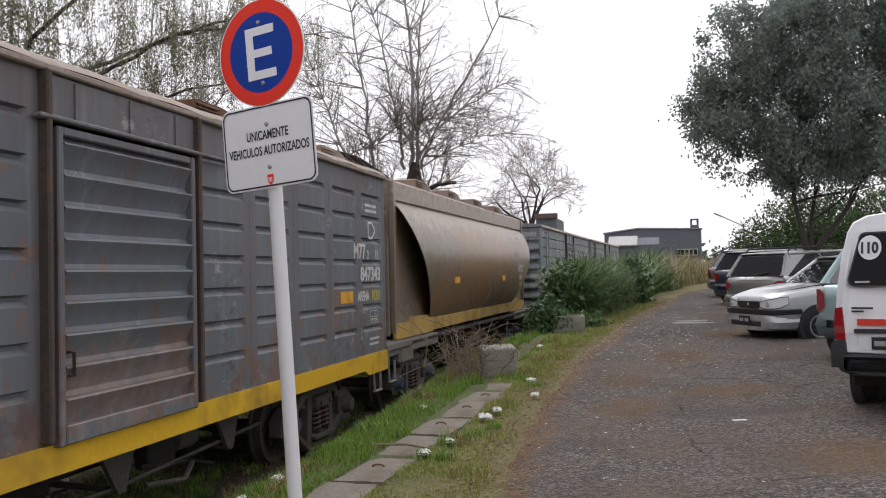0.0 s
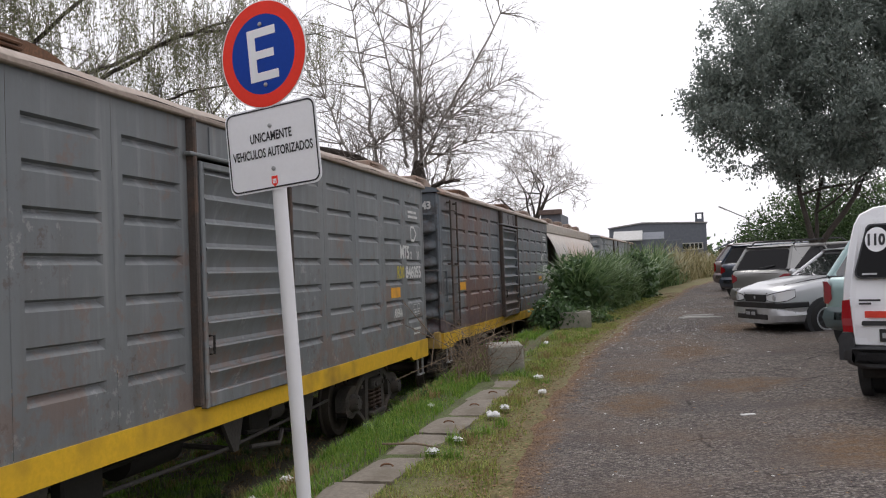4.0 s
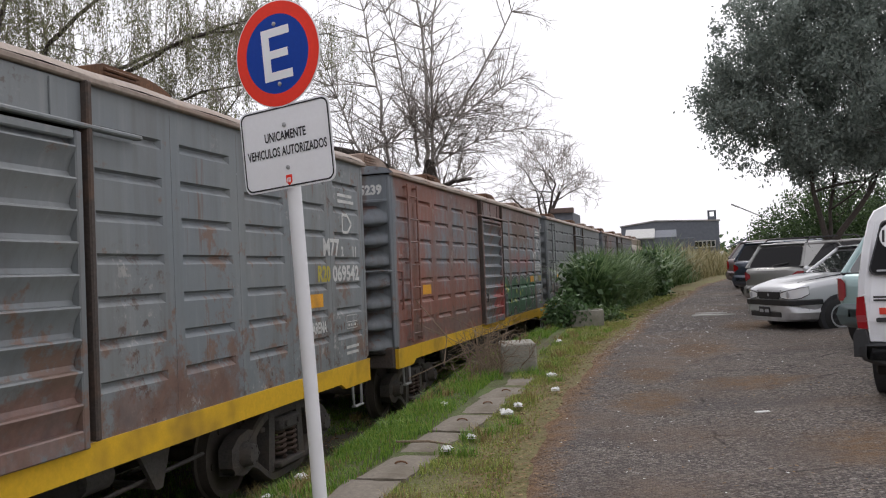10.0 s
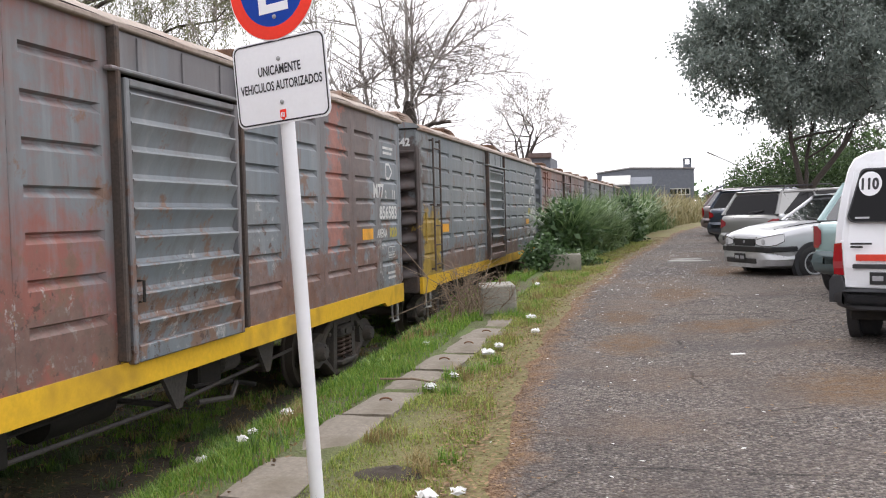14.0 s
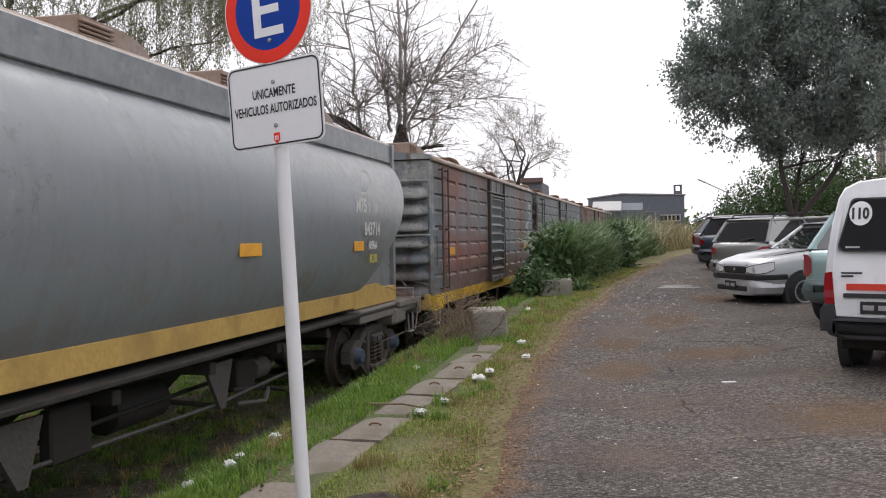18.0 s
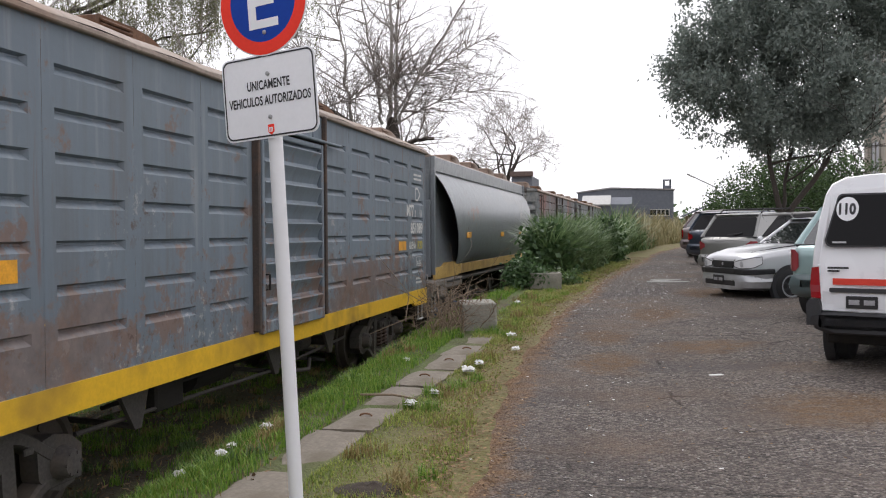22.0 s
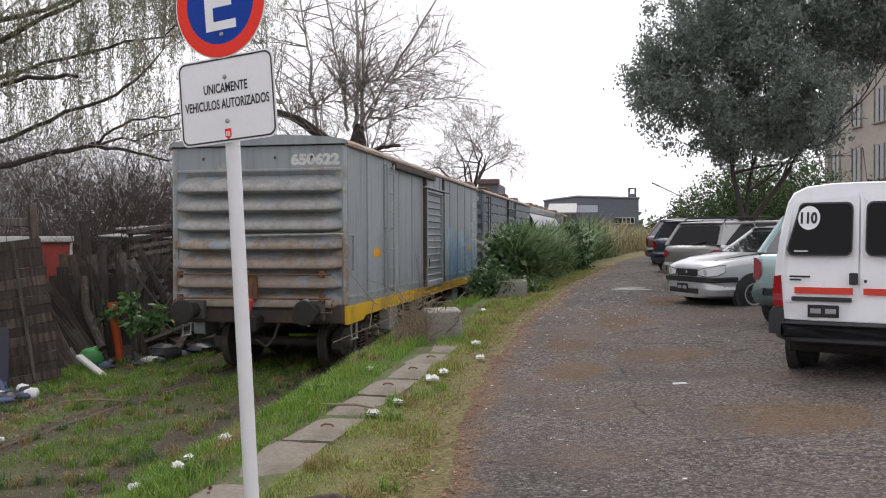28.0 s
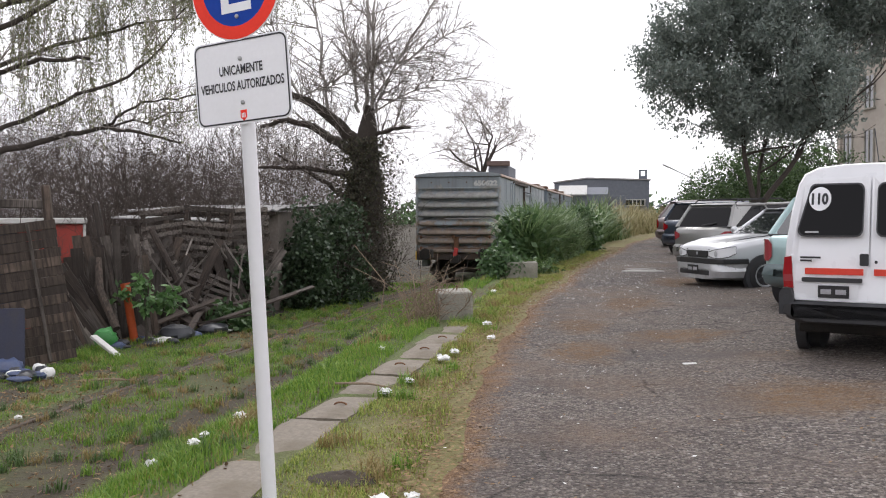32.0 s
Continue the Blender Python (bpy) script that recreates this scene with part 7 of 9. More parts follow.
def make_reeds():
    rng = np.random.default_rng(3)
    for label, y0, y1, n, h, mat in (("tall arching green reed grass on the bank", 20.3, 26.5, 6500, 1.42, REED), ("tall green and dry reeds on the bank", 26.5, 35.0, 5600, 1.5, REED), ("tall pale reeds far up the lane", 33.0, 52.0, 6500, 1.35, REED_DRY)):
        ys = rng.uniform(y0, y1, n)
        deep = rng.uniform(0, 1, n) ** 0.8
        foot, back = np.array([foot_x(y) for y in ys]), np.array([reed_back(y) for y in ys])
        xs = foot - deep * np.maximum(0.5, foot - back)
        hs = h * (0.50 + 0.72 * smooth_np(0, 0.6, (np.array([foot_x(y) for y in ys]) - xs)))[:, None] * np.array([[0.85 + 0.5 * noise.noise((x * 0.7, y * 0.5, 2))] for x, y in zip(xs, ys)])
        base = np.stack([xs, ys, [ground_height(x, y) - 0.03 for x, y in zip(xs, ys)]], 1)
        q = blades(rng, base, hs, 0.027, 0.85, 5)
        ob = solid("reeds", quads_mesh("reeds", q, mat), mat, label, "reeds", kind="stuff")
    # leaves up the stems
    ys = rng.uniform(20.2, 33, 9000)
    foot, back = np.array([foot_x(y) for y in ys]), np.array([reed_back(y) for y in ys])
    xs = foot - rng.uniform(0.05, 1.0, 9000) * np.maximum(0.5, foot - back)
    zs = np.array([ground_height(x, y) for x, y in zip(xs, ys)]) + rng.uniform(0.2, 1.35, len(xs)) * (0.5 + 0.5 * smooth_np(0, 0.8, np.array([foot_x(y) for y in ys]) - xs))
    q = leaf_quads(rng, np.stack([xs, ys, zs], 1), 0.40, 0.020, 0.6)
    solid("reed_leaves", quads_mesh("reed_leaves", q, REED), REED, "long drooping reed leaves", "reeds", kind="stuff")


def smooth_np(a, b, v):
    q = np.clip((v - a) / (b - a), 0, 1)
    return q * q * (3 - 2 * q)


def make_grass():
    rng = np.random.default_rng(8)

    def strew(n, x0, x1, y0, y1, keep, h, w, mat, name, label, bow=0.6, dense=1.4):
        ys = y0 + (y1 - y0) * rng.uniform(0, 1, n) ** dense
        xs = rng.uniform(x0, x1, n)
        ok = np.array([keep(x, y) > rng.uniform() for x, y in zip(xs, ys)])
        xs, ys = xs[ok], ys[ok]
        hh = h * np.array([[0.45 + 1.5 * max(0.0, noise.noise((x * 1.6, y * 1.6, 9)) + 0.25)] for x, y in zip(xs, ys)])
        base = np.stack([xs, ys, [ground_height(x, y) - 0.01 for x, y in zip(xs, ys)]], 1)
        solid(name, quads_mesh(name, blades(rng, base, hh, w, bow, 2), mat), mat, label, "grass", kind="stuff")

    def on_slab(x, y):
        return abs(x - slab_x(y)) < 0.20 - 0.05 * smooth(8.0, 10.5, y) and y < 10.9

    def verge(x, y):
        if on_slab(x, y) or x > road_left(y) - 0.02 + 0.15 * noise.noise((y * 2, x * 2, 0)):
            return 0.0
        edge = smooth(-0.10, 0.30, road_left(y) - x)
        return edge * max(0.4, 0.85 + 0.9 * noise.noise((x * 0.9, y * 0.9, 1)))

    def bank(x, y):
        if on_slab(x, y):
            return 0.0
        rut = 1.0
        for r in (TRACK_X - 0.873, TRACK_X + 0.873):
            d = abs(x - r - bend(y))
            rut = min(rut, smooth(0.20, 0.46, d + 0.12 * noise.noise((x * 1.3, y * 0.8, 2))))
        bare = smooth(-0.22, 0.12, noise.noise((x * 0.7, y * 0.4, 6)) + 0.5 * noise.noise((x * 2.1, y * 1.7, 3)) + 0.12 + (0.25 if x > -4.3 else 0.0) - 0.5 * smooth(-6.4, -7.4, x) * smooth(13, 11, y))
        return rut * bare * (0.5 if abs(x - TRACK_X - bend(y)) < 0.9 else 1.0)

    strew(185000, -2.0, 0.5, 3.3, 26, verge, 0.066, 0.0050, VERGE_GRASS, "verge_grass", "short green grass on the verge")
    strew(60000, -1.9, 0.4, 3.4, 24, lambda x, y: verge(x, y) * (0.25 + 0.75 * smooth(0.75, 0.15, road_left(y) - x)), 0.075, 0.0045, DRY_GRASS, "dry_grass", "dry straw-coloured grass on the verge")
    strew(240000, -8.6, -2.2, 3.2, 30, bank, 0.105, 0.005, GRASS, "bank_grass", "uneven green grass over the track bed", dense=1.2)
    strew(55000, -8.6, -2.3, 3.2, 26, lambda x, y: 0.08 + 0.5 * bank(x, y), 0.07, 0.004, DRY_GRASS, "dry_grass", "dry brown grass over the track bed")
    # taller tufts
    for name, mat, n, x0, x1 in (("grass_tuft", GRASS, 420, -8.2, -1.2), ("grass_tuft", DRY_GRASS, 260, -8.4, -1.3), ("grass_tuft", LEAF_GREEN, 150, -8.0, -2.4)):
        ty, tx = 3.4 + 20 * rng.uniform(0, 1, n) ** 1.3, rng.uniform(x0, x1, n)
        ok = np.array([not on_slab(a, b) and a < road_left(b) - 0.1 for a, b in zip(tx, ty)])
        tx, ty = np.repeat(tx[ok], 42), np.repeat(ty[ok], 42)
        px, py = tx + rng.normal(size=len(tx)) * 0.045, ty + rng.normal(size=len(tx)) * 0.045
        base = np.stack([px, py, [ground_height(a, b) - 0.01 for a, b in zip(px, py)]], 1)
        solid(name, quads_mesh(name, blades(rng, base, np.full((len(px), 1), 0.15), 0.005, 0.8, 2), mat), mat, "taller grass tufts over the bank", "grass", kind="stuff")
    # clods, twigs and dry leaves over the bare earth
    n = 34000
    xs, ys = rng.uniform(-9.0, -2.3, n), 3.4 + 16 * rng.uniform(0, 1, n) ** 1.3
    ok = np.array([(1 - bank(x, y)) * (0.35 + 0.65 * smooth(-5.6, -7.2, x)) > rng.uniform() for x, y in zip(xs, ys)])
    xs, ys = xs[ok], ys[ok]
    c = np.stack([xs, ys, [ground_height(x, y) + 0.006 for x, y in zip(xs, ys)]], 1)
    q = leaf_quads(rng, c, rng.uniform(0.03, 0.11, (len(xs), 1)), 0.012, -0.15)
    q[:, :, 2] = c[:, None, 2] + np.abs(q[:, :, 2] - c[:, None, 2]) * 0.5
    solid("ground_litter", quads_mesh("ground_litter", q, LITTER), LITTER, "dry leaves and twigs on bare earth", "leaves", kind="stuff")
    # fallen leaves along the edge of the lane
    n = 10000
    ys = 3.5 + 24 * rng.uniform(0, 1, n) ** 1.3
    xs = np.array([road_left(y) for y in ys]) + rng.normal(size=n) * 0.17 - 0.02
    far = rng.uniform(size=n) < 0.10
    xs[far] += rng.uniform(0, 4.0, far.sum())
    z = np.array([ground_height(x, y) for x, y in zip(xs, ys)]) + rng.uniform(0.015, 0.035, n)
    c = np.stack([xs, ys, z], 1)
    q = leaf_quads(rng, c, 0.045, 0.012, 0.0)
    q[:, :, 2] = c[:, None, 2] + (q[:, :, 2] - c[:, None, 2]) * 0.2
    solid("fallen_leaves", quads_mesh("fallen_leaves", q, LITTER), LITTER, "brown fallen leaves along the lane's edge", "leaves", kind="stuff")


def twiggy(rng, pts, r0, r1, twigs, reach, out, droop=0.0, up=0.35, subs=5, fine=0.005, side=None):
    """A long limb through points, with side twigs along it that fork once more."""
    pts = [np.array(p, float) for p in pts]
    path = []
    for a, b in zip(pts, pts[1:]):
        for q in (0.0, 0.25, 0.5, 0.75):
            path.append(a + (b - a) * q)
    path.append(pts[-1])
    for _ in range(2):
        path = [path[0]] + [(path[i - 1] + 2 * path[i] + path[i + 1]) / 4 for i in range(1, len(path) - 1)] + [path[-1]]
    path = [p + rng.normal(size=3) * 0.03 for p in path]
    n = len(path) - 1
    out.append((9, path, [r0 + (r1 - r0) * (i / n) ** 0.8 for i in range(n + 1)]))
    ends = []
    for _ in range(twigs):
        i = int(n * (0.18 + 0.82 * rng.uniform()))
        d = unit(path[min(n, i + 1)] - path[max(0, i - 1)])
        w = rng.normal(size=3) * (1.0, 1.0, 0.55)
        if side is not None:
            w = w + np.array(side)
        w = unit(w - d * (w @ d) + d * 0.55 + np.array([0, 0, up]))
        l = reach * rng.uniform(0.4, 1.15) * (1.1 - 0.4 * i / n)
        p, line = path[i], [path[i]]
        for k in range(4):
            w = unit(w + rng.normal(size=3) * 0.10 + np.array([0, 0, 0.05 - droop * (k + 1) / 4]))
            p = p + w * l / 4
            line.append(p)
        r = max(fine * 1.5, min(r1 * 0.9, 0.018 * l / 1.5 + 0.006))
        out.append((1, line, [r * (1 - 0.62 * k / 4) for k in range(5)]))
        for _ in range(subs):
            k = rng.integers(1, 5)
            e = unit(w + rng.normal(size=3) * 0.62 + np.array([0, 0, up * 0.5 - droop]))
            m = l * rng.uniform(0.22, 0.5)
            mid = line[k] + e * m * 0.5
            tip = mid + unit(e + rng.normal(size=3) * 0.2 + np.array([0, 0, -droop])) * m * 0.5
            out.append((0, [line[k], mid, tip], [fine, fine * 0.8, fine * 0.55]))
            ends.append(tip)
            for _ in range(2):
                e2 = unit(e + rng.normal(size=3) * 0.6)
                out.append((0, [mid, mid + e2 * m * 0.42], [fine * 0.75, fine * 0.45]))
                ends.append(mid + e2 * m * 0.42)
    return ends


def big_tree():
    """The large bare tree: an ivy-dark trunk that forks into tall pale limbs, a heavy limb to one side, low scrub branches."""
    rng = np.random.default_rng(11)
    o = np.array([-7.35, 26.5, -0.6])
    root = thing("tree", pose(*o), "large bare tree with dark ivy-grown trunk", "tree", "bare winter trees")

    def at(*pts):
        return [np.array([p[0], 26.5 + (p[1]), p[2]]) - o for p in pts]
    trunk = Build()
    path = at((-7.2, 0, -0.6), (-7.25, 0, 1.0), (-7.2, 0, 2.6), (-7.35, 0, 3.6), (-7.25, 0, 4.5), (-7.2, 0, 5.2))
    trunk.tube(path, [0.55, 0.46, 0.43, 0.42, 0.30, 0.12], 12, cap=False)
    trunk.tube(at((-7.7, 0.1, -0.6), (-7.85, 0.1, 1.4), (-7.75, 0.1, 3.2)), [0.30, 0.24, 0.20], 8, cap=False)
    dark = [(at((-7.5, 0, 3.9), (-8.0, -0.1, 4.5), (-8.7, -0.3, 5.2), (-9.4, -0.5, 5.5), (-11.0, -0.8, 5.9)), 0.24, 0.07), (at((-7.5, 0, 3.7), (-8.6, 0.3, 4.3), (-9.6, 0.4, 4.9), (-10.9, 0.4, 4.7)), 0.19, 0.06),
            (at((-7.6, 0, 3.0), (-8.8, -0.4, 3.3), (-10.5, -0.7, 3.3)), 0.12, 0.04), (at((-7.7, 0, 2.2), (-8.9, 0.5, 3.0), (-10.6, 0.8, 3.9)), 0.12, 0.04), (at((-7.2, 0, 4.2), (-6.6, -0.2, 4.45), (-5.9, -0.3, 4.45)), 0.075, 0.05)]
    out = []
    for pts, r0, r1 in dark:
        twiggy(rng, pts, r0, r1, 26, 1.5, out, 0.05, 0.25, 6, 0.0075)
    thick = [p for depth, p, r in out if depth > 2]
    pale = [(at((-7.25, 0, 4.8), (-7.25, 0, 6.2), (-7.3, 0.1, 8.5), (-7.5, 0.2, 11.8)), 0.15, 0.05), (at((-7.15, 0.1, 4.8), (-7.1, 0.1, 6.4), (-7.05, 0.1, 8.5), (-6.7, 0.2, 11.0)), 0.12, 0.04),
            (at((-7.05, -0.1, 4.9), (-6.85, -0.1, 5.5), (-6.1, -0.3, 6.7), (-4.95, -0.5, 8.4), (-4.2, -0.5, 9.6)), 0.11, 0.035), (at((-7.6, 0, 5.0), (-7.68, 0.2, 5.9), (-7.9, 0.4, 7.0), (-8.3, 0.5, 8.6), (-8.8, 0.6, 10.6)), 0.10, 0.035),
            (at((-8.5, -0.2, 5.1), (-8.6, -0.2, 5.9), (-8.7, -0.2, 7.2), (-8.95, -0.2, 8.7), (-9.2, -0.2, 10.4)), 0.10, 0.035), (at((-9.3, -0.5, 5.5), (-9.8, -0.5, 6.8), (-10.4, -0.6, 8.6)), 0.075, 0.03),
            (at((-8.4, 0.1, 6.0), (-7.6, 0.0, 6.45), (-6.2, -0.2, 6.5), (-4.4, -0.4, 6.6)), 0.065, 0.02), (at((-7.2, 0, 5.0), (-6.4, -0.4, 6.2), (-5.0, -0.7, 6.9), (-3.9, -0.9, 7.4)), 0.065, 0.02),
            (at((-7.2, 0, 4.9), (-6.2, 0.4, 5.6), (-5.0, 0.6, 6.0), (-4.1, 0.7, 6.0)), 0.055, 0.018), (at((-9.2, -0.5, 5.5), (-8.0, -0.9, 5.75), (-6.8, -1.1, 5.7)), 0.05, 0.02)]
    for pts, r0, r1 in pale:
        twiggy(rng, pts, r0 * 0.9, r1 * 0.8, 44, 1.75, out, 0.10, 0.22, 7, 0.0058)
    dark_limbs, pale_limbs, fine = Build(), Build(), Build()
    heavy = {id(p) for p in thick}
    for i, (depth, pts, rad) in enumerate(out):
        (fine.tube(pts, rad, 3, cap=False) if depth < 2 else dark_limbs.tube(pts, rad, 8, cap=False) if id(pts) in heavy else pale_limbs.tube(pts, [r * 0.66 for r in rad], 7, cap=False))
    part("trunk", fast_mesh(trunk, "trunk", BARK), BARK, root, "dark rough trunk")
    tagged(part("limb_growth", fast_mesh(dark_limbs, "limb_growth", BARK), BARK, root, "heavy dark limbs"), kind="stuff")
    tagged(part("branch_growth", fast_mesh(pale_limbs, "branch_growth", PALE_BARK), PALE_BARK, root, "tall pale grey branches"), kind="stuff")
    tagged(part("twig_crown", fast_mesh(fine, "twig_crown", TWIG), TWIG, root, "bare grey twigs"), kind="stuff")
    cs = np.array([-7.3, 26.3, 0]) - o + rng.normal(size=(9000, 3)) * np.array([0.42, 0.35, 0]) + rng.uniform(0.2, 4.8, (9000, 1)) * np.array([0, 0, 1.0]) + np.array([0, 0, o[2]])
    part("ivy", quads_mesh("ivy", leaf_quads(rng, cs, 0.10, 0.035, 0.4), IVY), IVY, root, "dark brown-green ivy")


def willow(x, y):
    rng = np.random.default_rng(21)
    o = np.array([x, y, ground_height(x, y) - 0.1])
    root = thing("willow_tree", pose(*o), "willow with thin hanging yellow-green strands", "tree")
    out, ends = [], []

    def at(*pts):
        return [np.array(p, float) - o for p in pts]
    stem = Build().tube(at((x, y, o[2]), (x + 0.1, y + 0.1, 1.4), (x + 0.2, y + 0.3, 3.0), (x - 0.1, y + 0.5, 4.6), (x - 0.2, y + 0.6, 7.0)), [0.42, 0.34, 0.30, 0.24, 0.14], 10, cap=False)
    limbs = [(((x + 0.1, y + 0.4, 2.9), (-12.5, 17.0, 3.16), (-11.5, 17.2, 3.5), (-10.5, 17.1, 3.64), (-9.6, 17.0, 3.55), (-8.6, 17.0, 3.3)), 0.13, 0.03), (((x + 0.1, y + 0.4, 3.1), (-12.5, 17.0, 3.7), (-11.3, 17.0, 4.2), (-9.7, 17.0, 4.65), (-9.0, 17.0, 5.2), (-8.5, 17.0, 6.0)), 0.09, 0.02),
             (((x, y + 0.5, 4.2), (-12.9, 17.0, 4.86), (-11.8, 17.0, 5.1), (-10.6, 17.0, 5.1)), 0.10, 0.05), (((-10.4, 17.1, 3.64), (-9.7, 17.1, 4.05), (-8.8, 17.2, 4.25), (-7.9, 17.3, 4.3)), 0.05, 0.015), (((-10.3, 17.1, 3.6), (-9.4, 17.5, 3.95), (-8.3, 17.8, 4.1)), 0.04, 0.014),
             (((x, y + 0.5, 5.0), (-12.5, 18.0, 6.4), (-11.0, 19.0, 7.6), (-9.6, 19.6, 8.0)), 0.11, 0.03), (((x, y + 0.5, 5.4), (-12.9, 16.4, 7.0), (-11.6, 16.8, 8.2), (-10.2, 17.4, 8.4)), 0.10, 0.03), (((x, y, 5.4), (-13.0, 15.0, 7.2), (-12.0, 15.2, 8.4), (-10.9, 15.8, 8.6)), 0.10, 0.03),
             (((x, y + 1, 5.8), (-13.0, 19.5, 7.2), (-12.0, 21.0, 8.2), (-10.6, 22.0, 8.4)), 0.10, 0.03), (((x, y + 1, 4.6), (-13.0, 18.6, 5.6), (-11.8, 20.2, 6.4), (-10.4, 21.0, 6.8)), 0.09, 0.03), (((-11.0, 19.0, 7.6), (-9.6, 21.0, 8.2), (-8.6, 23.0, 8.3)), 0.06, 0.02)]
    strand, leaf = Build(), []
    for i, (pts, r0, r1) in enumerate(limbs):
        tips = twiggy(rng, at(*pts), r0, r1, 16 if i < 5 else 26, 1.25, out, 0.06, 0.35, 4, 0.006)
        much = (0.07, 0.14, 0.20, 0.07, 0.07, 0.30, 0.33, 0.34, 0.29, 0.27, 0.29)[i]
        for q in tips:
            if rng.uniform() > much:
                continue
            for _ in range(2):
                p = q + rng.normal(size=3) * 0.10
                high = p[2] + o[2]
                l = min(rng.uniform(0.5, 2.0), max(0.3, high - 3.7))
                sway = rng.normal(size=2) * 0.10
                strand.tube([p, p + np.array([sway[0] * 0.5, sway[1] * 0.5, -l * 0.5]), p + np.array([sway[0], sway[1], -l])], 0.0035, 3, cap=False)
                n = int(l * 26)
                t = rng.uniform(0, 1, (n, 1))
                leaf.append(p + np.concatenate([sway[0] * t, sway[1] * t, -l * t], 1) + rng.normal(size=(n, 3)) * 0.025)
    a, b = Build(), Build()
    for depth, pts, rad in out:
        (a.tube(pts, [r * 0.72 for r in rad], 7, cap=False) if depth > 1 else b.tube(pts, rad, 3, cap=False))
    part("trunk", fast_mesh(stem, "trunk", BARK), BARK, root)
    tagged(part("limb_growth", fast_mesh(a, "limb_growth", BARK), BARK, root, "dark arching limbs"), kind="stuff")
    tagged(part("twig_crown", fast_mesh(b, "twig_crown", TWIG), TWIG, root), kind="stuff")
    tagged(part("strand", fast_mesh(strand, "strand", TWIG), TWIG, root), kind="stuff")
    part("leaves", quads_mesh("leaves", leaf_quads(rng, np.concatenate(leaf), 0.10, 0.012, 1.4), WILLOW), WILLOW, root, "sparse narrow yellow-green leaves")


def thicket(seed, x0, x1, y0, y1, h, n, label):
    rng = np.random.default_rng(seed)
    b = Build()
    for _ in range(n):
        x, y = rng.uniform(x0, x1), rng.uniform(y0, y1)
        out, tips = [], []
        grow(rng, np.array([x, y, ground_height(x, y) - 0.05]), unit(np.array([rng.normal() * 0.35, rng.normal() * 0.35, 1.0])), h * rng.uniform(0.3, 0.55), rng.uniform(0.010, 0.022), 3, out, tips, 0.12, 0.55, 0.72, (2, 3), 0.16, 0.004)
        for d, pts, rad in out:
            b.tube(pts, rad, 3, cap=False)
    solid("thicket", fast_mesh(b, "thicket", THICKET), THICKET, label, "thicket", kind="stuff")


def dead_weeds(x, y):
    rng = np.random.default_rng(31)
    b = Build()
    for i in range(44):
        a = rng.uniform(0, TAU)
        p = np.array([x + rng.normal() * 0.22, y + rng.normal() * 0.3, ground_height(x, y) - 0.05])
        out, tips = [], []
        grow(rng, p, unit(np.array([rng.normal() * 0.55 + 0.1, rng.normal() * 0.5, 0.9])), rng.uniform(0.3, 0.75), rng.uniform(0.004, 0.008), 2, out, tips, -0.03, 0.6, 0.75, (1, 2), 0.3, 0.0025)
        for d, pts, rad in out:
            b.tube(pts, rad, 4, cap=False)
    for i in range(34):
        p = np.array([x + rng.normal() * 0.16 + 0.05, y + rng.normal() * 0.28, ground_height(x, y) - 0.05])
        way = np.array([rng.normal() * 0.36 - 0.22, rng.normal() * 0.3, 0.0])
        h = rng.uniform(0.55, 1.15)
        line = [p + way * h * q * q + np.array([0, 0, h * (q - 0.38 * q * q * rng.uniform(0.4, 1.6))]) for q in (0, 0.25, 0.5, 0.75, 1.0)]
        b.tube(line, [0.0075, 0.0065, 0.0055, 0.0045, 0.003], 4, cap=False)
        for _ in range(3):
            k = rng.integers(1, 4)
            e = line[k] + rng.normal(size=3) * (0.16, 0.16, 0.10)
            b.tube([line[k], (line[k] + e) / 2 + np.array([0, 0, 0.03]), e], [0.004, 0.0035, 0.002], 4, cap=False)
    solid("dead_weeds", fast_mesh(b, "dead_weeds", DEAD), DEAD, "dry brown weed stalks beside the concrete block", "weeds", kind="stuff")
    c = Build()
    c.tube([(x - 0.5, y - 0.4, 0.5), (x - 0.5, y - 0.2, 0.85), (x - 0.95, y - 0.1, 1.35)], [0.008, 0.007, 0.004], 5)
    c.tube([(x - 0.9, y - 0.7, 0.36), (x + 0.1, y - 0.3, 0.78), (x + 0.35, y + 0.2, 0.9)], [0.006, 0.007, 0.004], 5)
    solid("fallen_branch", c, DEAD, "bare broken branch leaning on weeds", "branch")


big_tree()
bare_tree(17, -6.9, 49.5, 8.4, 6, "bare tree with fine twigs behind the train", 0.14, 0.50, 5, 0.72, z=0.4, twig=0.010, material=TWIG, up=0.02, kids=(2, 4))
evergreen(3.35, 20.6)
willow(-13.6, 15.6)
make_reeds()
make_grass()
leafy_bush(41, -2.12, 17.7, 0.42, 0.5, 0.72, 1700, LEAF_BUSH, "low dark green broad-leaved bush on the bank", (0.10, 0.032))
leafy_bush(42, -1.45, 18.9, 0.45, 0.5, 0.45, 900, LEAF_GREEN, "small green weed clump by the trough", (0.09, 0.02))
leafy_bush(43, -0.75, 26.2, 0.5, 0.6, 1.2, 1800, LEAF_BUSH, "dark bushy plant among reeds", (0.14, 0.05))
leafy_bush(44, 5.7, 31.0, 4.0, 2.2, 3.5, 52000, LEAF_SHRUB, "wide mid-green shrubbery behind parked cars", (0.10, 0.03), 40)
leafy_bush(45, 8.6, 30.0, 2.4, 2.0, 2.6, 5600, LEAF_SHRUB, "tangled green shrubbery by the building", (0.15, 0.045), 40)
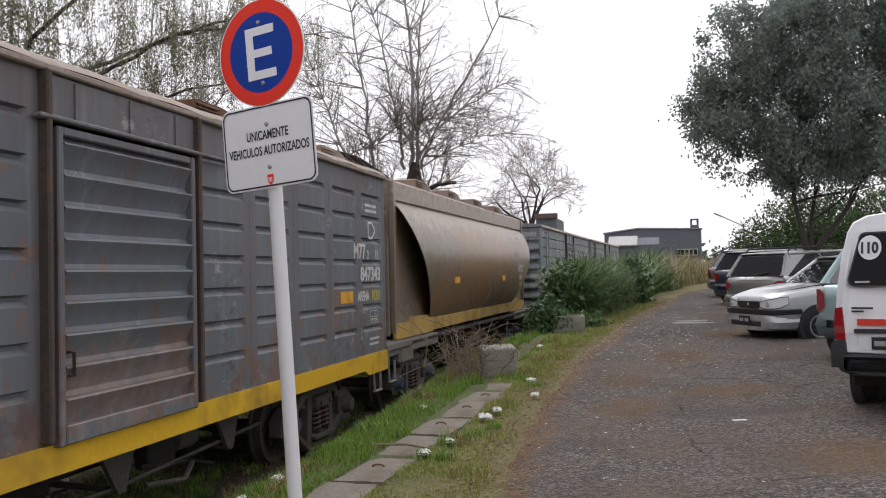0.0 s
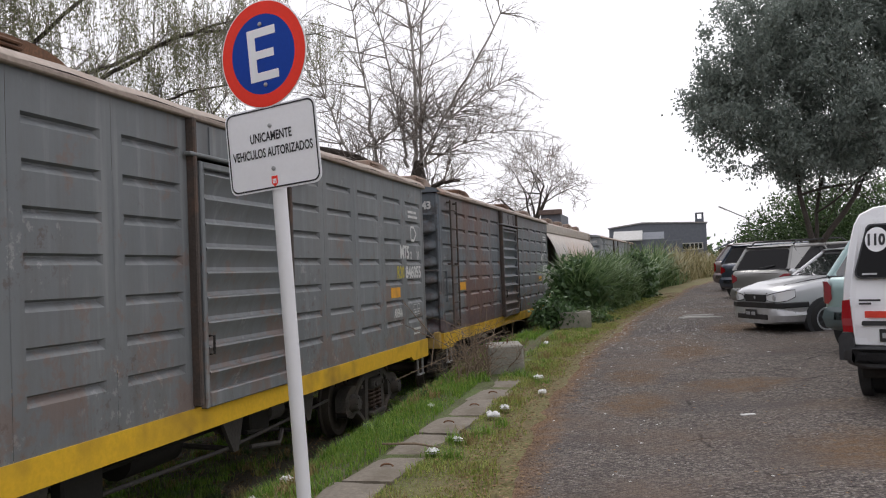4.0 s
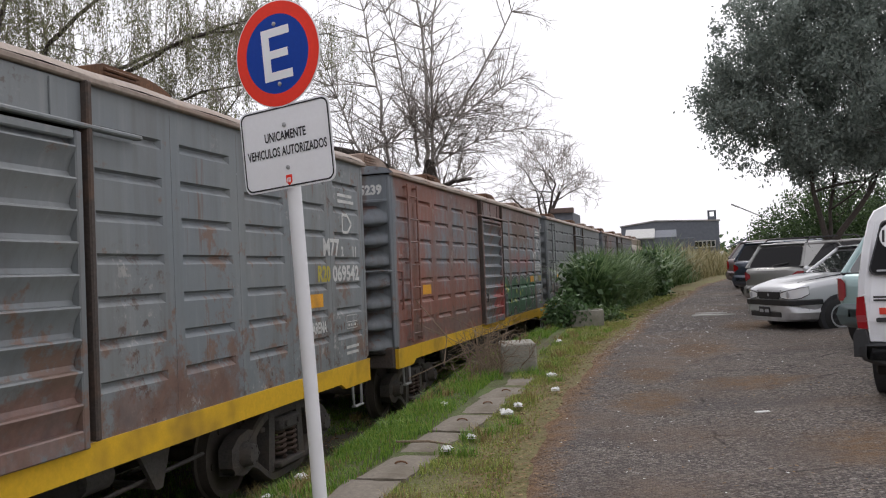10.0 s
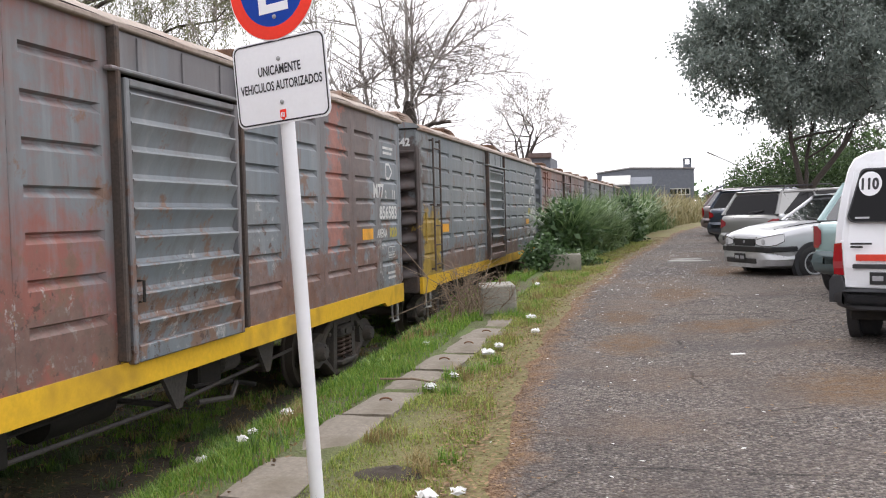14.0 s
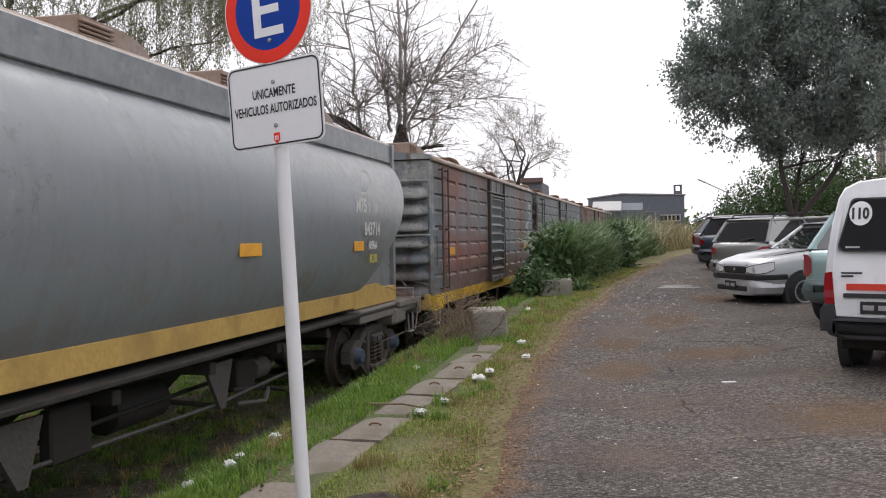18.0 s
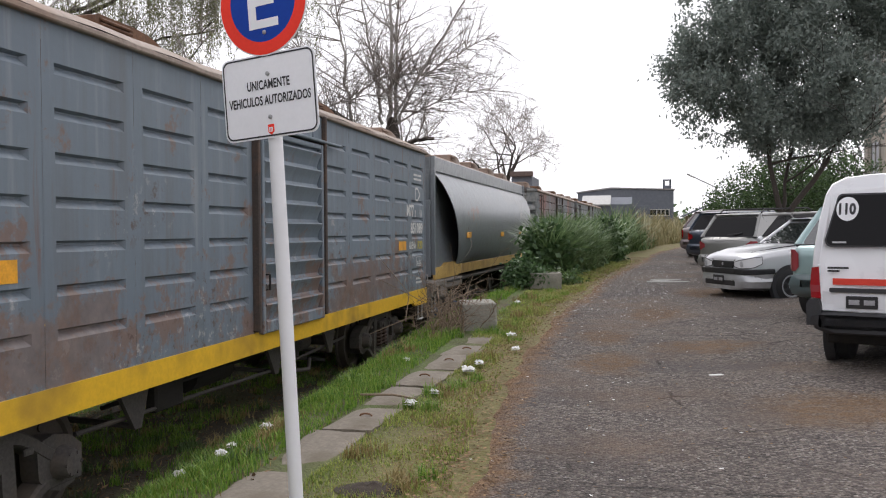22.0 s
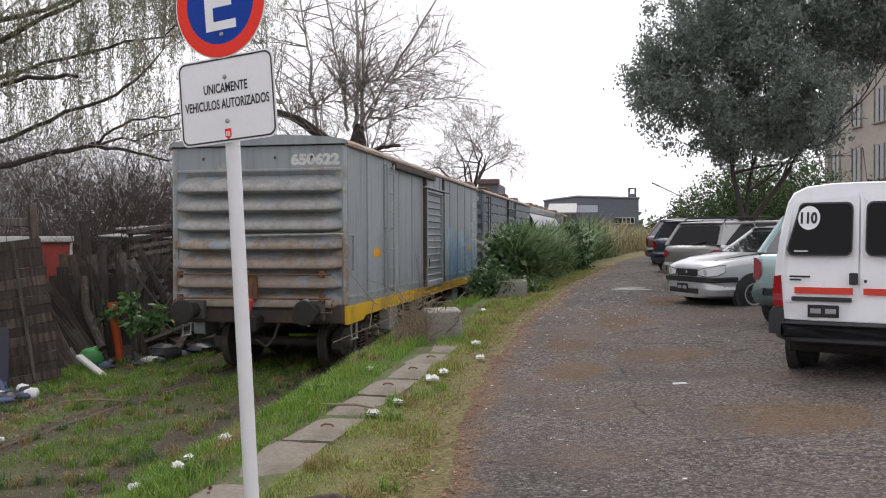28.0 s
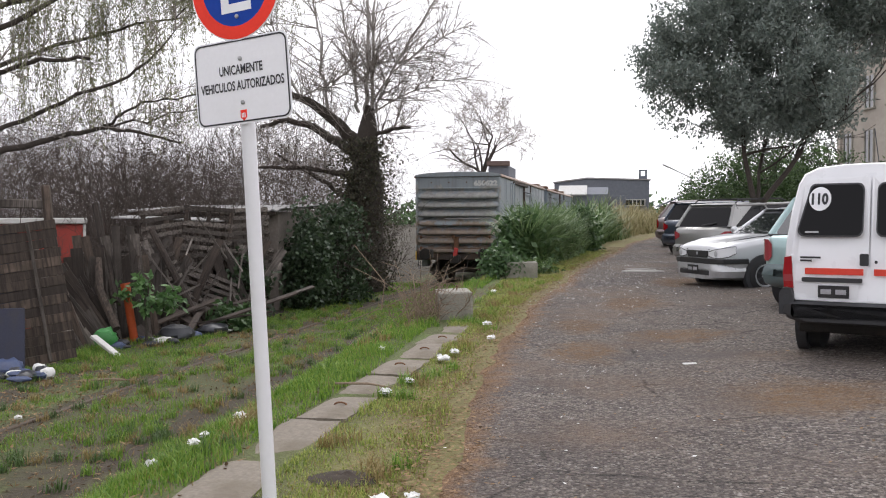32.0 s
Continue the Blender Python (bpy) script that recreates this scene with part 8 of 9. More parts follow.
leafy_bush(46, -7.1, 22.8, 0.9, 1.3, 2.9, 4200, LEAF_IVY, "climbing ivy-like shrub below the bare tree", (0.13, 0.05))
leafy_bush(47, -7.95, 18.7, 0.55, 0.5, 1.5, 1700, LEAF_IVY, "dark green climbing shrub on the shed wall", (0.16, 0.05))
leafy_bush(50, -7.35, 21.0, 0.62, 0.6, 2.9, 4200, LEAF_IVY, "tall dark green ivy shrub at the track's edge", (0.12, 0.045))
leafy_bush(54, -1.95, 20.6, 0.5, 0.8, 1.25, 2400, LEAF_BUSH, "broad-leaved green shrub among the reeds", (0.17, 0.055))
leafy_bush(48, -8.1, 14.6, 0.55, 0.30, 0.60, 420, LEAF_CASTOR, "big-leaved castor plant by the orange pipe", (0.16, 0.045), 4, lift=0.62)
solid("castor_stem", Build().tube([(-8.1, 14.6, LOW_GROUND), (-8.12, 14.6, 0.0), (-8.05, 14.6, 0.5)], [0.03, 0.025, 0.015], 6), BARK, "thin stem of the castor plant", "stem")
thicket(51, -15.5, -8.6, 17.5, 27, 5.6, 300, "dense brown leafless thicket behind the fence")
thicket(52, -8.4, -6.9, 22, 30, 2.6, 80, "brown leafless shrubs beside the track")
thicket(53, -10.4, -9.2, 14.8, 20.5, 2.3, 60, "dry brown weeds among the scrap")
leafy_bush(49, -7.5, 16.8, 0.5, 0.7, 0.55, 600, LEAF_BUSH, "big-leaved weeds in front of pallets", (0.2, 0.08), 8)
dead_weeds(-2.42, 11.65)

# ---- the scrapyard fence and sheds beyond the track, buildings, litter
WALL_PALE = plain("stained pale render", (0.22, 0.19, 0.165), 0.95, vary=0.3, scale=2, dirt=(0.12, 0.10, 0.085), dirty=0.7)
TIN = plain("weathered corrugated tin", (0.40, 0.40, 0.40), 0.55, 0.4, scale=2, dirt=(0.14, 0.09, 0.06), dirty=0.6)
PALE_TIN = plain("pale painted tin", (0.44, 0.44, 0.43), 0.6, scale=1, dirt=(0.3, 0.26, 0.22), dirty=0.5)
DARK_CLAD = plain("dark grey cladding", (0.15, 0.165, 0.195), 0.8, vary=0.2, scale=0.6, dirty=0.3)
BEIGE = plain("beige facade render", (0.42, 0.38, 0.33), 0.9, vary=0.15, scale=0.5, dirt=(0.22, 0.19, 0.16), dirty=0.6)
SHADE_GLASS = glass_mat("dark window glass", (0.02, 0.023, 0.027), 0.0)
ORANGE_TUBE = plain("orange plastic pipe", (0.50, 0.085, 0.02), 0.5, dirt=(0.2, 0.06, 0.03), dirty=0.5)
BLUE_TARP = plain("blue tarpaulin", (0.05, 0.075, 0.16), 0.6, dirt=(0.1, 0.1, 0.12), dirty=0.6)
NAVY_BOARD = plain("navy painted board", (0.035, 0.038, 0.065), 0.7, dirty=0.5)
GREEN_BAG = plain("green plastic sack", (0.05, 0.26, 0.06), 0.5, dirty=0.3)
BLACK_BAG = plain("black plastic sack", (0.025, 0.028, 0.035), 0.35, dirty=0.3, dirt=(0.12, 0.12, 0.13))
PAPER = plain("white paper litter", (0.72, 0.72, 0.70), 0.8, vary=0.1, dirty=0.2)
RED_PAINT = plain("red painted boards", (0.36, 0.05, 0.035), 0.7, dirty=0.4)
WHITE_BOARD = plain("white painted board", (0.62, 0.61, 0.58), 0.7, dirty=0.35)
BRICK = plain("old brown brick", (0.17, 0.125, 0.11), 0.95, vary=0.4, scale=3, dirty=0.6)
LOW = RAIL_Z - 0.03


def board(w, l, t=0.03, rough=0.012):
    b = Build()
    n = 6
    rows = []
    for i in range(n + 1):
        q = i / n
        k = w / 2 * (1 + 0.06 * noise.noise((q * 4, l, w)))
        e = rough * noise.noise((q * 3, 2, l * 3))
        z = l * q
        rows.append([(-k, e, z), (k, e, z), (k, e + t, z), (-k, e + t, z), (-k, e, z)])
    b.sheet(rows)
    for r, flip in ((rows[0], False), (rows[-1], True)):
        b.add(r[:4], [(0, 1, 2, 3)])
    return b


BOARDS = [board(w, l) for w, l in ((0.16, 2.0), (0.20, 1.75), (0.13, 2.15), (0.22, 1.6))]
BOARD_MESHES = [b.mesh("board", mat) for b in BOARDS for mat in (OLD_WOOD, BROWN_WOOD)]


def pallet(m, label="grey broken wooden pallet leaning in a heap"):
    root = thing("pallet", m, label, "pallet", "old pallets")
    deck = shared(("deck_board",), lambda: Build().box((0, 0, 0), (1.1, 0.095, 0.022), 0.004), OLD_WOOD)
    bearer = shared(("bearer",), lambda: Build().box((0, 0, 0), (0.09, 1.15, 0.09), 0.006), BROWN_WOOD)
    for i in range(7):
        if random.random() < 0.9:
            part("deck_board", deck, OLD_WOOD, root, m=pose(random.uniform(-0.03, 0.03), -0.52 + 0.173 * i, 0.058, 0, 0, random.uniform(-2, 2)))
    for x in (-0.48, 0, 0.48):
        part("bearer", bearer, BROWN_WOOD, root, m=pose(x, 0, 0))
    for y in (-0.5, 0, 0.5):
        part("deck_board", deck, OLD_WOOD, root, m=pose(0, y, -0.058))
    return root


def make_yard():
    # tall board panel, its post and beam
    root = thing("board_panel", pose(-8.36, 12.0, LOW, -3, -8, 38), "tall brown board panel fixed to a dark post", "fence")
    for i in range(15):
        part("board", Build().box((0.01 * (i % 3), 0.012 * (i % 2), 0.10 + 0.143 * i), (0.98 + 0.02 * (i % 2), 0.025, 0.138), 0.004, Matrix.Rotation(0.012 * ((i * 7) % 3 - 1), 3, "Y")), BROWN_WOOD, root)
    part("batten", Build().box((0.12, -0.035, 1.1), (0.05, 0.03, 2.1), 0.005), OLD_WOOD, root)
    solid("fence_post", Build().box((0, 0, 1.35), (0.12, 0.12, 2.9), 0.015), BROWN_WOOD, "dark wooden post with a crossbeam", "post", m=pose(-8.55, 12.75, LOW - 0.05, 0, -4, 20))
    solid("fence_beam", Build().box((0, 0, 0), (2.6, 0.10, 0.14), 0.015), OLD_WOOD, "grey wooden crossbeam on the post", "beam", m=pose(-9.95, 12.2, 1.98, 0, 1.5, 22))
    solid("board_panel", Build().box((0, 0, 1.0), (0.9, 0.04, 2.05), 0.01), NAVY_BOARD, "upright navy blue board", "board", m=pose(-9.0, 11.75, LOW, -2, -3, 30))
    solid("board_panel", Build().box((0, 0, 0.45), (0.7, 0.04, 0.95), 0.01), NAVY_BOARD, "low navy blue board leaning on a panel", "board", m=pose(-8.62, 11.35, LOW, -9, 0, 30))
    shed = thing("tool_shed", pose(-11.67, 16.56, LOW, 0, 0, 35), "small red hut with white roof edge", "shed")
    part("wall", Build().box((0, 0, 1.06), (1.84, 1.2, 2.12), 0.02), RED_PAINT, shed)
    part("roof", Build().box((0, 0, 2.19), (1.96, 1.4, 0.12), 0.02), WHITE_BOARD, shed)
    part("trim", Build().box((0.93, -0.62, 1.06), (0.06, 0.06, 2.12), 0.01), WHITE_BOARD, shed)
    # boards leaning close together, their heads to one side
    rng = random.Random(4)
    for i in range(34):
        q = i / 33
        x, y = -8.98 + 0.42 * q + rng.uniform(-0.06, 0.06), 13.3 + 1.05 * q + rng.uniform(-0.12, 0.12)
        me = BOARD_MESHES[rng.randrange(len(BOARD_MESHES))]
        solid("leaning_board", me, None, "weathered grey board leaning in the fence", "board", "leaning fence boards", m=pose(x, y, LOW - 0.05, rng.uniform(-20, -8), -24 - 12 * q + rng.uniform(-6, 6), 22 + rng.uniform(-8, 8)))
    for i in range(16):
        q = i / 15
        me = BOARD_MESHES[rng.randrange(len(BOARD_MESHES))]
        solid("leaning_board", me, None, "dark weathered board fixed behind the fence", "board", "leaning fence boards", m=pose(-9.55 + 1.1 * q, 14.1 + 1.4 * q, LOW - 0.05, rng.uniform(-8, 0), rng.uniform(-14, -2), 25 + rng.uniform(-6, 6)))
    for i in range(14):
        me = BOARD_MESHES[rng.randrange(len(BOARD_MESHES))]
        solid("fallen_board", me, None, "weathered board lying in the scrap heap", "board", "fallen boards", m=pose(-8.3 + rng.uniform(-0.6, 0.8), 14.6 + 0.28 * i, LOW + 0.05 + 0.02 * i, -78 + rng.uniform(-9, 9), rng.uniform(-10, 10), rng.uniform(-80, 80)))
    for a, b, c in (((-8.45, 14.2, LOW + 0.3), (-8.95, 14.5, 0.45), (-9.15, 14.8, 1.0)), ((-8.9, 14.9, 0.2), (-9.2, 15.1, 1.1), (-9.45, 15.2, 2.0)), ((-8.9, 16.9, LOW), (-9.4, 17.0, 0.6), (-9.9, 17.2, 1.55)), ((-8.1, 16.8, LOW), (-8.75, 16.9, 0.6), (-9.3, 17.0, 1.5))):
        solid("old_post", Build().tube([a, b, c], [0.07, 0.075, 0.06], 8), BROWN_WOOD, "crooked dark old post", "post", "crooked posts")
    solid("orange_pipe", Build().lathe((0, 0, 0), (0, 0, 1), [(0, 0.072), (0.02, 0.076), (0.95, 0.072), (1.0, 0.088), (1.12, 0.088), (1.12, 0.07)], 16), ORANGE_TUBE, "upright orange plastic pipe in the scrap", "pipe", m=pose(-8.42, 14.75, LOW - 0.05, 0, -9, 0), rounded=True)
    for i in range(26):
        me = BOARD_MESHES[rng.randrange(len(BOARD_MESHES))]
        solid("leaning_board", me, None, "weathered grey board leaning on pallets", "board", "leaning fence boards", m=pose(-9.7 + 0.095 * i, 16.2 + 0.10 * i + rng.uniform(-0.4, 0.4), LOW - 0.03, rng.uniform(-34, -10), rng.uniform(-42, 34), 20 + rng.uniform(-20, 20)))
    lath = Build().box((0, 0, 0.5), (0.035, 0.02, 1.0), 0.003).mesh("lath", OLD_WOOD)
    for i in range(24):
        h = rng.uniform(0.0, 1.5)
        solid("lath", lath, None, "thin split lath in the scrap heap", "lath", "laths in the heap", m=pose(-9.9 + 2.6 * rng.random(), 15.6 + 2.6 * rng.random(), LOW + h, rng.uniform(-70, 20), rng.uniform(-60, 60), rng.uniform(0, 60)))
    # pallets
    for args in ((-9.9, 17.6, 0.55, 82, -6, 22), (-9.3, 17.8, 0.62, 84, 5, 24), (-8.6, 18.5, 0.62, 86, -4, 26), (-8.0, 18.9, 0.55, 80, 6, 20), (-8.35, 17.5, 0.10, 50, 22, 32), (-8.75, 18.45, 1.42, 84, 6, 22), (-8.1, 19.0, 1.40, 86, -3, 28), (-9.6, 18.3, 1.40, 83, -8, 24), (-10.4, 17.3, 0.60, 84, 8, 20), (-9.2, 17.0, 0.35, 60, -20, 26)):
        pallet(pose(*args))
    # wall and roof behind
    wall = thing("yard_shed", pose(-9.0, 20.6, LOW, 0, 0, 2), "low rendered shed with tin roof behind pallets", "shed")
    part("wall", Build().box((-0.7, 0, 1.2), (3.6, 0.2, 2.4), 0.01), WALL_PALE, wall)
    part("wall", Build().box((1.0, 1.6, 1.2), (0.2, 3.0, 2.4), 0.01), WALL_PALE, wall)
    roof = Build()
    rows = []
    for i in range(81):
        x = -2.6 + 3.9 * i / 80
        z = 0.022 * math.cos(i * 1.57)
        rows.append([(x, -0.5, 2.45 + z), (x, 3.4, 2.62 + z), (x, 3.4, 2.60 + z), (x, -0.5, 2.415 + z), (x, -0.5, 2.45 + z)])
    roof.sheet(rows)
    part("roof", roof, TIN, wall, "corrugated tin roof")
    part("fascia", Build().box((-0.7, -0.40, 2.36), (3.7, 0.05, 0.10), 0.01), BROWN_WOOD, wall)
    solid("tin_sheet", Build().box((0, 0, 0), (2.6, 0.9, 0.03), 0.004), TIN, "pale tin sheet lying over stacked pallets", "sheet", m=pose(-9.75, 18.9, 1.74, 3, 2, 4))
    # sacks and scraps
    def sack(x, y, z, s, mat, label, seed):
        b = Build()
        rows = []
        for i in range(9):
            t = math.pi * i / 8
            row = []
            for j in range(13):
                a = TAU * j / 12
                p = Vector((math.sin(t) * math.cos(a), math.sin(t) * math.sin(a), math.cos(t)))
                k = 1 + 0.35 * noise.noise(p * 2.2 + Vector((seed, 0, 0)))
                row.append((p.x * s[0] * k, p.y * s[1] * k, max(-0.9 * s[2], p.z * s[2] * k)))
            rows.append(row)
        b.sheet(rows)
        solid("sack", b, mat, label, "sack", "dumped sacks", m=pose(x, y, z), rounded=True)
    sack(-8.45, 13.85, LOW + 0.17, (0.20, 0.2, 0.19), GREEN_BAG, "bulging green plastic sack in the scrap", 1)
    sack(-7.75, 15.0, LOW + 0.13, (0.34, 0.3, 0.15), BLACK_BAG, "flattened black plastic sack", 2)
    sack(-7.45, 15.9, LOW + 0.10, (0.3, 0.3, 0.12), BLACK_BAG, "flattened black plastic sack", 3)
    sack(-8.3, 11.1, LOW + 0.13, (0.24, 0.22, 0.12), BLUE_TARP, "crumpled blue tarpaulin on bare soil", 4)
    rag = random.Random(12)
    for i in range(26):
        mat = (BLUE_TARP, BLACK_BAG, BLUE_TARP, BLACK_BAG, PAPER)[i % 5]
        sack(-8.2 + rag.gauss(0, 0.28), 10.85 + rag.gauss(0, 0.22), LOW + 0.05 + 0.05 * rag.random(), (rag.uniform(0.06, 0.2), rag.uniform(0.06, 0.15), rag.uniform(0.03, 0.09)), mat, "crumpled plastic rag on bare soil", 10 + i)
    for i in range(30):
        mat = (BLACK_BAG, BLUE_TARP, BLACK_BAG, OLD_WOOD, PAPER, BROWN_WOOD)[i % 6]
        q = rag.random()
        sack(-8.25 + 0.9 * q + rag.gauss(0, 0.22), 13.7 + 3.2 * q + rag.gauss(0, 0.25), LOW + 0.04, (rag.uniform(0.06, 0.22), rag.uniform(0.06, 0.15), rag.uniform(0.03, 0.08)), mat, "small crumpled scrap at the heap's foot", 50 + i)
    sack(-7.95, 11.3, LOW + 0.10, (0.08, 0.08, 0.06), PAPER, "crumpled white plastic bag", 5)
    solid("white_board", Build().box((0, 0, 0), (0.75, 0.12, 0.05), 0.008), WHITE_BOARD, "white painted board tipped on scrap", "board", m=pose(-8.05, 13.2, LOW + 0.14, 0, 22, -25))
    solid("stick", Build().tube([(0, 0, 0), (0.35, 0.06, 0.015), (0.8, 0.0, 0.0)], [0.02, 0.018, 0.012], 6), DEAD, "pale broken stick on the soil", "stick", m=pose(-7.0, 10.85, LOW + 0.02, 0, 0, 12))


def make_buildings():
    b = thing("warehouse", pose(-1.2, 77, -0.45), "dark grey flat-roofed warehouse far up the track", "building")
    w = Build().prism([(-3.2, 0), (4.5, 0), (4.5, 5.35), (-0.5, 5.55), (-3.2, 5.2)], -2.5, 14, axis=1)
    part("wall", w, DARK_CLAD, b)
    part("roof", Build().prism([(-3.3, 5.22), (-0.5, 5.57), (4.6, 5.37), (4.6, 5.47), (-0.5, 5.67), (-3.3, 5.32)], -2.6, 14.1, axis=1), TIN, b)
    part("base_wall", Build().box((1.5, -2.56, 1.2), (6.0, 0.1, 2.4), 0.02), BEIGE, b)
    for x in (0.4, 2.2, 3.5):
        win = part("window", Build().box((x, -2.62, 3.55), (1.3, 0.06, 0.5), 0.01), SHADE_GLASS, b)
        fr = Build()
        for q in (-0.5, -0.25, 0, 0.25, 0.5):
            fr.box((x + q * 1.3, -2.66, 3.55), (0.07, 0.05, 0.55), 0.005)
        for q in (-0.38, 0.38):
            fr.box((x, -2.66, 3.55 + 0.65 * q), (1.4, 0.05, 0.07), 0.005)
        part("window_frame", fr, WHITE_BOARD, win)
    ch = Build()
    for x in (3.75, 4.25):
        ch.box((x, -2.2, 5.75), (0.16, 0.16, 1.0), 0.02)
    ch.box((4.0, -2.2, 6.2), (0.66, 0.5, 0.10), 0.02)
    ch.box((4.0, -2.2, 5.5), (0.5, 0.4, 0.5), 0.02)
    part("chimney", ch, DARK_CLAD, b)
    c = thing("gable_shed", pose(-2.6, 60, 0.3), "small gabled shed with pale tin roof", "building")
    part("wall", Build().prism([(0, 0), (3, 0), (3, 3.1), (1.5, 3.62), (0, 3.1)], -0.6, 2.6, axis=0), DARK_CLAD, c)
    part("roof", Build().prism([(-0.2, 3.03), (1.5, 3.66), (3.2, 3.03), (3.2, 3.11), (1.5, 3.76), (-0.2, 3.11)], -0.7, 1.2, axis=0), PALE_TIN, c)
    part("side_wall", Build().box((3.0, 0.5, 1.5), (1.5, 0.2, 3.0), 0.02), DARK_CLAD, c)
    d = thing("flat_building", pose(-8.0, 43, -0.5), "flat dark brown building behind the bare tree", "building")
    part("wall", Build().box((3.25, -2.5, 2.3), (0.9, 3, 4.6), 0.02), DARK_CLAD, d)
    part("parapet", Build().box((3.25, -4.03, 4.68), (1.0, 0.3, 0.22), 0.02), BRICK, d)
    part("window", Build().box((3.25, -4.02, 3.0), (0.5, 0.06, 0.9), 0.01), SHADE_GLASS, d)
    # apartment block behind the evergreen
    a = thing("apartment_building", pose(14.8, 48.7, 0.8, 0, 0, -75), "beige apartment block with tall dark windows", "building")
    part("wall", Build().box((0, 4, 6.5), (13.0, 8, 13.0), 0.03), BEIGE, a)
    part("roof", Build().box((0, 4, 13.1), (13.5, 8.5, 0.3), 0.03), CONCRETE, a)
    for row in range(4):
        for col in range(6):
            x, z = -5.4 + col * 2.15, 1.9 + row * 2.95
            win = part("window", Build().box((x, -0.01, z), (0.85, 0.06, 1.75), 0.01), SHADE_GLASS, a)
            fr = Build()
            fr.box((x, -0.05, z), (0.06, 0.05, 1.7), 0.005)
            for q in (-0.44, 0.44):
                fr.box((x + q, -0.05, z), (0.07, 0.06, 1.85), 0.005)
            part("window_frame", fr, CONCRETE, win)
            part("sill", Build().box((x, -0.08, z - 0.93), (1.1, 0.16, 0.09), 0.01), CONCRETE, win)
    for x in (-6.3, 0.0, 6.3):
        part("pilaster", Build().box((x, -0.06, 6.5), (0.35, 0.12, 13.0), 0.02), BEIGE, a)
    h = thing("small_house", pose(5.6, 64, 0.9), "low house with dark gabled roof", "building")
    part("wall", Build().box((0, 2, 0.9), (3.6, 4, 1.8), 0.02), WALL_PALE, h)
    part("roof", Build().prism([(-2.1, 1.7), (0, 2.6), (2.1, 1.7), (2.1, 1.8), (0, 2.72), (-2.1, 1.8)], -0.3, 4.3, axis=1), DARK_CLAD, h)
    lamp = thing("street_lamp", pose(4.6, 52, 0.9), "thin grey street lamp with a slanted arm", "lamp")
    part("pole", Build().tube([(0, 0, 0), (0, 0, 3.2)], 0.05, 8), STEEL, lamp)
    part("arm", Build().tube([(0, 0, 3.15), (-1.2, 0, 3.75)], 0.035, 6), STEEL, lamp)
    part("lamp_head", Build().box((-1.35, 0, 3.82), (0.5, 0.16, 0.08), 0.02, Matrix.Rotation(0.45, 3, "Y")), STEEL, lamp)


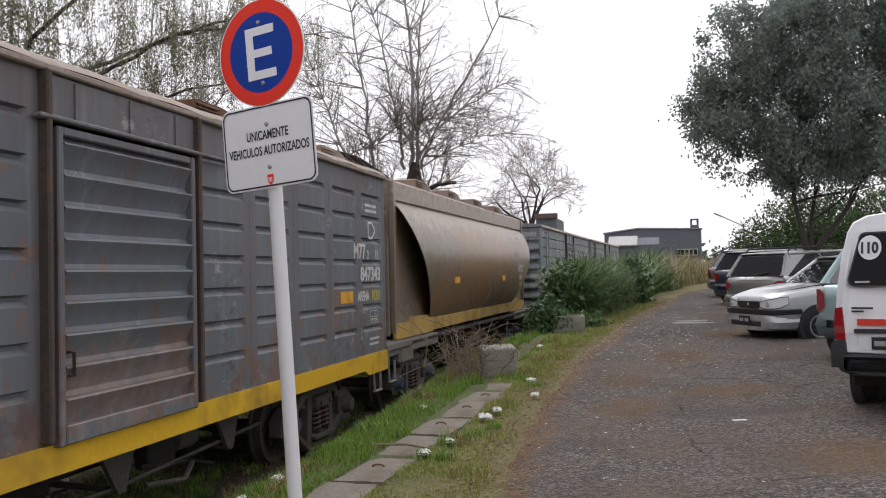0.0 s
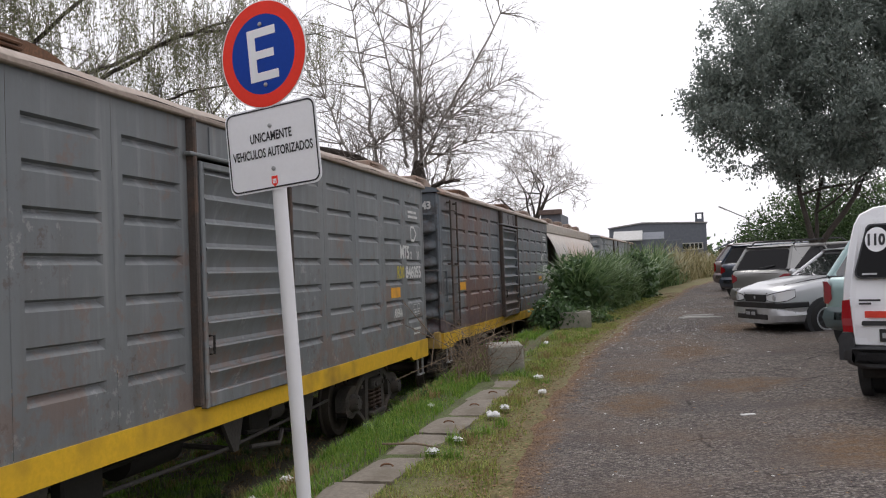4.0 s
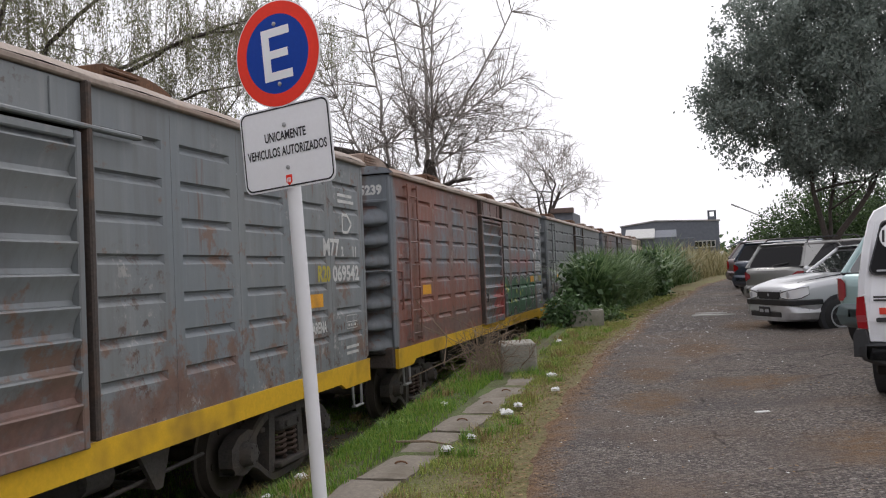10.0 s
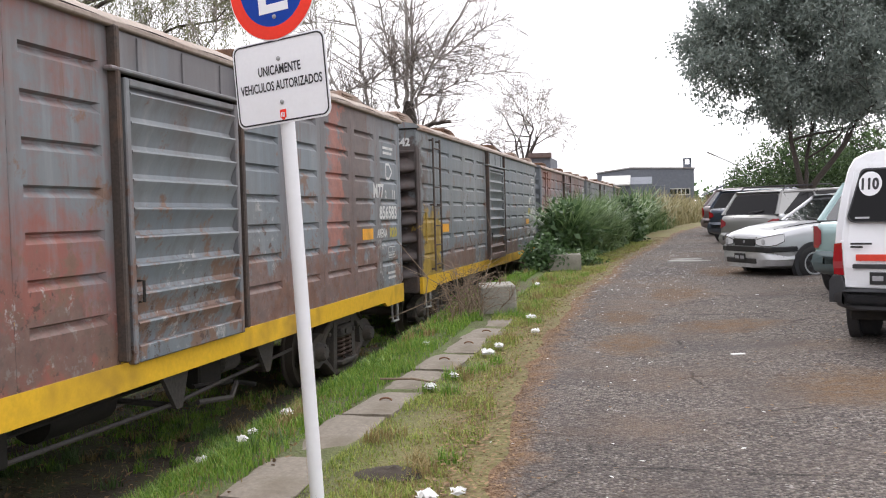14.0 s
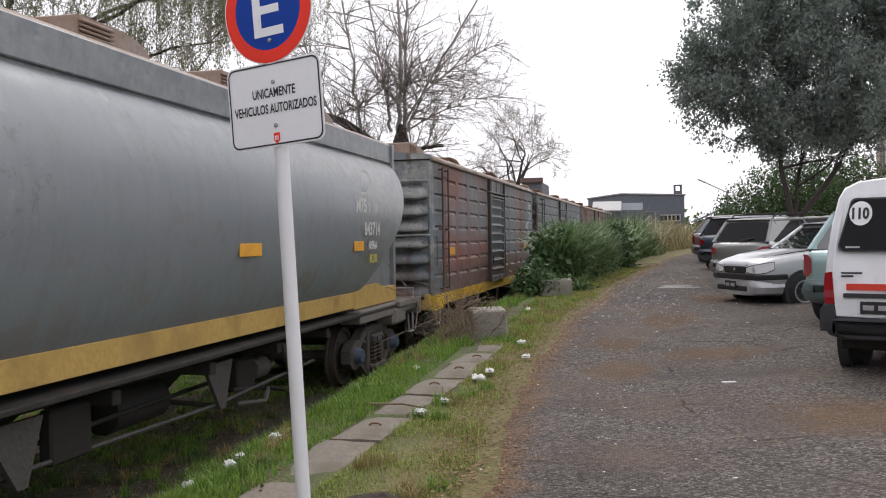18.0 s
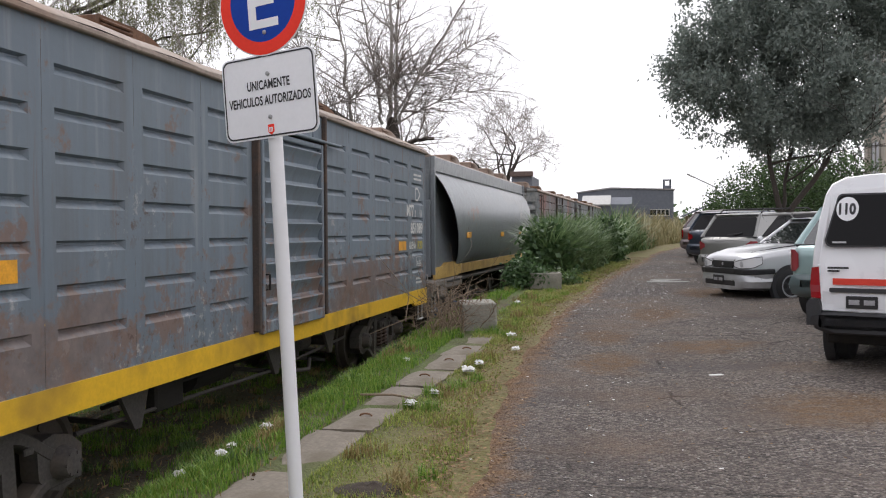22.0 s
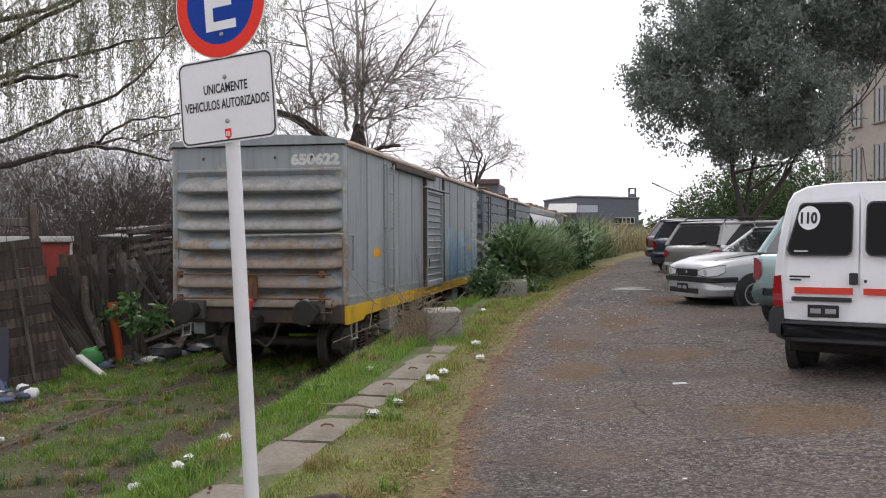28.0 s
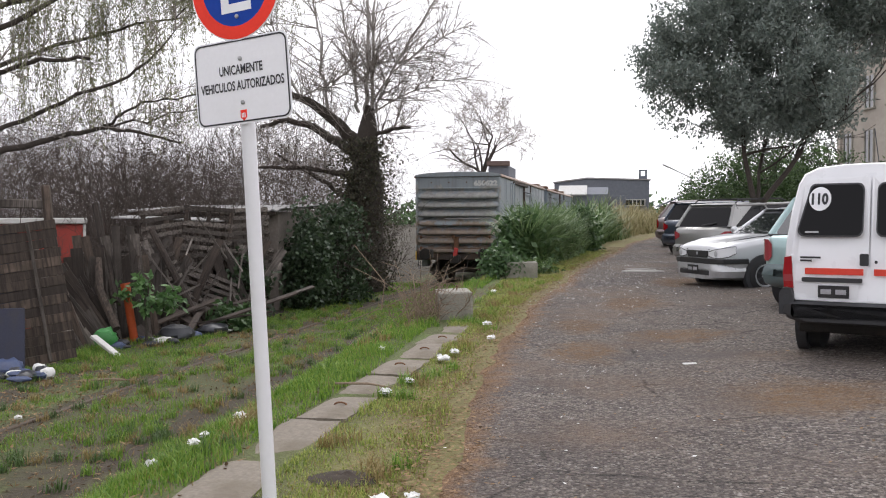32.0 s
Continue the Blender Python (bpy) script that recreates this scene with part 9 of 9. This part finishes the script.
def make_litter():
    rng = random.Random(9)
    spots = [(-1.80, 7.05), (-1.71, 7.55), (-1.66, 8.7), (-1.60, 8.62), (-1.56, 9.0), (-2.36, 9.1), (-1.9, 14.8), (-1.49, 11.0), (-3.05, 6.35), (-2.80, 6.45), (-3.10, 5.65), (-2.92, 5.9), (-1.04, 4.63), (-1.19, 4.54), (-1.30, 9.9), (-6.3, 8.6)]
    for i, (x, y) in enumerate(spots):
        b = Build()
        s = rng.uniform(0.026, 0.055) 
        rows = []
        for u in range(6):
            rows.append([((u - 2.5) / 2.5 * s * 1.2, (v - 2.5) / 2.5 * s, 0.022 + 0.03 * noise.noise((u * 0.9 + i * 7, v * 0.9, 1)) + 0.5 * s * max(0, 1 - ((u - 2.5) ** 2 + (v - 2.5) ** 2) / 6)) for v in range(6)])
        b.sheet(rows)
        b.sheet([[(p[0], p[1], 0.004) for p in r] for r in rows])
        solid("paper_scrap", b, PAPER, "crumpled white paper scrap on the grass", "litter", "scraps of litter", m=pose(x, y, ground_height(x, y) + 0.035, 0, 0, rng.uniform(0, 180)))
    z = ground_height(0.74, 8.53)
    solid("paper_scrap", Build().box((0, 0, 0.012), (0.13, 0.045, 0.012), 0.003), PAPER, "flat white scrap on the asphalt", "litter", "scraps of litter", m=pose(0.74, 8.53, z + 0.012, 0, 0, 20))
    # two white-painted streaks stand in for sky glints on a puddle
    solid("white_lath", Build().tube([(-0.42, 0.0, 0.02), (-0.2, 0.03, 0.022), (0.1, 0.0, 0.02), (0.45, 0.05, 0.02)], [0.016, 0.034, 0.026, 0.012], 6), WHITE_BOARD, "white streak shaped as a puddle highlight on the lane", "board", m=pose(0.70, 19.0, ground_height(0.70, 19.0) + 0.012, 0, 0, 4))
    solid("white_lath", Build().tube([(-0.3, 0.0, 0.015), (0.05, 0.025, 0.018), (0.34, 0.0, 0.015)], [0.008, 0.016, 0.008], 6), WHITE_BOARD, "thin white streak of puddle highlight on the lane", "board", m=pose(0.66, 19.5, ground_height(0.66, 19.5) + 0.012, 0, 0, -3))
    solid("stick", Build().tube([(-0.25, 0, 0.04), (0.05, 0.02, 0.055), (0.28, -0.02, 0.045)], [0.009, 0.011, 0.007], 6), DEAD, "pale stick lying across a slab", "stick", m=pose(-2.03, 7.15, ground_height(-2.0, 7.15) + 0.035, 0, 0, -12))
    heap = Build()
    rows = []
    for i in range(9):
        for_row = []
        for j in range(17):
            r, a = 0.17 * i / 8, TAU * j / 16
            for_row.append((r * 1.3 * math.cos(a), r * math.sin(a), 0.035 * (1 - i / 8) * (1 + 0.9 * noise.noise((r * 22 * math.cos(a), r * 22 * math.sin(a), 0))) + 0.004 * (1 - i / 8)))
        rows.append(for_row)
    heap.sheet(rows)
    solid("soil_heap", heap, plain("dark crumbly soil", (0.05, 0.036, 0.026), 0.95, vary=0.5, scale=8, bumpy=0.9), "small dark heap of soil in the grass", "soil", m=pose(-1.53, 5.0, ground_height(-1.53, 5.0)), rounded=True)
    # pale bits strewn on the lane
    r2 = np.random.default_rng(14)
    n = 1700
    ys = np.concatenate([4 + 22 * r2.uniform(0, 1, 260), 18.0 + 4.0 * r2.normal(size=n - 260)])
    ys = np.clip(ys, 4, 30)
    xs = np.array([road_left(y) for y in ys]) + np.where(r2.uniform(0, 1, n) < 0.6, r2.uniform(0.05, 1.7, n), r2.uniform(0.05, 3.6, n))
    c = np.stack([xs, ys, [ground_height(x, y) + 0.022 for x, y in zip(xs, ys)]], 1)
    q = leaf_quads(r2, c, r2.uniform(0.015, 0.05, (n, 1)) * np.where(r2.uniform(0, 1, (n, 1)) < 0.08, 2.0, 1.0), 0.012, 0.0)
    q[:, :, 2] = c[:, None, 2] + (q[:, :, 2] - c[:, None, 2]) * 0.25
    solid("pale_bits", quads_mesh("pale_bits", q, PAPER), PAPER, "small pale bits strewn on asphalt", "litter", kind="stuff")


def far_woods():
    rng = np.random.default_rng(77)
    cs = []
    for x0, x1, y0, y1, h, n in ((10, 90, 60, 95, 5.0, 220), (-45, 60, 120, 150, 3.6, 260)):
        p = np.stack([rng.uniform(x0, x1, n), rng.uniform(y0, y1, n), rng.uniform(0.2, 1.0, n) * h + 0.3], 1)
        cs.append(np.repeat(p, 45, 0) + rng.normal(size=(n * 45, 3)) * np.array([1.6, 1.2, 0.8]))
    cs = np.concatenate(cs)
    cs = cs[cs[:, 2] > 0]
    solid("far_woods", quads_mesh("far_woods", leaf_quads(rng, cs, 0.8, 0.3, 0.2), LEAF_BUSH), LEAF_BUSH, "far hedges and tree tops along the horizon", "trees", kind="stuff")


def brown_woods():
    rng = np.random.default_rng(78)
    n = 700
    p = np.stack([rng.uniform(-60, -13, n), rng.uniform(30, 60, n), rng.uniform(0.05, 1.0, n) ** 1.5 * 5.5], 1)
    cs = np.repeat(p, 200, 0) + rng.normal(size=(n * 200, 3)) * np.array([1.5, 1.2, 0.9])
    mat = leafy("far leafless brush", (0.075, 0.062, 0.055), (0.15, 0.125, 0.11), 0.95, 0.2)
    solid("far_brush", quads_mesh("far_brush", leaf_quads(rng, cs[cs[:, 2] > 0], 0.9, 0.011, -0.3), mat), mat, "far brown leafless brush and tree tops", "trees", kind="stuff")


brown_woods()
make_yard()
make_buildings()
make_litter()
far_woods()
# added out of view: boards that block the sky light beneath the wagons
fence = Build()
for i in range(54):
    fence.box((-7.95 - 0.02 * (i % 2), -24 + 0.6 * i, LOW + 1.6), (0.04, 0.585, 3.2 + 0.06 * (i % 3)), 0.006)
solid("wall_west", fence, BROWN_WOOD, "unseen board fence added to keep light from under the train", "fence", kind="structure")

# ---- what moves: the train draws away, and its wheels turn
TRAVEL = [0.0, 3.8, 7.7, 11.62, 15.55, 19.5, 23.45, 27.38, 31.43, 35.53, 39.71, 44.0, 48.2, 52.33, 56.5, 60.6, 64.5, 68.25, 72.0, 75.96, 80.17, 84.45, 88.6, 92.69, 96.83, 101.02, 105.16, 109.25, 113.31, 117.33, 121.38, 125.35, 129.29]


def on_track(y):
    turn = -math.degrees(math.atan(2 * max(0.0, y - 4) / 1700))
    return pose(TRACK_X + bend(y), y, RAIL_Z, 0, 0, turn)


def motions():
    for wagon, start in TRAIN:
        walk(wagon, [(t, on_track(start + s)) for t, s in enumerate(TRAVEL)])
    steps = [i * 0.1 for i in range(321)]
    gone = np.interp(steps, range(33), TRAVEL)
    for wheel, a in WHEELS:
        walk(wheel, [(t, pose(0, a, 0.43, 0, 0, 0) @ Matrix.Rotation(-g / 0.43, 4, "X")) for t, g in zip(steps, gone)])


motions()
